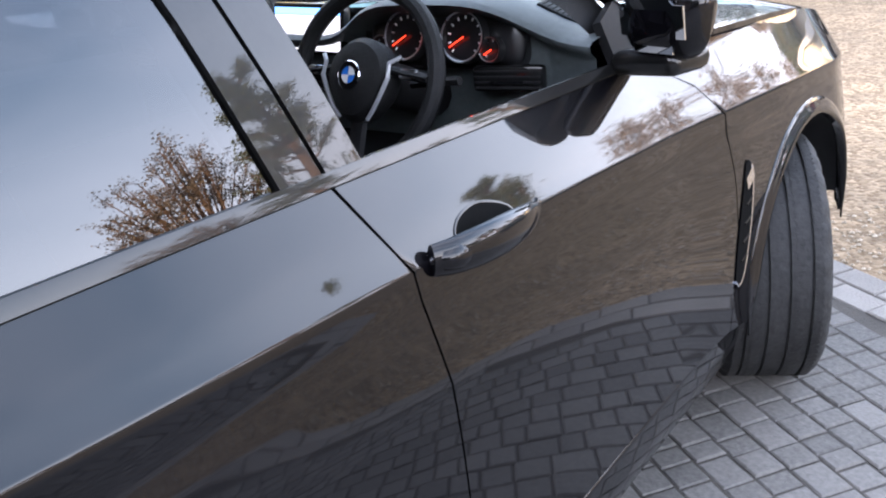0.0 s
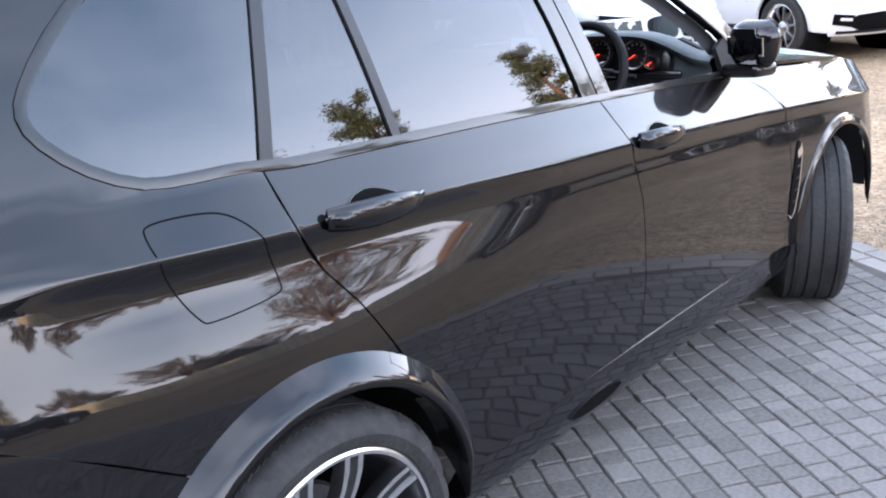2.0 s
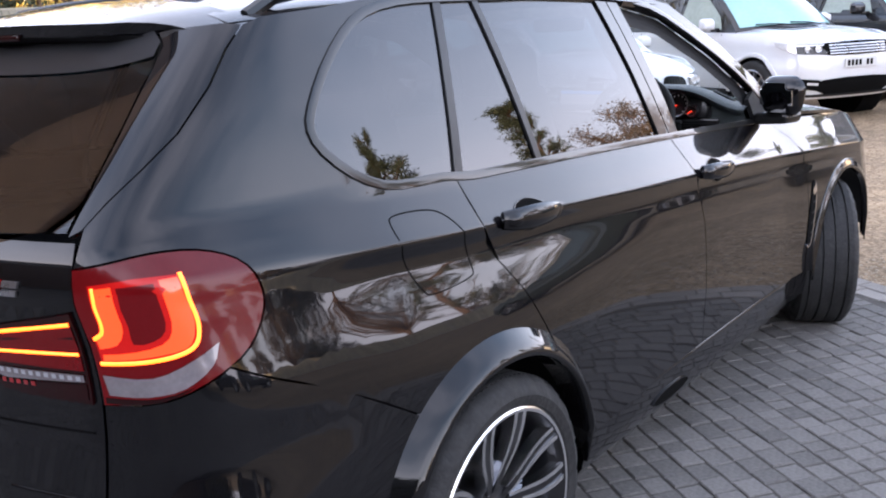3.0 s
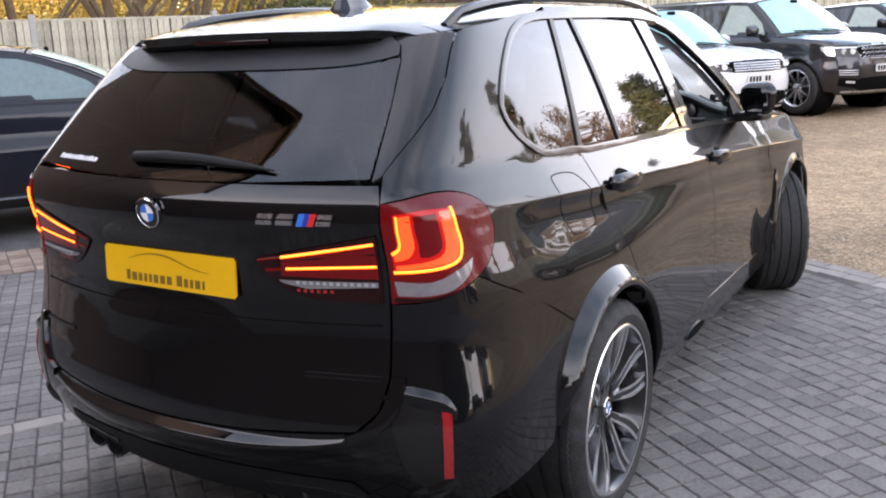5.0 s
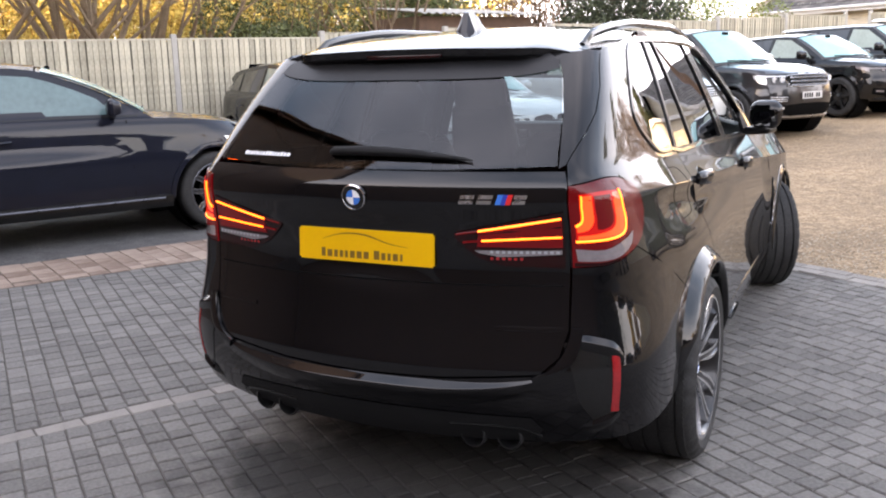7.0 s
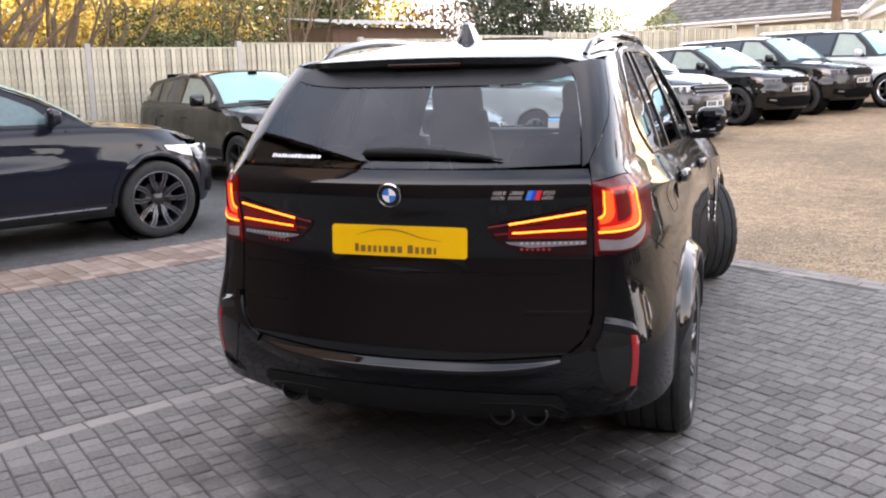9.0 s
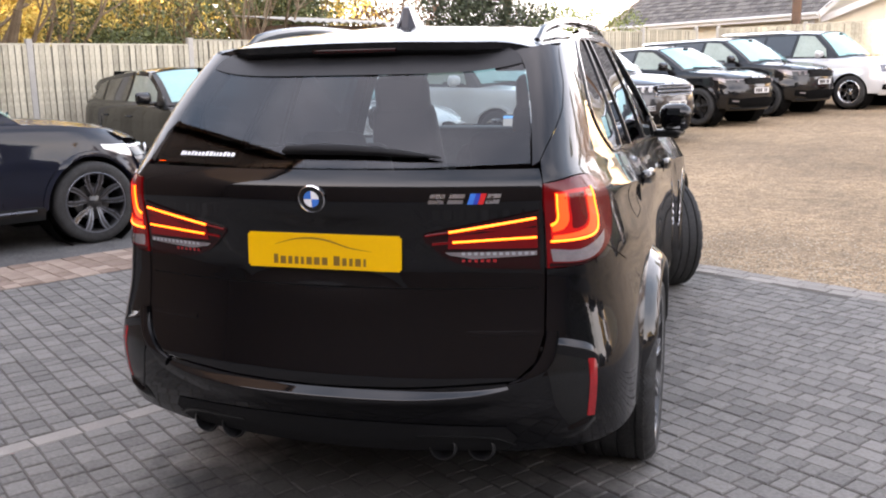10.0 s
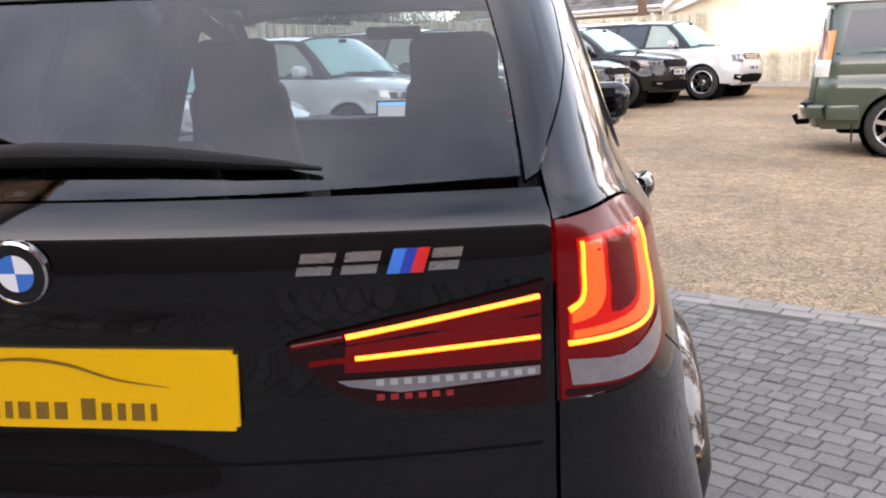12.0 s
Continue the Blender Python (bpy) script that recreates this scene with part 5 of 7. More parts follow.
bonnet_half = spline([(0.0, 2.56), (0.35, 2.545), (0.60, 2.50), (0.80, 2.34, 0), (0.862, 2.6), (0.874, 3.0), (0.862, 3.3), (0.815, 3.53), (0.70, 3.69), (0.50, 3.77), (0.25, 3.80), (0.0, 3.81)], 3, False)
skin("bonnet", bonnet_half + [(-x, y) for x, y in bonnet_half[::-1][1:-1]], bonnet_at, PAINT, car, 0.06, 0.015)


def screen_at(x, t):
    """Windscreen, from its foot (t = 0) to the roof (t = 1)."""
    foot, head = (2.62 - 0.33 * (x / 0.75) ** 2, 1.13), (1.885 - 0.16 * (x / 0.6) ** 2, 1.672 - 0.03 * (x / 0.6) ** 2)
    q = x * (1 - 0.2 * t)
    return (q, foot[0] + (head[0] - foot[0]) * t, foot[1] + (head[1] - foot[1]) * t + 0.03 * math.sin(math.pi * t))


skin("windscreen", [(-0.76, 0.0), (0.76, 0.0), (0.74, 0.5), (0.72, 0.99), (-0.72, 0.99), (-0.74, 0.5)], screen_at, CLEAR, car, 0.08, 0.0, flip=True)


def nose_at(x, z):
    return (x, 3.86 - 0.26 * x * x - 0.5 * max(0, z - 0.72) ** 2 - 0.35 * max(0, 0.45 - z), z)


front_bumper = skin("front_bumper", [(-0.80, 0.30), (0.80, 0.30), (0.84, 0.6), (0.74, 0.86), (0.3, 0.90), (-0.3, 0.90), (-0.74, 0.86), (-0.84, 0.6)], nose_at, PAINT, car, 0.06, 0.02, flip=True)
for sg in (1, -1):
    skin("kidney_grille", spline([(sg * 0.04, 0.66), (sg * 0.30, 0.67), (sg * 0.32, 0.78), (sg * 0.28, 0.86), (sg * 0.05, 0.86)], 4), nose_at, GLOSS_BLACK, front_bumper, 0.05, 0.01, flip=True, lift=0.01)
    skin("headlamp", [(sg * 0.40, 0.72), (sg * 0.78, 0.76), (sg * 0.74, 0.86), (sg * 0.42, 0.83)], nose_at, LENS_CLEAR, front_bumper, 0.05, 0.01, flip=True, lift=0.01)
    skin("front_intake", [(sg * 0.36, 0.38), (sg * 0.70, 0.40), (sg * 0.68, 0.56), (sg * 0.40, 0.56)], nose_at, GAP, front_bumper, 0.05, 0.0, flip=True, lift=0.004)
# cabin
bm = bmesh.new()
rows = []
for i in range(49):
    x = -0.79 + 1.58 * i / 48
    hump = 0.094 * math.exp(-(((x - 0.42) / 0.255) ** 4))
    q = hump / 0.094
    rows.append([bm.verts.new(p) for p in ((x, 2.54, 1.09), (x, 2.38, 1.160 + hump * 0.35), (x, 2.26, 1.186 + hump * 0.75), (x, 2.16, 1.190 + hump * 0.97), (x, 2.115 - 0.055 * q, 1.186 + hump), (x, 2.105 - 0.060 * q, 1.178 + hump), (x, 2.107 - 0.040 * q, 1.166 + hump), (x, 2.13, 1.150 + hump * 0.85), (x, 2.135, 1.06), (x, 2.14, 0.95), (x, 2.16, 0.6))])
for a, b in zip(rows, rows[1:]):
    for k in range(10):
        bm.faces.new((a[k], a[k + 1], b[k + 1], b[k]))
dash = part("dashboard", bm, DASH, car, "stitched grey-black dashboard", angle=60)
for dx, r in ((0.345, 0.054), (0.502, 0.054), (0.273, 0.026), (0.570, 0.026)):
    at = pose(dx, 2.088, 1.198 if r > 0.05 else 1.172, -14, 0, 0)
    bm = bmesh.new()
    lathe(bm, [(0, 0.004), (r * 0.92, 0.002), (r * 0.95, -0.012), (r * 1.04, -0.012), (r * 1.06, 0.01)], 32, "y")
    dial = part("dial", bm, DIAL, dash, "round black instrument dial", at=at)
    bm = bmesh.new()
    lathe(bm, [(r * 0.93, -0.0125), (r * 1.0, -0.0145)], 32, "y")
    part("dial_rim", bm, SATIN, dial)
    bm = bmesh.new()
    a = radians(212)
    tube(bm, [(0, -0.005, 0), (r * 0.8 * math.cos(a), -0.005, r * 0.8 * math.sin(a))], 0.0013, 6)
    part("needle", bm, NEEDLE, dial, "lit red needle")
    for k in range(11 if r > 0.05 else 5):
        b = radians(225 - (270 if r > 0.05 else 180) * k / (10 if r > 0.05 else 4))
        bm = bmesh.new()
        box(bm, r * 0.76 * math.cos(b), 0.0, r * 0.76 * math.sin(b), r * 0.13, 0.002, 0.0035, rot=Matrix.Rotation(-b, 4, "Y"))
        part("tick", bm, PRINT_WHITE, dial, smooth=False)
bm = bmesh.new()
box(bm, 0, 0, 0, 0.44, 0.05, 0.135, 0.045, seg=4)
part("binnacle", bm, DIAL, dash, "black instrument panel", at=pose(0.42, 2.135, 1.185, -14, 0, 0))
bm = bmesh.new()
box(bm, 0, 0, 0, 0.27, 0.025, 0.125, 0.008)
scr = part("display_screen", bm, GLOSS_BLACK, dash, at=pose(0.0, 2.14, 1.20, -10, 0, -6))
bm = bmesh.new()
box(bm, 0, -0.0135, -0.01, 0.245, 0.002, 0.085)
part("screen_face", bm, SCREEN, scr, "white lit display", smooth=False)
bm = bmesh.new()
box(bm, 0, -0.0135, 0.042, 0.245, 0.002, 0.016)
part("screen_bar", bm, SCREEN_BLUE, scr, smooth=False)
# air vents
for (vx, vy, vz, w, h, rot) in ((0.61, 2.10, 1.115, 0.16, 0.055, 12), (0.07, 2.10, 1.08, 0.2, 0.05, 0), (-0.6, 2.10, 1.115, 0.15, 0.055, -12)):
    bm = bmesh.new()
    box(bm, 0, 0, 0, w, 0.03, h, 0.01)
    ve = part("air_vent", bm, GLOSS_BLACK, dash, at=pose(vx, vy - 0.015, vz, 0, 0, rot))
    for k in range(4):
        bm = bmesh.new()
        box(bm, 0, -0.017, -h * 0.32 + h * 0.21 * k, w * 0.9, 0.006, 0.004)
        part("slat", bm, MATT_BLACK, ve, smooth=False)
    bm = bmesh.new()
    box(bm, 0, -0.018, -h * 0.1, w * 0.45, 0.006, 0.005)
    part("vent_trim", bm, CHROME, ve, smooth=False)
# speaker grille on top of the dash
bm = bmesh.new()
box(bm, 0, 0, 0, 0.105, 0.075, 0.010, 0.004)
sg_ = part("dash_grille", bm, MATT_BLACK, dash, at=pose(0.655, 2.245, 1.2215, -3, 27, 12))
for k in range(8):
    bm = bmesh.new()
    box(bm, -0.042 + 0.012 * k, 0, 0.0045, 0.004, 0.062, 0.002)
    part("grille_rib", bm, GAP, sg_, smooth=False)
# steering wheel
bm = bmesh.new()
lathe(bm, [(0.185 + 0.018 * math.cos(k * math.tau / 10), 0.018 * math.sin(k * math.tau / 10)) for k in range(10)], 44, "y", closed=True)
SW = pose(0.374, 1.895, 1.147, -22, 0, 0)
swh = part("steering_wheel", bm, LEATHER, car, "black leather steering wheel with silver spokes", at=SW)
bm = bmesh.new()
lathe(bm, [(0.0, -0.045), (0.045, -0.043), (0.070, -0.034), (0.082, -0.015), (0.080, 0.02), (0.06, 0.05)], 28, "y")
for v in bm.verts:
    if v.co.z < 0:
        v.co.x *= 1 - 2.2 * abs(v.co.z)
        v.co.z *= 1.15
hubp = part("wheel_boss", bm, LEATHER, swh)
roundel(hubp, 0.030, pose(0, -0.047, 0.0))
for pts in ([(0.06, 0, 0.02), (0.12, 0.0, 0.012), (0.175, 0, 0.005)], [(-0.06, 0, 0.02), (-0.12, 0, 0.012), (-0.175, 0, 0.005)], [(0.0, 0, -0.07), (0, 0.0, -0.175)]):
    bm = bmesh.new()
    tube(bm, pts, [0.022] * len(pts), 8, flat=0.5)
    part("wheel_spoke", bm, LEATHER, swh)
for sg in (1, -1):
    bm = bmesh.new()
    tube(bm, [(sg * 0.105, -0.016, 0.045), (sg * 0.085, -0.030, 0.03), (sg * 0.088, -0.032, 0.0), (sg * 0.074, -0.030, -0.03), (sg * 0.055, -0.026, -0.065), (sg * 0.038, -0.020, -0.085)], 0.005, 6)
    part("silver_trim", bm, SILVER_TRIM, swh, "silver spoke trim")
    bm = bmesh.new()
    box(bm, sg * 0.125, -0.012, 0.012, 0.045, 0.012, 0.02, 0.004)
    part("button_pad", bm, SATIN, swh)
    bm = bmesh.new()
    tube(bm, [(sg * 0.08, 0.06, 0.0), (sg * 0.17, 0.05, 0.01), (sg * 0.21, 0.045, 0.012)], 0.009, 6)
    part("stalk", bm, MATT_BLACK, swh)
bm = bmesh.new()
tube(bm, [(0, 0.0, 0), (0, 0.25, 0.0)], 0.05, 12)
part("steering_column", bm, MATT_BLACK, swh)


def car_seat(x, y, rear=False):
    bm = bmesh.new()
    box(bm, 0, 0, 0.53, 0.5 if not rear else 0.56, 0.5, 0.16, 0.05, seg=3)
    base = part("seat", bm, LEATHER, car, "black leather seat", at=pose(x, y, 0.1 if rear else 0.06))
    bm = bmesh.new()
    tall = 0.62 if rear else 0.80
    box(bm, 0, 0, tall / 2 - 0.01, 0.50 if not rear else 0.55, 0.14, tall, 0.06, seg=3)
    for v in bm.verts:
        if v.co.z > tall * 0.62:
            v.co.x *= 0.80 if rear else 0.66
    part("backrest", bm, LEATHER, base, at=pose(0, -0.24, 0.55, 14, 0, 0))
    bm = bmesh.new()
    box(bm, 0, 0, 0, 0.29, 0.11, 0.20, 0.05, seg=3)
    part("headrest", bm, LEATHER, base, at=pose(0, -0.44, 1.36 if not rear else 1.10, 10, 0, 0))
    for sx in (-0.06, 0.06):
        bm = bmesh.new()
        tube(bm, [(sx, -0.415, 1.05), (sx, -0.435, 1.30 if not rear else 1.08)], 0.007, 6)
        part("headrest_post", bm, SATIN, base)


for x in (0.37, -0.37):
    car_seat(x, 1.35)
    car_seat(x, 0.45, True)
bm = bmesh.new()
box(bm, 0, 0, 0, 0.24, 0.03, 0.055, 0.012)
part("inner_mirror", bm, MATT_BLACK, car, at=pose(0, 1.93, 1.56, 8, 0, 8))
bm = bmesh.new()
box(bm, 0, 1.0, 1.66, 1.1, 1.5, 0.02)
part("headlining", bm, DASH, car)
for sg in (1, -1):
    bm = bmesh.new()
    rows = []
    for i in range(12):
        y = 1.34 + 0.9 * i / 11
        zt = belt(y) - 0.004
        rows.append([bm.verts.new((sg * x, y, z)) for x, z in ((0.825, zt), (0.79, zt + 0.004), (0.76, zt - 0.03), (0.75, zt - 0.2), (0.74, 0.55))])
    for a, b in zip(rows, rows[1:]):
        for k in range(4):
            bm.faces.new((a[k], a[k + 1], b[k + 1], b[k]))
    part("door_card", bm, DASH, car)
bm = bmesh.new()
box(bm, 0, -0.36, 1.0, 1.2, 0.6, 0.02)
part("load_cover", bm, MATT_BLACK, car)


# ---- parked vehicles ----
def grid(name, f, us, vs, material, parent, label="", flip=False):
    """A smooth sheet through f(u, v) over two lists of steps."""
    verts = [Vector(f(u, v)) for v in vs for u in us]
    n = len(us)
    faces = [(j * n + i, j * n + i + 1, (j + 1) * n + i + 1, (j + 1) * n + i) for j in range(len(vs) - 1) for i in range(n - 1)]
    if flip:
        faces = [q[::-1] for q in faces]
    return put(name, mesh_of(name, verts, faces, True), material, parent, label)


def suv(name, label, group, at, paint, L=4.8, W=1.92, H=1.80, shoulder=1.14, lip=1.05, wheel_r=0.38, rim=0.27, style="ten", rim_mat=ALLOY, base=1.28, screen_run=0.72, tail_run=0.30, slope=0.0,
        overhang=0.86, wheelbase=2.88, face="mesh", face_mat=SLATS, lamp=LENS_CLEAR, front_pane=FROST_PALE, screen_mat=FROST, pillars=GLOSS_BLACK, square=3.0, rear_view=False, plate=True, step_roof=0.0, drop_tail=0.0):
    """A parked car. Local axes: y ahead, x to its right, origin on the ground under its middle. base: from the nose to the screen's foot; screen_run: the screen's length in plan."""
    ob = thing(name, label, "car", group, at)
    hw, yf, yr = W / 2, L / 2, -L / 2
    axf = yf - overhang
    axr = axf - wheelbase
    a_base = yf - base
    roof_front, roof_back = a_base - screen_run, yr + tail_run
    soft = face == "twin"
    sh = smooth_curve([(yr, shoulder + 0.01), (axr, shoulder + 0.015), (a_base - 0.5, shoulder), (a_base, shoulder - 0.01), ((a_base + yf) / 2, (shoulder + lip) / 2 + (0.03 if soft else 0.012)), (yf - 0.32, lip + (0.035 if soft else 0.012)), (yf, lip - (0.05 if soft else 0.02))])
    form = smooth_curve([(-0.95, 0.915), (-0.75, 0.965), (-0.55, 0.99), (-0.42, 0.997), (-0.37, 1.0), (-0.345, 0.995), (-0.31, 0.980), (-0.22, 0.976), (-0.10, 0.965), (-0.04, 0.952), (0.0, 0.928), (0.02, 0.912), (0.05, 0.897), (0.72, 0.66)])
    nose_y = smooth_curve([(0.2, yf - 0.20), (0.32, yf - 0.08), (0.5, yf - 0.012), (0.66, yf), (0.82, yf - 0.02), (0.95, yf - 0.055), (1.08, yf - 0.12), (1.3, yf - 0.30)] if not soft else [(0.2, yf - 0.16), (0.32, yf - 0.06), (0.48, yf), (0.62, yf - 0.01), (0.76, yf - 0.05), (0.88, yf - 0.12), (1.0, yf - 0.30), (1.2, yf - 0.6)])
    tail_y = smooth_curve([(0.2, yr + 0.16), (0.4, yr + 0.03), (0.6, yr), (0.8, yr + 0.02), (shoulder - 0.1, yr + 0.05), (shoulder + 0.05, yr + 0.10), (H - 0.2, yr + tail_run * (0.75 if not drop_tail else 1.6)), (H, yr + tail_run)])
    run, back_run = (0.95 if not soft else 1.15), 0.6

    def half(y, z):
        h = z - sh(y)
        x = hw * form(h)
        k = step01(-0.25, -0.42, h)
        for ax in (axf, axr):
            x += 0.022 * k * math.exp(-(((y - ax) / 0.50) ** 4))
        return x

    def plan(y, z):
        x = half(y, z)
        n, r = nose_y(z), tail_y(z)
        if y > yf - run:
            t = min(0.995, max(0.0, (y - (yf - run)) / (n - (yf - run))))
            x *= (1 - t**square) ** (1 / square)
        if y < yr + back_run:
            t = min(0.99, max(0.0, (yr + back_run - y) / (yr + back_run - r)))
            x *= (1 - t**3.6) ** (1 / 3.6)
        return x

    def nose(x, z):
        w = half(yf - run, z)
        t = min(0.99, abs(x) / w)
        return (x, (yf - run) + (nose_y(z) - (yf - run)) * (1 - t**square) ** (1 / square), z)

    def tail(x, z):
        w = half(yr + back_run, z)
        t = min(0.99, abs(x) / w)
        return (x, (yr + back_run) - (yr + back_run - tail_y(z)) * (1 - t**3.6) ** (1 / 3.6), z)

    joint = 0.83 * hw
    r_arch = wheel_r + 0.062

    def y_joint(z):
        return nose(joint, z)[1]

    def y_back(z):
        return tail(joint, z)[1]

    zs = [0.34 + (lip + 0.0 - 0.34) * i / 6 for i in range(7)]
    roof_z = H * 0.962
    for sg in (1, -1):
        def ss(y, z, sg=sg):
            return (sg * plan(y, z), y, z)
        fl = sg < 0
        yj = y_joint(lip)
        top = [(y, sh(y)) for y in np.linspace(y_back(shoulder) + 0.01, a_base, 9)] + [(y, sh(y)) for y in np.linspace(a_base + 0.15, y_joint(sh(yf - 0.3)), 8)]
        front_edge = [(y_joint(z), z) for z in zs[::-1][1:]]
        back_edge = [(y_back(z), z) for z in np.linspace(0.34, shoulder - 0.05, 6)]
        loop = back_edge + top + front_edge + arch_arc(axf, r_arch, -4, 184, 18, wheel_r) + arch_arc(axr, r_arch, -4, 184, 18, wheel_r)
        side = skin("body_side", loop, ss, paint, ob, 0.11, 0.03, flip=fl)
        # cabin side: pillars with panes let in
        n_top = 9
        roofline = []
        for i in range(n_top + 1):
            t = i / n_top
            y = roof_front + (roof_back - roof_front) * t
            roofline.append((y, roof_z - slope * t**1.5 - drop_tail * max(0.0, (t - 0.45) / 0.55) ** 1.7 - 0.03 * (1 - min(1, t * 5)) ** 2))
        screen_edge = [(a_base + 0.04 - (screen_run + 0.04) * t, sh(a_base) + (roofline[0][1] - sh(a_base)) * (t + (0.10 if soft else 0.04) * math.sin(math.pi * t))) for t in (0, 0.2, 0.4, 0.6, 0.8)]
        base_line = [(y, sh(y) + 0.002) for y in np.linspace(yr + 0.12, a_base, 8)]
        skin("cabin_side", base_line + screen_edge + roofline + [(yr + tail_run * 0.55 + 0.02, shoulder + 0.3 * (H - shoulder))], ss, pillars, ob, 0.14, 0.03, flip=fl)

        def rl(y):
            for (ya, za), (yb, zb) in zip(roofline, roofline[1:]):
                if yb <= y <= ya:
                    return za + (zb - za) * (y - ya) / (yb - ya)
            return roofline[0][1] if y > roof_front else roofline[-1][1]

        d1, d2 = roof_front - 0.50, roof_front - 1.36
        lowp = 0.045
        f_edge = [(y - 0.10, z - 0.035) for y, z in screen_edge[1:]]
        panes = [([(a_base - 0.26, sh(a_base) + lowp)] if not soft else [(a_base - 0.30, sh(a_base) + lowp)]) + f_edge[1 if not soft else 1 :] + [(roof_front - 0.06, rl(roof_front) - 0.055), (d1 + 0.05, rl(d1) - 0.055), (d1 - 0.02, sh(d1) + lowp)],
                 [(d1 - 0.10, sh(d1) + lowp), (d1 - 0.03, rl(d1) - 0.055), (d2 + 0.04, rl(d2) - 0.06), (d2, sh(d2) + lowp)],
                 [(d2 - 0.08, sh(d2) + lowp + 0.01), (d2 - 0.03, rl(d2) - 0.065), (max(roof_back + 0.12, yr + 0.5), rl(max(roof_back + 0.12, yr + 0.5)) - 0.085), (yr + 0.42, shoulder + 0.12 if not drop_tail else shoulder + 0.10)]]
        for i, p in enumerate(panes):
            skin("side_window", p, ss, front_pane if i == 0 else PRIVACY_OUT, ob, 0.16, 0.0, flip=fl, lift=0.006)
        ribbon("waist_trim", [(y, sh(y) + 0.02) for y in np.linspace(yr + 0.35, a_base - 0.1, 12)], ss, 0.022, 0.006, GLOSS_BLACK, ob, fl)
        ribbon("arch_trim", arch_arc(axf, r_arch + 0.012, 182, -2, 24, wheel_r), ss, 0.055, 0.016, paint, ob, fl)
        ribbon("arch_trim", arch_arc(axr, r_arch + 0.012, 182, -2, 24, wheel_r), ss, 0.055, 0.016, paint, ob, fl)
        ribbon("sill", [(y, 0.335) for y in np.linspace(axr + r_arch + 0.02, axf - r_arch - 0.02, 9)], ss, 0.13, 0.030, MATT_BLACK if not soft else GLOSS_BLACK, ob, fl)
        if soft:
            ribbon("sill_strip", [(y, 0.375) for y in np.linspace(axr + r_arch + 0.05, axf - r_arch - 0.10, 9)], ss, 0.022, 0.048, ALLOY_GREY, ob, fl, "satin grey sill strip")
        for d in ((a_base - 0.22), d1 - 0.05, d2 - 0.02):
            ribbon("door_cut", [(d + 0.02, 0.42), (d + 0.02, 0.7), (d, sh(d) - 0.02)], ss, 0.010, 0.0012, GAP, side, fl)
        for d in (d1 + 0.10, d2 + 0.12):
            zc = sh(d) - 0.17
            bm = bmesh.new()
            tube(bm, [(sg * plan(d - 0.11, zc), d - 0.11, zc), (sg * (plan(d, zc) + 0.032), d - 0.05, zc), (sg * (plan(d, zc) + 0.032), d + 0.05, zc), (sg * plan(d + 0.11, zc), d + 0.11, zc)], 0.014, 6)
            part("door_handle", bm, paint, ob)
        bm = bmesh.new()
        box(bm, 0, 0, 0, 0.23, 0.13, 0.17, 0.05, seg=3)
        for v in bm.verts:
            if v.co.y > 0:
                v.co.x *= 0.85
                v.co.z *= 0.8
        mxm = half(a_base - 0.36, shoulder - 0.02)
        m = part("door_mirror", bm, paint, ob, at=pose(sg * (mxm + 0.13), a_base - 0.36, shoulder + 0.105, 0, 0, sg * -8))
        bm = bmesh.new()
        box(bm, sg * -0.12, 0.0, -0.07, 0.14, 0.06, 0.05, 0.015)
        part("mirror_arm", bm, GLOSS_BLACK, m)
        for ax in (axf, axr):
            make_wheel(ob, pose(sg * (hw - 0.125), ax, wheel_r, 0, 0, 0 if sg > 0 else 180), wheel_r, 0.25, style, rim, rim_mat, ALLOY_DARK, 36, False)
            bm = bmesh.new()
            lathe(bm, [(r_arch + 0.004, 0), (r_arch + 0.004, -0.35), (0.1, -0.36)], 24)
            bmesh.ops.scale(bm, vec=(sg, 1, 1), verts=bm.verts)
            part("arch_liner", bm, GAP, ob, at=pose(sg * (hw - 0.05), ax, wheel_r))
        # lamps wrap from the nose round the corner
        if not rear_view:
            z0, z1 = {"twin": (lip - 0.17, lip - 0.035), "mesh": (lip - 0.215, lip - 0.055), "slim": (lip - 0.155, lip - 0.055), "wedge": (lip - 0.19, lip - 0.055), "square": (lip - 0.26, lip - 0.06)}[face]
            back = {"twin": 0.34, "mesh": 0.20, "slim": 0.24, "wedge": 0.28, "square": 0.05}[face]
            inner_x = {"twin": 0.40, "mesh": 0.53, "slim": 0.46, "wedge": 0.50, "square": 0.50}[face]
            rise_lamp = {"twin": 0.025, "mesh": 0.0, "slim": 0.03, "wedge": 0.03, "square": 0.0}[face]
            yj0 = y_joint((z0 + z1) / 2)
            skin("headlamp", [(yj0 + 0.005, z0 + 0.02), (yj0 + 0.005, z1), (yj0 - back, z1 + rise_lamp), (yj0 - back * 0.9, z1 - 0.045 + rise_lamp), (yj0 - back * 0.4, z0 + 0.03 + rise_lamp)], ss, lamp, ob, 0.05, 0.0, flip=fl, lift=0.008)
            hl = skin("headlamp", [(sg * inner_x, z0 + (0.05 if face == "slim" else 0.0)), (sg * joint, z0 + 0.02), (sg * joint, z1), (sg * inner_x, z1 - (0.02 if soft else 0.0))], nose, GLOSS_BLACK if face != "square" else ALLOY_GREY, ob, 0.06, 0.0, flip=True, lift=0.008)
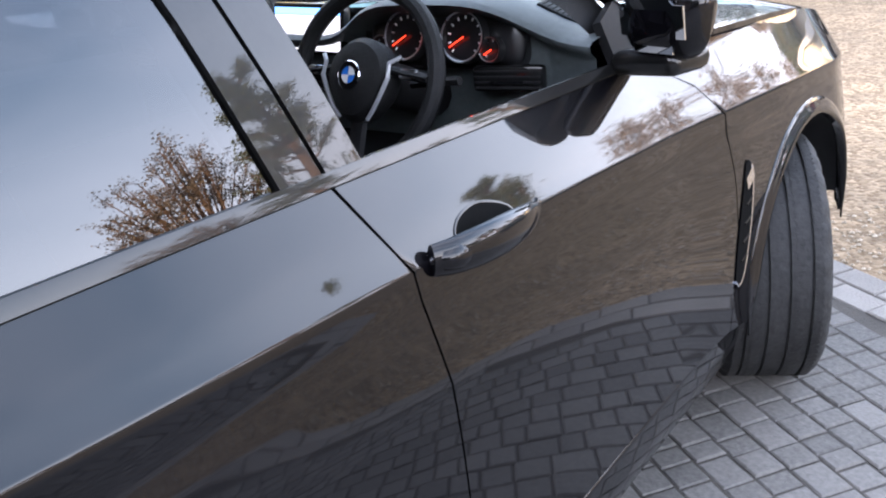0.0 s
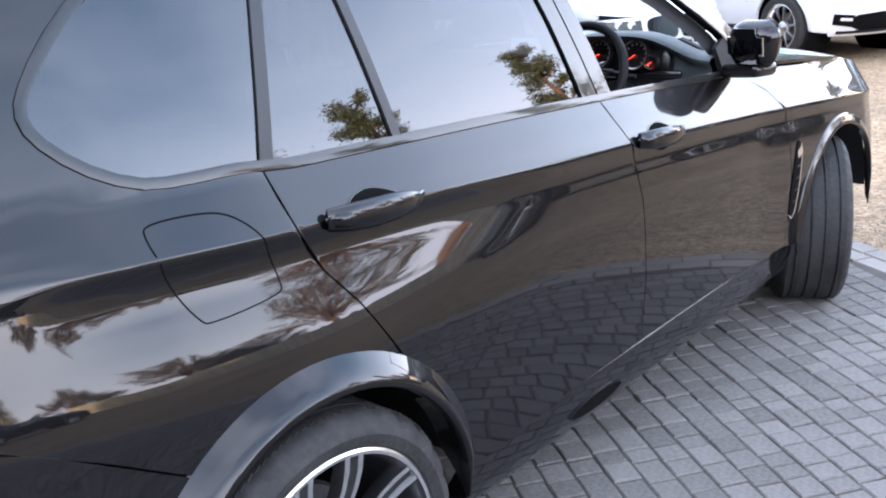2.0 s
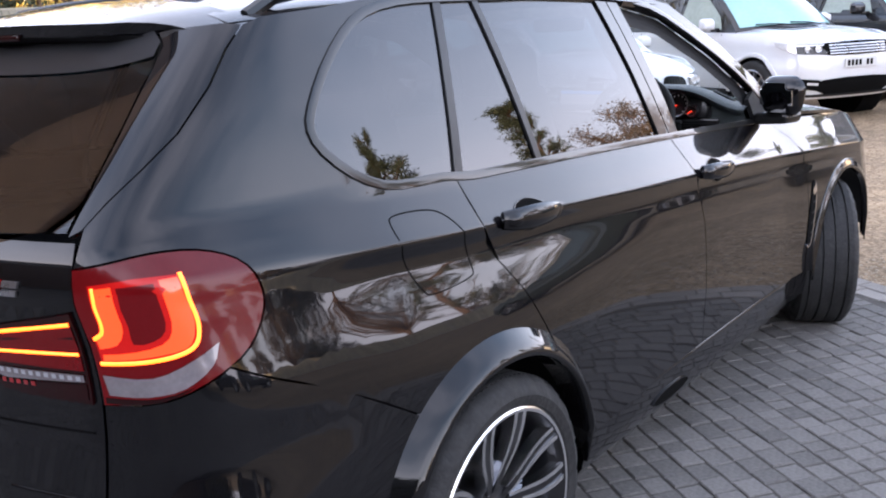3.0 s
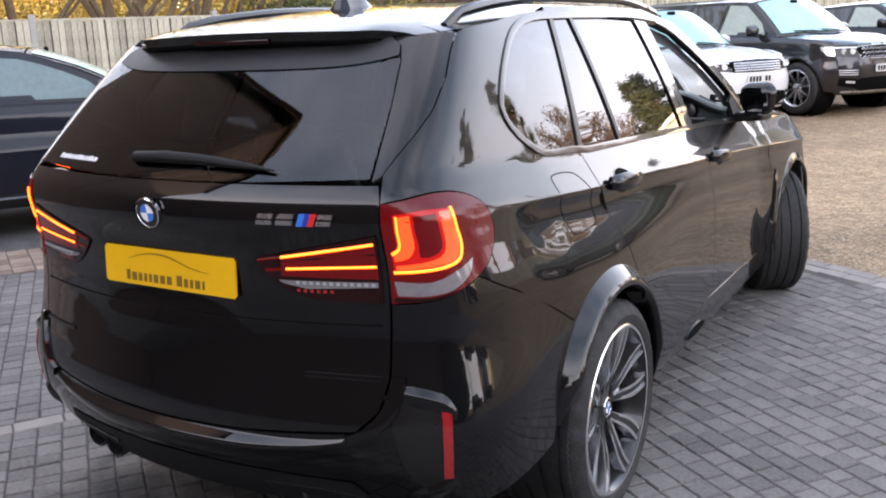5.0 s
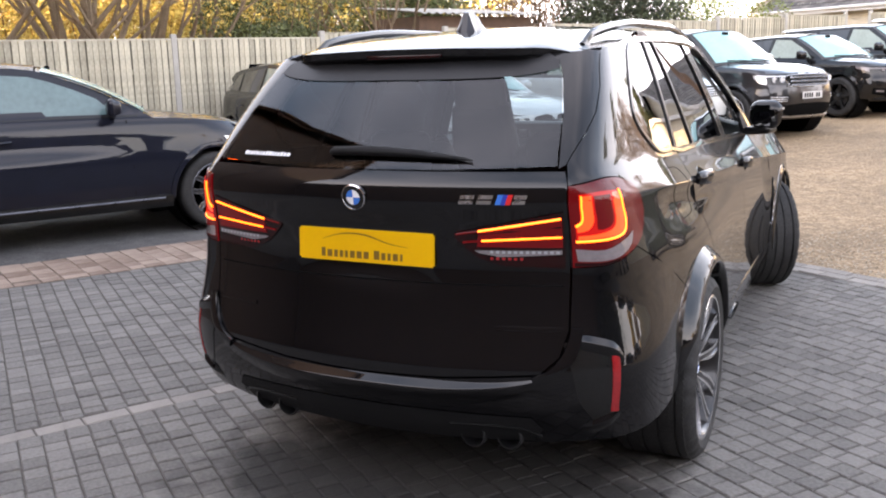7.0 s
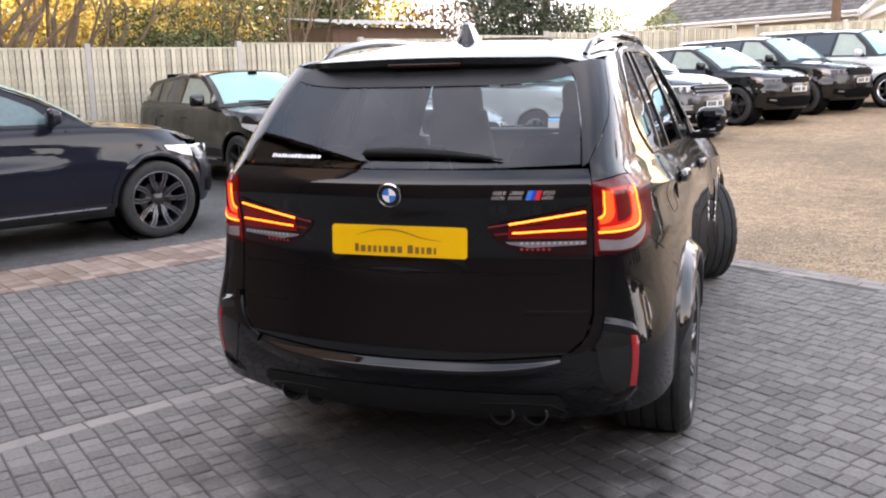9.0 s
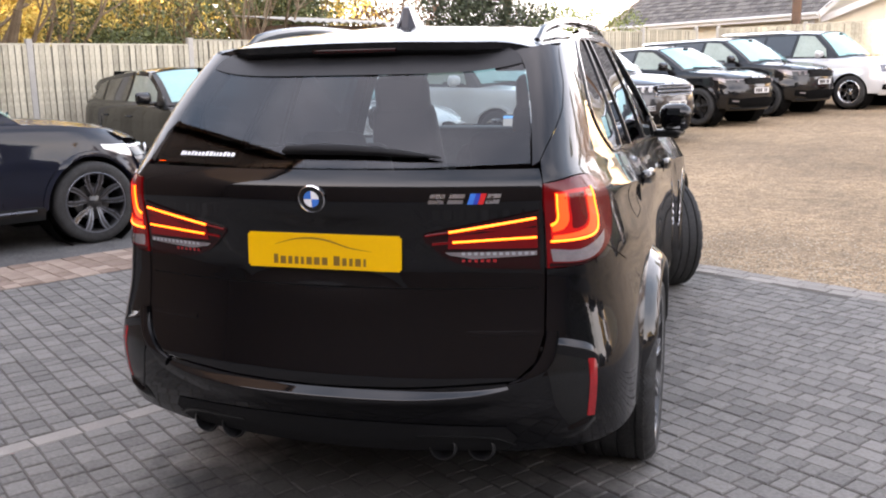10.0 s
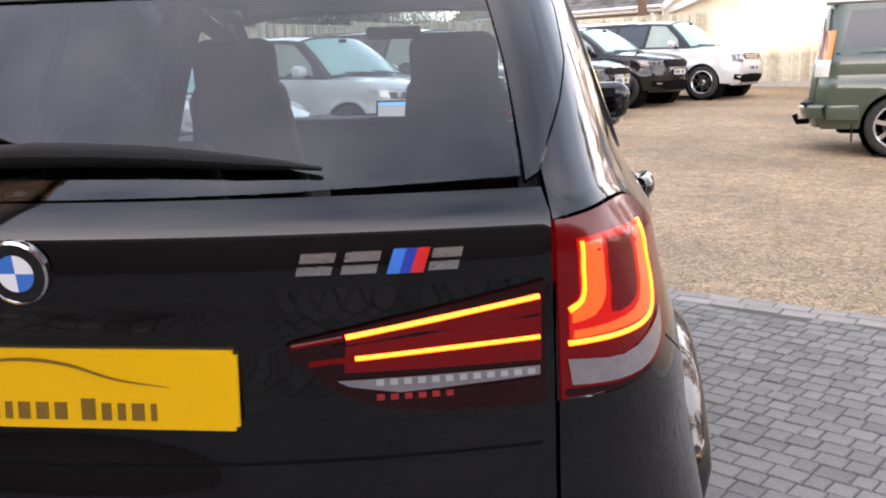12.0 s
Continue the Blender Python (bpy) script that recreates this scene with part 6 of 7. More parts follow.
            for cx, r in ((inner_x + 0.10, 0.042), (inner_x + 0.21, 0.042)) if face != "slim" else ((inner_x + 0.16, 0.03),):
                zc = (z0 + z1) / 2 + 0.01
                bm = bmesh.new()
                lathe(bm, [(0.0, -0.006), (r * 0.7, -0.003), (r, -0.012), (r * 1.12, -0.002)], 18, "y")
                part("lamp_lens", bm, lamp, hl, "bright round lamp lens", at=pose(sg * cx, nose(cx, zc)[1] + 0.014, zc, 0, 0, 180 - sg * 12))
            skin("lamp_strip", [(sg * (inner_x + 0.02), z1 - 0.026), (sg * joint, z1 - 0.024), (sg * joint, z1 - 0.008), (sg * (inner_x + 0.02), z1 - 0.010)], nose, lamp, hl, 0.08, 0.0, flip=True, lift=0.012)

    # bonnet, roof and screen
    crown = 0.035
    yjf = y_joint(lip - 0.03)

    def bonnet_top(q, p):
        x1 = q * joint
        y_end = nose(x1, lip - 0.02)[1] - 0.012
        y = (a_base - 0.06) + (y_end - a_base + 0.06) * p
        yy = min(y, yjf)
        x = q * plan(yy, sh(yy)) * (1 - p**6) + x1 * p**6
        ridge = 0.018 * math.exp(-(((abs(q) - 0.62) / 0.10) ** 2)) * (1 - p**3)
        return (x, y, sh(y) + 0.004 + crown * (1 - abs(q) ** 2.4) + ridge - 0.045 * p**14 - 0.012 * abs(q) ** 12)

    qs = [-1 + i / 12 for i in range(25)]
    grid("bonnet", bonnet_top, qs, [i / 16 for i in range(17)], paint, ob)

    def roof_top(q, p):
        y0 = roof_front + 0.10 - 0.10 * q * q
        y = y0 + (roof_back - 0.05 - y0) * p
        w = plan(max(min(y, roof_front), yr + 0.62), roof_z - 0.02) + 0.004
        t = max(0.0, min(1.0, (roof_front - y) / (roof_front - roof_back)))
        z = H - slope * t**1.5 - drop_tail * max(0.0, (t - 0.45) / 0.55) ** 1.7 - 0.035 * (1 - min(1.0, t * 4)) ** 2 + (step_roof * step01(0.30, 0.36, t) if step_roof else 0.0)
        return (q * w, y, z - (H - roof_z) * abs(q) ** 3.0)

    grid("roof", roof_top, qs, [i / 14 for i in range(15)], paint, ob, flip=True)

    def screen(q, t):
        w0, w1 = plan(a_base - 0.05, sh(a_base) + 0.03), plan(roof_front, roof_z - 0.04)
        y0, z0 = a_base + 0.20 - 0.20 * q * q, sh(a_base) + crown * 0.8 * (1 - q * q) + 0.012
        y1, z1 = roof_front + 0.11 - 0.10 * q * q, H - 0.035 - (H - roof_z) * abs(q) ** 3 - 0.012
        return (q * (w0 + (w1 - w0) * t), y0 + (y1 - y0) * t, z0 + (z1 - z0) * t + (0.055 if soft else 0.03) * math.sin(math.pi * t))

    ts = [i / 10 for i in range(11)]
    grid("screen_frame", screen, qs, ts, GLOSS_BLACK if pillars is GLOSS_BLACK else pillars, ob)
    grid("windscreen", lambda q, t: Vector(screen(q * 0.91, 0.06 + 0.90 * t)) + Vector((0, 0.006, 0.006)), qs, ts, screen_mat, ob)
    bm = bmesh.new()
    box(bm, 0, 0, 0, 0.16, 0.03, 0.07, 0.015)
    part("sensor_pod", bm, GAP, ob, at=Matrix.Translation(Vector(screen(0, 0.86)) + Vector((0, 0.012, 0.008))))
    for dx in (-0.55, 0.05):
        bm = bmesh.new()
        tube(bm, [Vector(screen(dx, 0.03)) + Vector((0, 0.03, 0.012)), Vector(screen(dx + 0.3, 0.07)) + Vector((0, 0.025, 0.012)), Vector(screen(dx + 0.62, 0.09)) + Vector((0, 0.02, 0.01))], 0.008, 5)
        part("screen_wiper", bm, MATT_BLACK, ob)

    # nose
    nt = [(x, lip + crown * (1 - (x / joint) ** 2) - 0.045) for x in np.linspace(-joint, joint, 15)]
    front = skin("front_bumper", [(joint * 0.96, 0.30), (joint, 0.36)] + [(joint, z) for z in (0.6, 0.8)] + nt[::-1] + [(-joint, 0.8), (-joint, 0.6), (-joint, 0.36), (-joint * 0.96, 0.30)], nose, paint, ob, 0.10, 0.05, flip=True)

    def on_nose(nm, loop, m, lift=0.008, lab="", depth=0.0):
        return skin(nm, loop, nose, m, front, 0.10, depth, flip=True, lift=lift, label=lab)

    if soft:
        for sg in (1, -1):
            g = on_nose("twin_grille", spline([(sg * 0.04, lip - 0.24), (sg * 0.30, lip - 0.23), (sg * 0.35, lip - 0.13), (sg * 0.30, lip - 0.045), (sg * 0.05, lip - 0.04)], 4), GAP, 0.012, "black twin grille")
            for k in range(6):
                ribbon("slat", [(sg * (0.08 + 0.04 * k), lip - 0.22), (sg * (0.08 + 0.04 * k), lip - 0.06)], nose, 0.010, 0.022, GLOSS_BLACK, g, True)
            on_nose("lower_vent", [(sg * 0.50, 0.36), (sg * 0.74, 0.40), (sg * 0.76, 0.54), (sg * 0.52, 0.50)], GAP)
        on_nose("lower_intake", [(-0.44, 0.36), (0.44, 0.36), (0.50, 0.52), (-0.50, 0.52)], GAP)
        pz = 0.53
    else:
        gz0, gz1 = {"mesh": (lip - 0.245, lip - 0.065), "slim": (lip - 0.17, lip - 0.05), "wedge": (lip - 0.21, lip - 0.05), "square": (lip - 0.21, lip - 0.07)}[face]
        gx = {"mesh": 0.50, "slim": 0.45, "wedge": 0.48, "square": 0.40}[face]
        g = on_nose("grille", spline([(-gx + 0.03, gz0 + 0.01), (gx - 0.03, gz0 + 0.01), (gx, gz0 + 0.05), (gx + 0.015, gz1), (-gx - 0.015, gz1), (-gx, gz0 + 0.05)], 2), GAP, 0.010, "dark grille with slats")
        rows = 3 if face != "wedge" else 4
        for k in range(rows):
            z = gz0 + 0.03 + (gz1 - gz0 - 0.06) * k / (rows - 1)
            if face == "mesh":
                pts = [(x, z + (0.016 if i % 2 else -0.016)) for i, x in enumerate(np.linspace(-gx * 0.95, gx * 0.95, 27))]
                ribbon("slat", pts, nose, 0.020, 0.02, face_mat, g, True)
            else:
                ribbon("slat", [(x, z) for x in np.linspace(-gx * 0.95, gx * 0.95, 11)], nose, 0.020, 0.02, face_mat, g, True)
        if face == "mesh":
            ribbon("grille_frame", spline([(-gx + 0.02, gz0 + 0.008), (gx - 0.02, gz0 + 0.008), (gx + 0.01, gz0 + 0.05), (gx + 0.02, gz1), (-gx - 0.02, gz1), (-gx - 0.01, gz0 + 0.05), (-gx + 0.02, gz0 + 0.008)], 3, False), nose, 0.016, 0.02, face_mat, g, True)
        for sg in (1, -1):
            on_nose("lower_vent", [(sg * 0.56, 0.40), (sg * (joint - 0.02), 0.44), (sg * (joint - 0.02), 0.56), (sg * 0.58, 0.54)], GAP)
            on_nose("fog_lamp", [(sg * 0.60, 0.475), (sg * 0.72, 0.485), (sg * 0.72, 0.515), (sg * 0.60, 0.505)], lamp, 0.014)
            if face == "mesh":
                for k in range(3):
                    ribbon("vent_bar", [(sg * 0.56, 0.60 + 0.032 * k), (sg * 0.66, 0.60 + 0.032 * k), (sg * (joint - 0.01), 0.605 + 0.032 * k)], nose, 0.014, 0.012, face_mat, front, True)
        on_nose("lower_intake", spline([(-0.48, 0.36), (0.48, 0.36), (0.54, 0.54), (-0.54, 0.54)], 3), GAP)
        ribbon("bumper_strip", [(x, 0.345) for x in np.linspace(-joint * 0.9, joint * 0.9, 13)], nose, 0.03, 0.018, SATIN if face in ("mesh", "square") else MATT_BLACK, front, True)
        for i in range(10):
            if i != 5:
                x = -0.25 + 0.052 * i
                skin("nose_letter_bar", [(x, lip - 0.042), (x + 0.030, lip - 0.042), (x + 0.030, lip - 0.024), (x, lip - 0.024)], nose, SATIN, front, 0.05, 0.0, flip=True, lift=0.010)
        pz = {"mesh": 0.685, "slim": 0.70, "wedge": 0.73, "square": 0.69}[face]
    if plate:
        pb = [(-0.22 + 0.062 * k, -0.22 + 0.062 * k + 0.042, -0.036, 0.036) for k in range(7) if k != 4]
        plate_board(front, PLATE_WHITE, pb, pose(0, nose(0, pz)[1] + 0.02, pz, 0, 0, 180), prints=GAP)
    # tail
    tp = [(joint * (0.98 if z < shoulder else 0.98 - 0.30 * (z - shoulder) / (H - shoulder)), z) for z in (0.36, 0.6, 0.9, shoulder, shoulder + 0.3, H * 0.94)]
    tl = skin("tail_panel", tp + [(-x, z) for x, z in tp[::-1]], tail, paint, ob, 0.14, 0.05)
    skin("rear_window", [(-joint * 0.80, shoulder + 0.06), (joint * 0.80, shoulder + 0.06), (joint * 0.66, H * 0.88), (-joint * 0.66, H * 0.88)], tail, PRIVACY_OUT, tl, 0.16, 0.0, lift=0.008)
    for sg in (1, -1):
        if rear_view:
            def ss(y, z, sg=sg):
                return (sg * plan(y, z), y, z)
            def edge(z):
                return tail(0.88 * half(yr + back_run, z), z)[1]

            for z0, z1, lm in ((shoulder - 0.05, shoulder + 0.32, LENS_AMBER), (shoulder - 0.26, shoulder - 0.05, LENS_PALE)):
                skin("side_lamp", [(edge(z0), z0), (edge(z0) + 0.10, z0), (edge(z1) + 0.10, z1), (edge(z1), z1)], ss, lm, ob, 0.08, 0.02, flip=sg < 0, lift=0.014, label="tall tail lamp, amber over clear")
                skin("tail_lamp", [(sg * q * half(yr + back_run, z), z) for q, z in ((0.76, z0), (0.88, z0), (0.88, z1), (0.78, z1))], tail, LENS_RED if lm is LENS_AMBER else LENS_PALE, tl, 0.08, 0.02, flip=sg < 0, lift=0.014)
            bm = bmesh.new()
            box(bm, sg * (hw - 0.19), axr - r_arch - 0.08, 0.33, 0.27, 0.02, 0.30, 0.004)
            part("mud_flap", bm, MATT_BLACK, ob)
        else:
            skin("tail_lamp", [(sg * joint * 0.78, shoulder - 0.36), (sg * joint, shoulder - 0.36), (sg * joint * 0.98, shoulder + 0.06), (sg * joint * 0.80, shoulder + 0.06)], tail, LENS_RED, tl, 0.12, 0.0, flip=sg < 0, lift=0.012)
    if rear_view:
        bm = bmesh.new()
        rows = []
        for i in range(21):
            x = -hw * 0.99 + 2 * hw * 0.99 * i / 20
            e = 0.30 * abs(i / 10 - 1) ** 6
            rows.append([bm.verts.new((x, yr + y + e, z)) for y, z in ((0.12, 0.66), (-0.05, 0.655), (-0.09, 0.62), (-0.08, 0.56), (-0.04, 0.48), (0.10, 0.46))])
        for a, b in zip(rows, rows[1:]):
            for k in range(5):
                bm.faces.new((a[k], a[k + 1], b[k + 1], b[k]))
        part("step_bumper", bm, paint, ob, "green step bumper")
        for sg in (1, -1):
            bm = bmesh.new()
            box(bm, sg * (hw - 0.005), (yr + 0.26 + axr - r_arch) / 2, 0.56, 0.03, axr - r_arch - yr - 0.27, 0.19, 0.012)
            part("bumper_end", bm, paint, ob, "green bumper end cap")
        bm = bmesh.new()
        box(bm, 0, yr + 0.02, 0.668, W * 0.80, 0.16, 0.03, 0.012)
        part("bumper_tread", bm, MATT_BLACK, ob)
        bm = bmesh.new()
        tube(bm, [(0.25, yr + 0.1, 0.42), (0.25, yr - 0.12, 0.40), (0.25, yr - 0.16, 0.50)], 0.04, 8)
        part("tow_ball", bm, GAP, ob)
    bm = bmesh.new()
    box(bm, 0, -0.1, 0.52, W * 0.66, L * 0.8, 0.5, 0.06)
    part("body_core", bm, GAP, ob)
    return ob


PRIVACY_OUT = mat("smoked_window", (0.01, 0.011, 0.012), 0.06, coat=0.8, vary=0.2, scale=2)
LENS_PALE = mat("pale_lamp_lens", (0.62, 0.60, 0.58), 0.15, coat=1.0, vary=0.10, scale=30)
LENS_BRIGHT = mat("bright_headlamp_lens", (0.70, 0.70, 0.70), 0.12, 0.3, coat=1.0, vary=0.2, scale=25)
ROW = "cars parked along the fence"
suv("parked_car", "dark blue-black coupe-roofed car with black wheels beside the red paving", ROW, parked(-6.60, -0.62, 90), PAINT_BLUE, 4.91, 1.99, 1.70, 1.15, 0.93, 0.385, 0.28, "double", ALLOY_GREY, base=1.52, screen_run=0.95, tail_run=0.9, overhang=0.90, wheelbase=2.93, face="twin", lamp=LENS_BRIGHT, front_pane=FROST_DIM, pillars=PAINT_BLUE, square=2.5, drop_tail=0.16)
suv("parked_car", "black estate car with misted windscreen near the fence", ROW, parked(-10.1, 4.4, 0), PAINT_BLACK2, 4.55, 1.88, 1.68, 1.12, 0.92, 0.37, 0.26, "five", ALLOY_DARK, base=1.45, screen_run=0.72, tail_run=0.62, slope=0.07, drop_tail=0.05, face="twin", lamp=LENS_BRIGHT, square=2.6)
suv("parked_car", "white saloon-fronted car with black twin grille", ROW, parked(-8.3, 5.75, 0), PAINT_WHITE, 4.7, 1.82, 1.55, 1.05, 0.85, 0.35, 0.25, "five", base=1.5, screen_run=0.85, tail_run=0.5, face="twin", lamp=LENS_BRIGHT, square=2.6, pillars=PAINT_WHITE)
suv("parked_car", "white off-roader with black-framed grille", ROW, parked(-8.45, 8.70, 1), PAINT_WHITE, 4.78, 1.93, 1.78, 1.14, 1.03, 0.39, 0.27, "ten", base=1.30, screen_run=0.70, overhang=0.86, wheelbase=2.745, face="wedge", face_mat=SATIN, lamp=LENS_BRIGHT, square=3.4)
suv("parked_car", "dark grey luxury off-roader with bright mesh grille", ROW, parked(-8.45, 11.36, -1), PAINT_GREY, 5.0, 1.98, 1.84, 1.18, 1.07, 0.395, 0.28, "ten", base=1.32, screen_run=0.74, overhang=0.845, wheelbase=2.92, face="mesh", lamp=LENS_BRIGHT, square=3.2)
suv("parked_car", "black compact off-roader with sloping roof", ROW, parked(-8.6, 15.3, -4), PAINT_BLACK2, 4.37, 1.90, 1.65, 1.10, 0.99, 0.38, 0.27, "five", ALLOY_DARK, base=1.32, screen_run=0.80, slope=0.09, overhang=0.87, wheelbase=2.68, face="slim", face_mat=MATT_BLACK, lamp=LENS_CLEAR, square=2.8)
suv("parked_car", "black sporting off-roader with black wheels", ROW, parked(-8.80, 18.1, -4), PAINT_BLACK2, 4.85, 1.98, 1.78, 1.15, 1.04, 0.39, 0.28, "five", ALLOY_DARK, base=1.34, screen_run=0.80, slope=0.05, overhang=0.86, wheelbase=2.92, face="wedge", face_mat=MATT_BLACK, lamp=LENS_CLEAR, square=2.9)
suv("parked_car", "silver-white boxy off-roader parked at the end of the row", ROW, parked(-7.95, 20.5, -4), PAINT_SILVER, 4.83, 1.95, 1.86, 1.17, 1.08, 0.38, 0.26, "seven", base=1.22, screen_run=0.62, overhang=0.84, wheelbase=2.885, face="square", face_mat=SATIN, lamp=LENS_BRIGHT, square=4.0, step_roof=0.03)
# cars on the open side of the yard
suv("parked_car", "dark green boxy off-roader with pale alloy wheels on the gravel", "", parked(0.42, 12.3, 12), PAINT_GREEN, 4.83, 1.95, 2.00, 1.27, 1.12, 0.385, 0.27, "seven", base=1.22, screen_run=0.62, tail_run=0.18, overhang=0.84, wheelbase=2.885, face="square", square=4.0, step_roof=0.03, plate=False, rear_view=True, pillars=PAINT_GREEN, front_pane=FROST_DIM)
suv("parked_car", "dark red hatchback by the far fence", "", parked(-2.2, 21.6, 0), PAINT_RED, 4.3, 1.78, 1.60, 1.02, 0.90, 0.34, 0.24, "five", base=1.25, screen_run=0.75, overhang=0.85, wheelbase=2.6, face="slim", face_mat=MATT_BLACK)
suv("parked_car", "dark grey off-roader on the gravel", "", parked(18.0, 7.0, 120), PAINT_GREY, 4.6, 1.85, 1.75, 1.12, 1.02, 0.37, 0.25, "five", face="wedge")
suv("parked_car", "black off-roader on the gravel", "", parked(16.0, 11.5, 110), PAINT_BLACK2, 4.6, 1.85, 1.75, 1.12, 1.02, 0.37, 0.25, "five", face="wedge")


# ---- fence, trees and buildings round the yard ----
FENCE_U, FENCE_V = -12.7, 24.2


def board_mesh():
    """One feather-edged board, thick at its near edge, standing on its foot."""
    w, h = 0.093, 1.92
    v = [(0, 0, 0), (0, w, 0), (0.006, w, 0), (0.022, 0, 0), (0, 0, h), (0, w, h), (0.006, w, h), (0.022, 0, h)]
    f = [(0, 1, 2, 3), (7, 6, 5, 4), (3, 2, 6, 7), (0, 3, 7, 4), (1, 0, 4, 5), (2, 1, 5, 6)]
    return v, f


def fence(name, start, turn, length, label, keep):
    """A run of close-boarded bays between concrete posts along local y; boards within keep (a stretch of the run) are pieces of their own."""
    p = yard(*start)
    ob = thing(name, label, "fence", "", pose(p.x, p.y, 0, 0, 0, YARD_TURN + turn), "structure")
    bay = 2.85
    bv, bf = board_mesh()
    me = mesh_of("board", bv, bf)
    me.materials.append(TIMBER)
    rest_v, rest_f = [], []
    random.seed(21)
    n = int(length / bay)
    pm = bmesh.new()
    box(pm, 0, 0, 1.05, 0.10, 0.10, 2.24, 0.01)
    post_me = bpy.data.meshes.new("post")
    pm.to_mesh(post_me)
    pm.free()
    post_me.materials.append(CONCRETE)
    for k in range(n + 1):
        y0 = k * bay
        def ground_at(y):
            q = Matrix.Rotation(radians(turn), 3, "Z") @ Vector((0, y, 0))
            return rise(start[1] + q.y, start[0] + q.x)
        put("post", post_me, None, ob, at=pose(0, y0, ground_at(y0)))
        if k == n:
            break
        gz = ground_at(y0 + bay / 2)
        # an added dark board behind each bay paints shade into the gaps
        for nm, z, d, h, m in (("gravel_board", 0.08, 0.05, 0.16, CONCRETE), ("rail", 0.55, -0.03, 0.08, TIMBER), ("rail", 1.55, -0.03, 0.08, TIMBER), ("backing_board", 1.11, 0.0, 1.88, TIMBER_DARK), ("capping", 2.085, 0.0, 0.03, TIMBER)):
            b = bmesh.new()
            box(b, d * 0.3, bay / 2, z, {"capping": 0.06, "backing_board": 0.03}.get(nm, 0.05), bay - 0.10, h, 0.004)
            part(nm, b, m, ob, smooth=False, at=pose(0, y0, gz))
        y = 0.05
        while y < bay - 0.12:
            m = pose(random.uniform(-0.004, 0.004) + 0.03, y0 + y, gz + 0.155 + random.uniform(-0.006, 0.004), random.uniform(-0.5, 0.5), 0, random.uniform(-1, 1))
            if keep[0] < y0 + y < keep[1]:
                put("board", me, None, ob, at=m)
            else:
                s = len(rest_v)
                rest_v += [m @ Vector(v) for v in bv]
                rest_f += [tuple(i + s for i in f) for f in bf]
            y += 0.102 + random.uniform(-0.003, 0.003)
    if rest_v:
        tagged(put("boards", mesh_of("boards", rest_v, rest_f), TIMBER, ob), kind="stuff")
    return ob


def branches(rng, base, direction, length, radius, depth, spread, out, tips, kids=3, droop=0.0, upward=0.25):
    """Grows a limb in bent segments, with forks; fills out with (path, radii) and tips with end points."""
    p, d = Vector(base), Vector(direction).normalized()
    path, rad = [p.copy()], [radius]
    seg = 4 if depth > 1 else 3
    for i in range(seg):
        d = (d + Vector((rng.uniform(-1, 1), rng.uniform(-1, 1), rng.uniform(-1, 1))) * 0.16 + Vector((0, 0, upward * 0.25 - droop))).normalized()
        p = p + d * length / seg
        path.append(p.copy())
        rad.append(radius * (1 - 0.5 * (i + 1) / seg))
    out.append((path, rad, depth))
    if depth == 0:
        tips.append((p, d))
        return
    for k in range(kids):
        t = rng.uniform(0.45, 1.0) if k else 1.0
        i = min(seg, max(1, int(t * seg)))
        side = Vector((rng.uniform(-1, 1), rng.uniform(-1, 1), rng.uniform(-0.3, 0.8)))
        nd = (d + side * spread).normalized()
        branches(rng, path[i], nd, length * rng.uniform(0.62, 0.82), rad[i] * 0.68, depth - 1, spread, out, tips, kids, droop, upward)


def leaf_cloud(verts, faces, rng, centre, spread, count, size):
    for _ in range(count):
        c = centre + Vector((rng.gauss(0, spread), rng.gauss(0, spread), rng.gauss(0, spread * 0.8)))
        a = Vector((rng.uniform(-1, 1), rng.uniform(-1, 1), rng.uniform(-1, 1))).normalized()
        b = a.cross(Vector((rng.uniform(-1, 1), rng.uniform(-1, 1), rng.uniform(-1, 1)))).normalized()
        s = size * rng.uniform(0.6, 1.3)
        k = len(verts)
        verts += [c - a * s, c + b * s * 0.45, c + a * s, c - b * s * 0.45]
        faces += [(k, k + 1, k + 2), (k, k + 2, k + 3)]


def tree(label, at, height, trunk_r, seed, leaf=None, per_tip=10, size=0.09, stems=1, depth=4, spread=0.75, kids=3, bark=None, cloud=0.35, first=0.34, upward=0.25):
    """A tree: tapered trunk and limbs, fine twigs, and a crown of many small leaves where it has any."""
    rng = random.Random(seed)
    ob = thing("tree", label, "tree", "trees round the yard", at)
    out, tips = [], []
    for s in range(stems):
        a = s * math.tau / stems + rng.uniform(0, 1)
        lean = 0.0 if stems == 1 else 0.28
        branches(rng, (0.22 * math.cos(a) * (stems > 1), 0.22 * math.sin(a) * (stems > 1), -0.1), (lean * math.cos(a), lean * math.sin(a), 1), height * first, trunk_r, depth, spread, out, tips, kids, 0.0, upward)
    for nm, test, m, sides in (("trunk", lambda d: d >= depth - 1, bark or BARK, 9), ("branchwork", lambda d: 0 < d < depth - 1, bark or BARK, 5), ("twig_mass", lambda d: d == 0, TWIG, 3)):
        bm = bmesh.new()
        for path, rad, d in out:
            if test(d):
                tube(bm, path, [max(r, 0.006) for r in rad], sides, cap=False)
        if bm.verts:
            tagged(part(nm, bm, m, ob), kind="" if nm == "trunk" else "stuff")
        else:
            bm.free()
    if leaf is not None:
        verts, faces = [], []
        for p, d in tips:
            leaf_cloud(verts, faces, rng, p, cloud, per_tip, size)
        put("crown", mesh_of("crown", verts, faces), leaf, ob, "small leaves in loose clumps")
    return ob


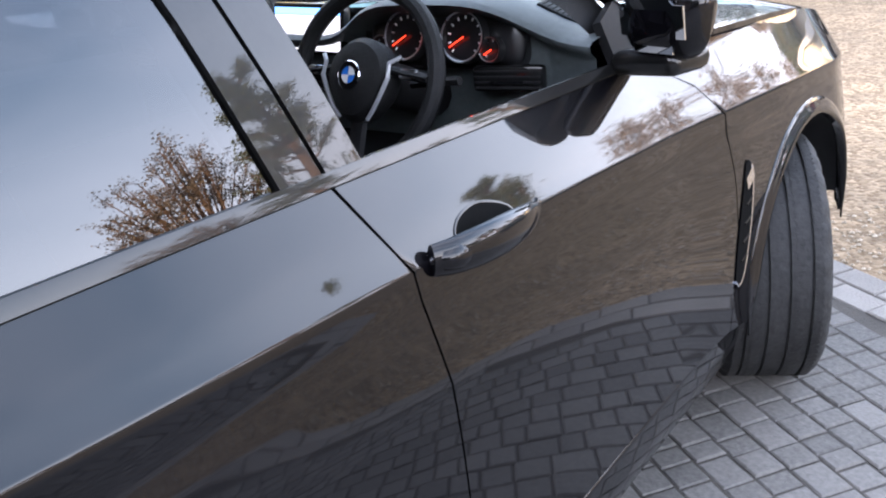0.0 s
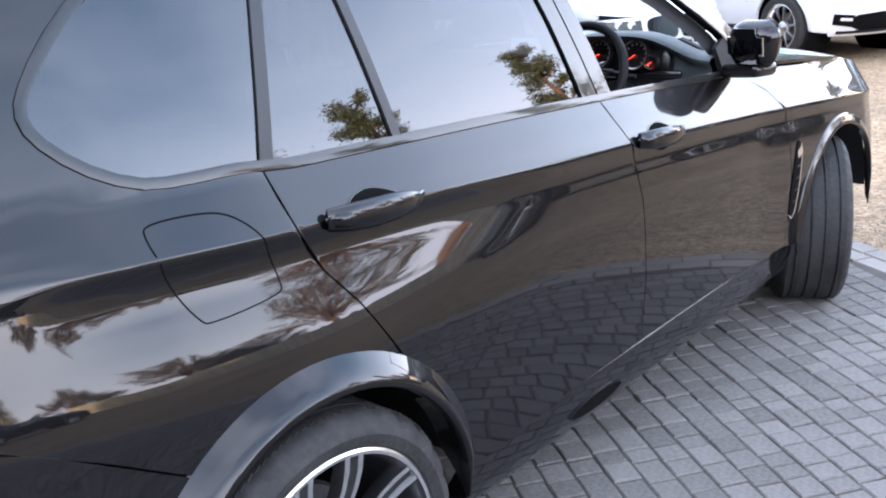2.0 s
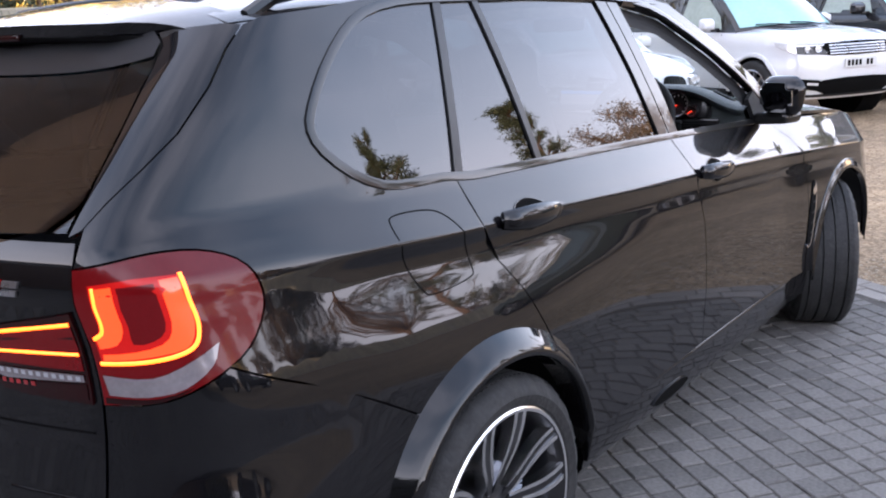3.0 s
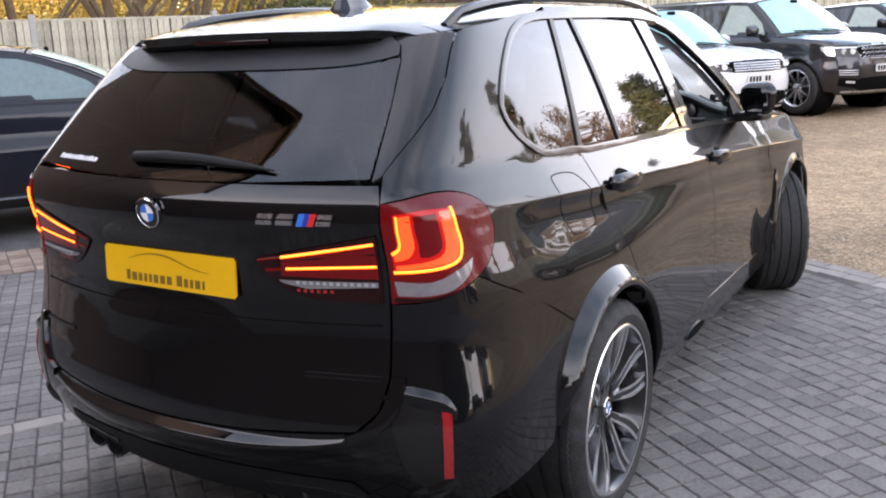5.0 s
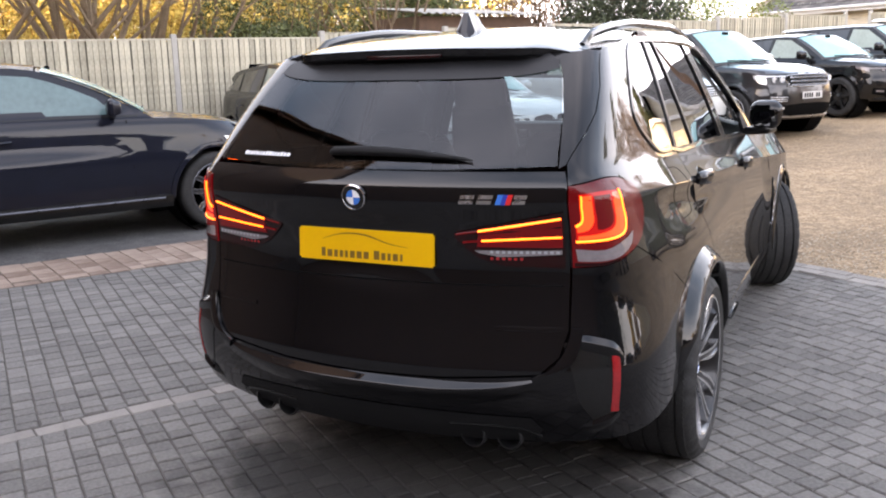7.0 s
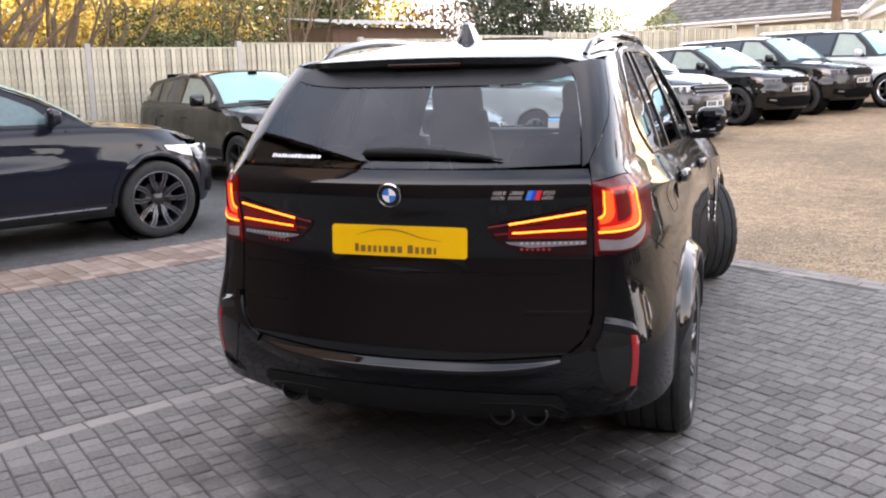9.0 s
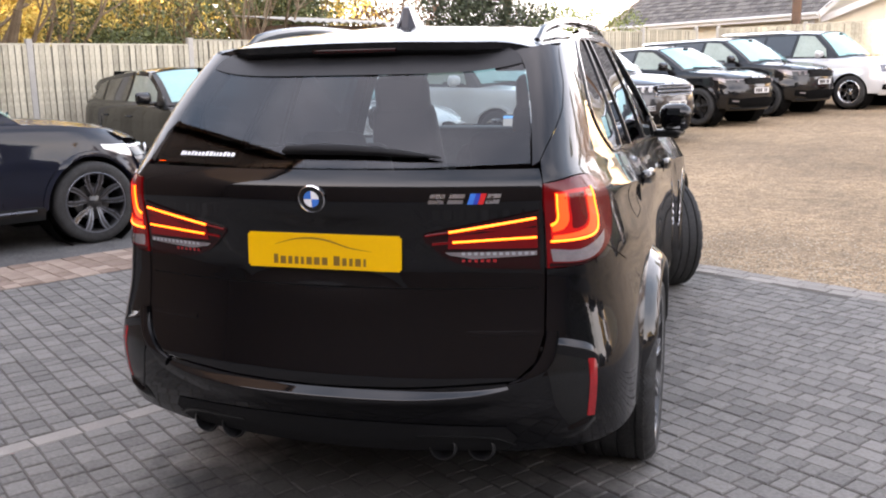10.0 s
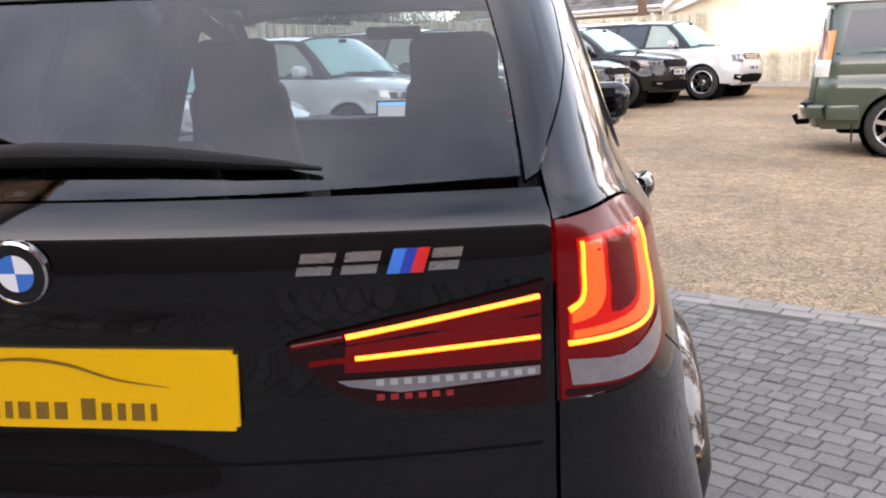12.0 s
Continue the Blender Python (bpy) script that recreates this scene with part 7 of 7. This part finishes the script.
def bush(name, label, at, rx, ry, rz, material, count, size, seed, twiggy=False):
    """A shrub or hedge: many small leaves over an uneven mass, on a thicket of stems."""
    rng = random.Random(seed)
    ob = thing(name, label, "hedge" if "hedge" in name else "shrub", "", at)
    verts, faces = [], []
    lumps = [(rng.uniform(-rx, rx) * 0.75, rng.uniform(-ry, ry) * 0.75, rng.uniform(0.3, 0.85) * rz, rng.uniform(0.25, 0.5) * min(rz, max(rx, ry))) for _ in range(int(12 + rx * 6))]
    for x, y, z, r in lumps:
        for _ in range(count // len(lumps)):
            d = Vector((rng.gauss(0, 1), rng.gauss(0, 1), rng.gauss(0, 1))).normalized() * r * rng.uniform(0.75, 1.12)
            c = Vector((x, y, max(0.05, z + d.z))) + Vector((d.x, d.y, 0))
            leaf_cloud(verts, faces, rng, c, 0.03, 1, size)
    bm = bmesh.new()
    for _ in range(50 if twiggy else 16):
        x, y = rng.uniform(-rx, rx) * 0.7, rng.uniform(-ry, ry) * 0.7
        tube(bm, [(x, y, -0.05), (x + rng.uniform(-0.2, 0.2), y + rng.uniform(-0.2, 0.2), rz * 0.5), (x + rng.uniform(-0.5, 0.5), y + rng.uniform(-0.4, 0.4), rz * rng.uniform(0.8, 1.15))], [0.03, 0.02, 0.006], 5, cap=False)
    tagged(part("stem_thicket", bm, TWIG, ob), kind="stuff")
    tagged(put("leaf_mass", mesh_of("leaf_mass", verts, faces), material, ob), kind="stuff")
    return ob


def spot(u, v, z=0.0, turn=0.0):
    p = yard(u, v, z)
    return pose(p.x, p.y, p.z, 0, 0, turn)


fence("fence_side", (FENCE_U, -17.0), 0, 41.2, "weathered close-boarded timber fence with concrete posts", (15.6, 40.5))
fence("fence_end", (FENCE_U, FENCE_V), -90, 40.0, "weathered close-boarded timber fence across the yard's end", (100, 101))

# trees beyond the side fence
for i, (u, v, h, r, st, leafm, seed) in enumerate((
    (-15.4, 0.75, 9.0, 0.14, 2, LEAF_GOLD, 5), (-15.6, 1.95, 9.5, 0.16, 1, LEAF_GOLD, 8), (-15.3, 2.9, 9, 0.15, 2, LEAF_GOLD, 3), (-15.8, 3.8, 8.5, 0.10, 2, LEAF_GOLD, 12), (-17.0, -5.5, 11, 0.18, 2, LEAF_GOLD, 11),
    (-15.0, 8.6, 8, 0.07, 3, None, 14), (-21, 9.5, 12, 0.2, 1, LEAF_GREEN, 17), (-18.5, 20.0, 12, 0.2, 1, None, 23),
)):
    tree("garden tree with yellowing leaves behind the fence" if leafm is LEAF_GOLD else "garden tree behind the fence", spot(u, v), h, r, seed, leafm, 14 if leafm else 0, 0.055, st)
bush("shrub", "dark evergreen laurel behind the fence", spot(-15.0, 6.0, 0, YARD_TURN), 1.2, 1.5, 3.0, LEAF_GREEN, 22000, 0.045, 31)
bush("shrub", "golden backlit shrub behind the fence", spot(-19.0, 2.5, 0, YARD_TURN), 1.4, 4.0, 4.0, LEAF_GOLD, 40000, 0.05, 32)
bush("shrub", "golden thicket behind the fence", spot(-21.5, 5.0, 0, YARD_TURN), 1.8, 7.0, 5.5, LEAF_GOLD, 45000, 0.065, 33)
bush("shrub", "brown leafless thicket behind the fence", spot(-15.5, 12.9, 0, YARD_TURN), 1.2, 1.1, 3.4, TWIG, 1500, 0.06, 34, True)
bush("shrub", "dark conifer mass behind the fence", spot(-16.6, 16.8, 0, YARD_TURN), 2.0, 2.6, 4.8, LEAF_DARK, 30000, 0.055, 35)
bush("shrub", "dark conifer mass behind the fence", spot(-18.0, 11.0, 0, YARD_TURN), 1.6, 2.4, 5.0, LEAF_GREEN, 26000, 0.055, 36)
bush("shrub", "hazy line of autumn trees far behind the fence", spot(-29.0, 8.0, 0, YARD_TURN), 2.0, 17.0, 7.5, LEAF_GOLD, 40000, 0.15, 41)
bush("hedge", "clipped lime-green hedge by the bungalow", spot(-17.0, 22.2, 0, YARD_TURN), 1.2, 2.6, 3.0, LEAF_LIME, 12000, 0.05, 37)
bush("shrub", "dark conifer at the fence", spot(-15.2, -1.6, 0, YARD_TURN), 1.3, 1.6, 4.6, LEAF_DARK, 12000, 0.07, 38)
bush("shrub", "dark evergreen at the yard's far corner", spot(-17.0, -8.5, 0, YARD_TURN), 2.4, 3.5, 4.6, LEAF_DARK, 9000, 0.10, 39)

def crown_tree(label, at, height, radius, clear, trunk_r, seed, leaf, kind="round", leaves=26, size=0.07):
    """A tree whose limbs fan out to an uneven dome ("round") or a ragged narrow spire ("spire"), each limb ending in twigs with small leaves."""
    rng = random.Random(seed)
    ob = thing("tree", label, "tree", "trees round the yard", at)
    trunk, limbs, twigs = bmesh.new(), bmesh.new(), bmesh.new()
    verts, faces = [], []
    fork = clear if kind == "round" else height * 0.96
    bend = Vector((rng.uniform(-0.3, 0.3), rng.uniform(-0.3, 0.3), 0))
    tube(trunk, [(0, 0, -0.1), bend * 0.5 + Vector((0, 0, fork * 0.5)), bend + Vector((0, 0, fork))], [trunk_r, trunk_r * 0.8, trunk_r * (0.6 if kind == "round" else 0.15)], 9, cap=False)
    count = 70 if kind == "round" else 85
    for i in range(count):
        if kind == "round":
            el = math.asin(rng.uniform(-0.12, 1.0))
            az = rng.uniform(0, math.tau)
            k = radius * rng.uniform(0.72, 1.08) * (1 + 0.12 * math.sin(3 * az + seed))
            up = height - clear
            tip = Vector((k * math.cos(el) * math.cos(az), k * math.cos(el) * math.sin(az), clear + up * (0.14 + 0.84 * math.sin(el)) * rng.uniform(0.88, 1.0)))
            start = bend + Vector((0, 0, fork * rng.uniform(0.72, 1.0)))
            mid = start.lerp(tip, 0.5) + Vector((rng.uniform(-0.3, 0.3), rng.uniform(-0.3, 0.3), rng.uniform(0.0, 0.5)))
        else:
            t = rng.uniform(0.0, 1.0) ** 0.8
            z = clear + (height - clear) * t
            az = rng.uniform(0, math.tau)
            k = radius * (1.0 - 0.78 * t) * rng.uniform(0.55, 1.15)
            start = bend * (z / height) + Vector((0, 0, z - 0.25 * k))
            tip = start + Vector((k * math.cos(az), k * math.sin(az), 0.35 * k + rng.uniform(0, 0.4)))
            mid = start.lerp(tip, 0.5) - Vector((0, 0, 0.08 * k))
        tube(limbs, [start, mid, tip], [trunk_r * 0.22, trunk_r * 0.13, 0.02], 5, cap=False)
        for _ in range(9):
            o = start.lerp(tip, rng.uniform(0.45, 1.0)) if kind == "spire" else mid.lerp(tip, rng.uniform(0.1, 1.0))
            d = ((tip - start).normalized() + Vector((rng.gauss(0, 0.6), rng.gauss(0, 0.6), rng.gauss(0.15, 0.5)))).normalized()
            e = o + d * rng.uniform(0.4, 1.0) * (0.9 if kind == "round" else 0.6)
            tube(twigs, [o, o.lerp(e, 0.5) + Vector((0, 0, 0.05)), e], [0.018, 0.012, 0.006], 3, cap=False)
            for q in (0.45, 0.75, 1.0):
                leaf_cloud(verts, faces, rng, o.lerp(e, q), 0.16 if kind == "round" else 0.13, leaves // 3, size)
    part("trunk", trunk, POLE, ob)
    tagged(part("branchwork", limbs, POLE, ob), kind="stuff")
    tagged(part("twig_mass", twigs, TWIG, ob), kind="stuff")
    put("crown", mesh_of("crown", verts, faces), leaf, ob, "small leaves in loose clumps")
    return ob


# trees across the open side, far off
for x, y, h, r, c, tr, leafm, seed, kind, lab in (
    (25.0, 19.6, 11.6, 4.2, 4.0, 0.34, LEAF_BROWN, 41, "round", "round brown-leaved tree across the yard"), (21.0, 21.5, 12.0, 2.9, 3.0, 0.28, LEAF_DARK, 43, "spire", "dark pine-like tree across the yard"),
    (17.7, 30.0, 11.6, 2.2, 2.5, 0.24, LEAF_DARK, 47, "spire", "dark pine-like tree across the yard"), (13.7, 30.5, 8.4, 3.6, 2.6, 0.26, LEAF_BROWN, 53, "round", "brown round-crowned tree across the yard"),
    (33.0, 13.0, 8.0, 3.0, 2.6, 0.26, LEAF_BROWN, 59, "round", "brown-leaved tree across the yard"), (36.0, 2.0, 6.0, 2.2, 2.0, 0.24, LEAF_GOLD, 61, "round", "yellowing tree across the yard"), (9.0, 32.0, 6.5, 1.6, 1.0, 0.18, LEAF_DARK, 67, "spire", "dark evergreen tree across the yard")):
    crown_tree(lab, pose(x, y, 0.5), h, r, c, tr, seed, leafm, kind)
for i, (az, far, h, r) in enumerate(((36.5, 42, 8.2, 3.4), (40, 46, 9.0, 3.6), (60, 44, 8.0, 3.4), (64, 40, 6.5, 2.6), (18.5, 44, 7.5, 3.0), (77, 48, 7.0, 3.0))):
    crown_tree("brown-leaved tree in the far tree line across the yard", pose(far * math.sin(radians(az)), far * math.cos(radians(az)), 0.3), h, r, 2.2, 0.22, 70 + i, LEAF_BROWN if i % 3 else LEAF_DARK, "round", 18, 0.085)
bush("hedge", "low rough hedge along the open side of the yard", spot(34, 14, 0, YARD_TURN), 1.5, 30.0, 1.9, LEAF_BROWN, 14000, 0.15, 73)


def tiled_roof(name, ob, x0, x1, y0, z0, y1, z1, material, course=0.28):
    """One roof slope of lapped courses, from the eaves (y0, z0) to the ridge (y1, z1)."""
    n = max(2, int(math.hypot(y1 - y0, z1 - z0) / course))
    verts, faces = [], []
    wide = 0.33
    cols = int((x1 - x0) / wide)
    nrm = Vector((0, -(z1 - z0), (y1 - y0))).normalized()
    if nrm.z < 0:
        nrm = -nrm
    for j in range(n):
        a, b = j / n, min(1, (j + 1.1) / n)
        for i in range(cols):
            xa, xb = x0 + i * wide + (wide / 2 if j % 2 else 0), x0 + (i + 1) * wide + (wide / 2 if j % 2 else 0) - 0.012
            pa, pb = Vector((0, y0 + (y1 - y0) * a, z0 + (z1 - z0) * a)), Vector((0, y0 + (y1 - y0) * b, z0 + (z1 - z0) * b))
            k = len(verts)
            verts += [Vector((xa, 0, 0)) + pa + nrm * 0.03, Vector((xb, 0, 0)) + pa + nrm * 0.03, Vector((xb, 0, 0)) + pb + nrm * 0.008, Vector((xa, 0, 0)) + pb + nrm * 0.008, Vector((xa, 0, 0)) + pa, Vector((xb, 0, 0)) + pa]
            faces += [(k, k + 1, k + 2, k + 3), (k + 4, k + 5, k + 1, k)]
    return tagged(put(name, mesh_of(name, verts, faces), material, ob), kind="stuff")


def house(label, at, w, d, eaves, ridge, wall_mat, windows, over=0.4, trim=None):
    """A plain pitched-roof building: walls with thickness, window openings with frames and panes, gables, tiles, fascia. Front on local -y."""
    trim = trim or FASCIA
    ob = thing("house", label, "house", "", at)
    bm = bmesh.new()
    cuts = sorted(windows)
    x = -w / 2
    for wx, wz, ww, wh in cuts:
        box(bm, (x + wx - ww / 2) / 2, -d / 2 + 0.15, eaves / 2, wx - ww / 2 - x, 0.3, eaves)
        box(bm, wx, -d / 2 + 0.15, (wz - wh / 2) / 2, ww, 0.3, wz - wh / 2)
        box(bm, wx, -d / 2 + 0.15, (eaves + wz + wh / 2) / 2, ww, 0.3, eaves - wz - wh / 2)
        x = wx + ww / 2
    box(bm, (x + w / 2) / 2, -d / 2 + 0.15, eaves / 2, w / 2 - x, 0.3, eaves)
    box(bm, 0, d / 2 - 0.15, eaves / 2, w, 0.3, eaves)
    for sx in (-1, 1):
        box(bm, sx * (w / 2 - 0.15), 0, eaves / 2, 0.3, d - 0.6, eaves)
        a = [bm.verts.new((sx * (w / 2 - o), y, z)) for o in (0, 0.3) for y, z in ((-d / 2, eaves), (d / 2, eaves), (0, ridge - 0.1))]
        bm.faces.new(a[:3])
        bm.faces.new(a[3:])
        for i in range(3):
            j = (i + 1) % 3
            bm.faces.new((a[i], a[j], a[j + 3], a[i + 3]))
    part("wall", bm, wall_mat, ob, smooth=False)
    slope = (ridge - eaves) / (d / 2)
    tiled_roof("roof", ob, -w / 2 - 0.3, w / 2 + 0.3, -d / 2 - over, eaves - over * slope, 0, ridge, ROOF_TILE)
    tiled_roof("roof", ob, -w / 2 - 0.3, w / 2 + 0.3, d / 2 + over, eaves - over * slope, 0, ridge, ROOF_TILE)
    bm = bmesh.new()
    for y0, y1 in ((-d / 2 - over, 0), (d / 2 + over, 0)):
        q = [bm.verts.new((x, y, z)) for x, y, z in ((-w / 2 - 0.3, y0, eaves - over * slope - 0.03), (w / 2 + 0.3, y0, eaves - over * slope - 0.03), (w / 2 + 0.3, y1, ridge - 0.03), (-w / 2 - 0.3, y1, ridge - 0.03))]
        bm.faces.new(q)
    part("roof_deck", bm, GAP, ob, smooth=False)
    for sy in (-1, 1):
        bm = bmesh.new()
        box(bm, 0, sy * (d / 2 + over), eaves - over * slope - 0.10, w + 0.6, 0.03, 0.20)
        part("fascia", bm, trim, ob, smooth=False)
        bm = bmesh.new()
        tube(bm, [(-w / 2 - 0.3, sy * (d / 2 + over + 0.06), eaves - over * slope - 0.05), (w / 2 + 0.3, sy * (d / 2 + over + 0.06), eaves - over * slope - 0.05)], 0.055, 8)
        part("gutter", bm, trim, ob)
        for sx in (-1, 1):
            bm = bmesh.new()
            box(bm, 0, 0, 0, 0.04, math.hypot(d / 2 + over, ridge - eaves + over * slope), 0.2)
            a = math.atan2(ridge - eaves + over * slope, d / 2 + over)
            part("bargeboard", bm, trim, ob, smooth=False, at=Matrix.Translation((sx * (w / 2 + 0.32), sy * (d / 2 + over) / 2, (ridge + eaves - over * slope) / 2 - 0.08)) @ Matrix.Rotation(-sy * a, 4, "X"))
    for wx, wz, ww, wh in cuts:
        bm = bmesh.new()
        for dx, dz, sx_, sz_ in ((-ww / 2 + 0.04, 0, 0.08, wh), (ww / 2 - 0.04, 0, 0.08, wh), (0, wh / 2 - 0.04, ww - 0.16, 0.08), (0, -wh / 2 + 0.04, ww - 0.16, 0.08), (0, 0, 0.06, wh - 0.16)):
            box(bm, wx + dx, -d / 2 + 0.14, wz + dz, sx_, 0.08, sz_)
        win = part("window", bm, trim, ob, "white framed window", smooth=False)
        bm = bmesh.new()
        box(bm, wx, -d / 2 + 0.16, wz, ww - 0.1, 0.01, wh - 0.1)
        part("pane", bm, PRIVACY_OUT, win, smooth=False)
        bm = bmesh.new()
        box(bm, wx, -d / 2 - 0.03, wz - wh / 2 - 0.03, ww + 0.1, 0.14, 0.06)
        part("sill", bm, trim, win, smooth=False)
    return ob


house("low bungalow with dark tiled roof and white fascia beyond the fence", pose(3.4, 35.3, 0.654, 0, 0, -43.6), 10, 8, 2.75, 5.2, RENDER, [(-2.5, 1.6, 1.6, 1.1), (2, 1.6, 1.8, 1.1)])
house("cream rendered outbuilding with white bargeboards", pose(8.3, 32.6, 0.45, 0, 0, 77.7), 8, 6.6, 2.5, 3.8, RENDER, [(0.0, 1.4, 1.2, 1.0)])
# out of view; its length is set to shade the yard and darken the tail
house("unseen long brown brick house with a tiled roof, lengthened to darken the car's reflections", pose(-0.5, -14.5, 0, 0, 0, 180), 27, 8, 5.2, 8.2, BRICK, [], trim=POLE)
p = yard(-9.6, -9.7)
house("tall brown brick building with a tiled roof beside the paving", pose(p.x, p.y, 0, 0, 0, YARD_TURN + 180), 11.0, 9, 12.4, 14.2, BRICK, [], trim=POLE, over=0.3)
# out-of-view hedges and trees, added to block light and darken the car's reflections
bush("hedge", "unseen dark evergreen hedge beside the paving, added to darken reflections", pose(14.5, -8.0, 0, 0, 0, 20), 5.0, 1.3, 4.6, LEAF_DARK, 30000, 0.11, 89)
bush("hedge", "unseen tall dark evergreen hedge behind the paving, added to darken reflections", pose(19.5, -11.5, 0), 6.5, 1.4, 5.6, LEAF_DARK, 40000, 0.12, 88)
for u, v, seed in ((12, -11, 81), (16, -9, 83), (20, -13, 85), (24, -6, 87)):
    tree("unseen dark evergreen tree behind the paving, added to block the low sun", spot(u, v), 9.5, 0.25, seed, LEAF_DARK, 14, 0.13, 1, 4, 0.7, 3, None, 0.5, 0.3)
# corrugated shed beyond the fence
p = yard(-15.2, 10.6)
shed = thing("garden_shed", "low garden shed with a pale corrugated roof behind the fence", "shed", "", pose(p.x, p.y, p.z, 0, 0, YARD_TURN))
bm = bmesh.new()
box(bm, 0, 0, 1.2, 2.0, 3.2, 2.4)
part("wall", bm, POLE, shed, smooth=False)
bm = bmesh.new()
rows = []
for i in range(67):
    y = -1.75 + 3.5 * i / 66
    z = 2.45 + 0.02 * math.cos(i * math.pi / 2)
    rows.append([bm.verts.new((x, y, z + (0.25 if x < 0 else 0))) for x in (-1.3, 1.3)])
for a, b in zip(rows, rows[1:]):
    bm.faces.new((a[0], a[1], b[1], b[0]))
part("roof", bm, CONCRETE, shed)
# pole
p = yard(-10.5, 24.9)
pole = thing("utility_pole", "reddish-brown timber utility pole behind the fence", "pole", "", pose(p.x, p.y, p.z))
bm = bmesh.new()
tube(bm, [(0, 0, 0), (0.02, 0, 4), (0.03, 0.01, 8.5)], [0.15, 0.13, 0.10], 12)
part("shaft", bm, POLE, pole)
bm = bmesh.new()
box(bm, 0, 0, 8.0, 1.4, 0.09, 0.10, 0.01)
part("crossarm", bm, POLE, pole)


# ---- the paving's blocks ----
def block_mesh(name, w, d, h=0.05, ch=0.005):
    """A tumbled block: chamfered top, centred on its top face."""
    x, y = w / 2, d / 2
    v = [(-x, -y, -h), (x, -y, -h), (x, y, -h), (-x, y, -h), (-x, -y, -ch), (x, -y, -ch), (x, y, -ch), (-x, y, -ch), (-x + ch, -y + ch, 0), (x - ch, -y + ch, 0), (x - ch, y - ch, 0), (-x + ch, y - ch, 0)]
    f = [(8, 9, 10, 11)]
    for i in range(4):
        j = (i + 1) % 4
        f += [(i, j, j + 4, i + 4), (i + 4, j + 4, j + 8, i + 8)]
    return v, f


def lay(parent, name, material, slots, near, turn=0.0):
    """Lays blocks at (u, v, length, width); those for which near() holds are pieces of their own, the rest one joined part."""
    rng = random.Random(77)
    shared, rest_v, rest_f, made = {}, [], [], 0
    for u, v, w, d in slots:
        key = (round(w, 3), round(d, 3))
        geo = block_mesh(name, w - 0.006, d - 0.006)
        m = pose(u, v, rng.uniform(-0.003, 0.003), rng.uniform(-0.7, 0.7), rng.uniform(-0.7, 0.7), turn + rng.uniform(-0.9, 0.9))
        if near(u, v) and made < 300:
            if key not in shared:
                shared[key] = mesh_of(name, *geo)
                shared[key].materials.append(material)
            put(name, shared[key], None, parent, at=m)
            made += 1
        else:
            s = len(rest_v)
            rest_v += [m @ Vector(q) for q in geo[0]]
            rest_f += [tuple(i + s for i in f) for f in geo[1]]
    if rest_v:
        tagged(put(name + "s", mesh_of(name + "s", rest_v, rest_f), material, parent), kind="stuff")


rng = random.Random(5)
COURSE, SHEAR = 0.100, 0.12
slots, pale = [], []
v = GRAVEL_V + 1.2
while v > -10.0:
    u = -4.27 + rng.uniform(0, 0.08)
    while u < 11.0:
        w = rng.choice([0.075, 0.09, 0.10, 0.11, 0.125])
        vc = v - COURSE / 2 - SHEAR * u
        if u < -1.17 < u + w or -1.17 <= u < -1.06:
            if u < -1.17 - 0.03 and vc + COURSE / 2 < GRAVEL_V - 0.235:
                slots.append(((u - 1.17) / 2, vc, -1.17 - u, COURSE))
            u = -1.06
            continue
        if vc + COURSE / 2 < GRAVEL_V - 0.235:
            slots.append((u + w / 2, v - COURSE / 2 - SHEAR * (u + w / 2), w, COURSE))
        u += w
    v -= COURSE
v = GRAVEL_V - 0.24
while v > -9:
    pale.append((-1.115, v - 0.105, 0.11, 0.21))
    v -= 0.21
u = -4.27
while u < 11:
    w = rng.choice([0.2, 0.22, 0.16])
    pale.append((u + w / 2, GRAVEL_V - 0.06, w, 0.12))
    pale.append((u + w / 2 + 0.07, GRAVEL_V - 0.18, w, 0.12))
    u += w
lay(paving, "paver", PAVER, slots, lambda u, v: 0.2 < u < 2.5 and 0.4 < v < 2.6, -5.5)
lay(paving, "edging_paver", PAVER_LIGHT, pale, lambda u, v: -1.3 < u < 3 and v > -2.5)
red = []
v = GRAVEL_V + 3
while v > -9:
    u = -5.14
    h = rng.choice([0.13, 0.16, 0.20])
    red.append((-4.33, v - h / 2, 0.12, h))
    while u < -4.40:
        w = min(rng.choice([0.16, 0.2, 0.24]), -4.39 - u)
        if w > 0.05:
            red.append((u + w / 2, v - h / 2, w, h))
        u += w
    v -= h
lay(red_paving, "red_paver", PAVER_RED, red, lambda u, v: -1.5 < v < 4)

# loose stones where the gravel meets the edging
rng = random.Random(15)
sv, sf = [], []
for _ in range(9000):
    u = rng.uniform(-1.5, 6.5)
    v = GRAVEL_V + abs(rng.gauss(0, 1.1)) - 0.07
    r = rng.uniform(0.005, 0.013)
    c = Vector((u, v, rise(v, u) - 0.012 + r * 0.3))
    k = len(sv)
    sv += [c + Vector(q) * r * rng.uniform(0.8, 1.2) for q in ((1, 0, 0), (0, 1, 0), (-1, 0, 0), (0, -1, 0), (0, 0, 0.75))]
    sf += [(k, k + 1, k + 4), (k + 1, k + 2, k + 4), (k + 2, k + 3, k + 4), (k + 3, k, k + 4)]
tagged(put("gravel_stones", mesh_of("gravel_stones", sv, sf), STONE, at=YARD), "loose tan gravel stones along the paving's edge", "gravel", kind="stuff")
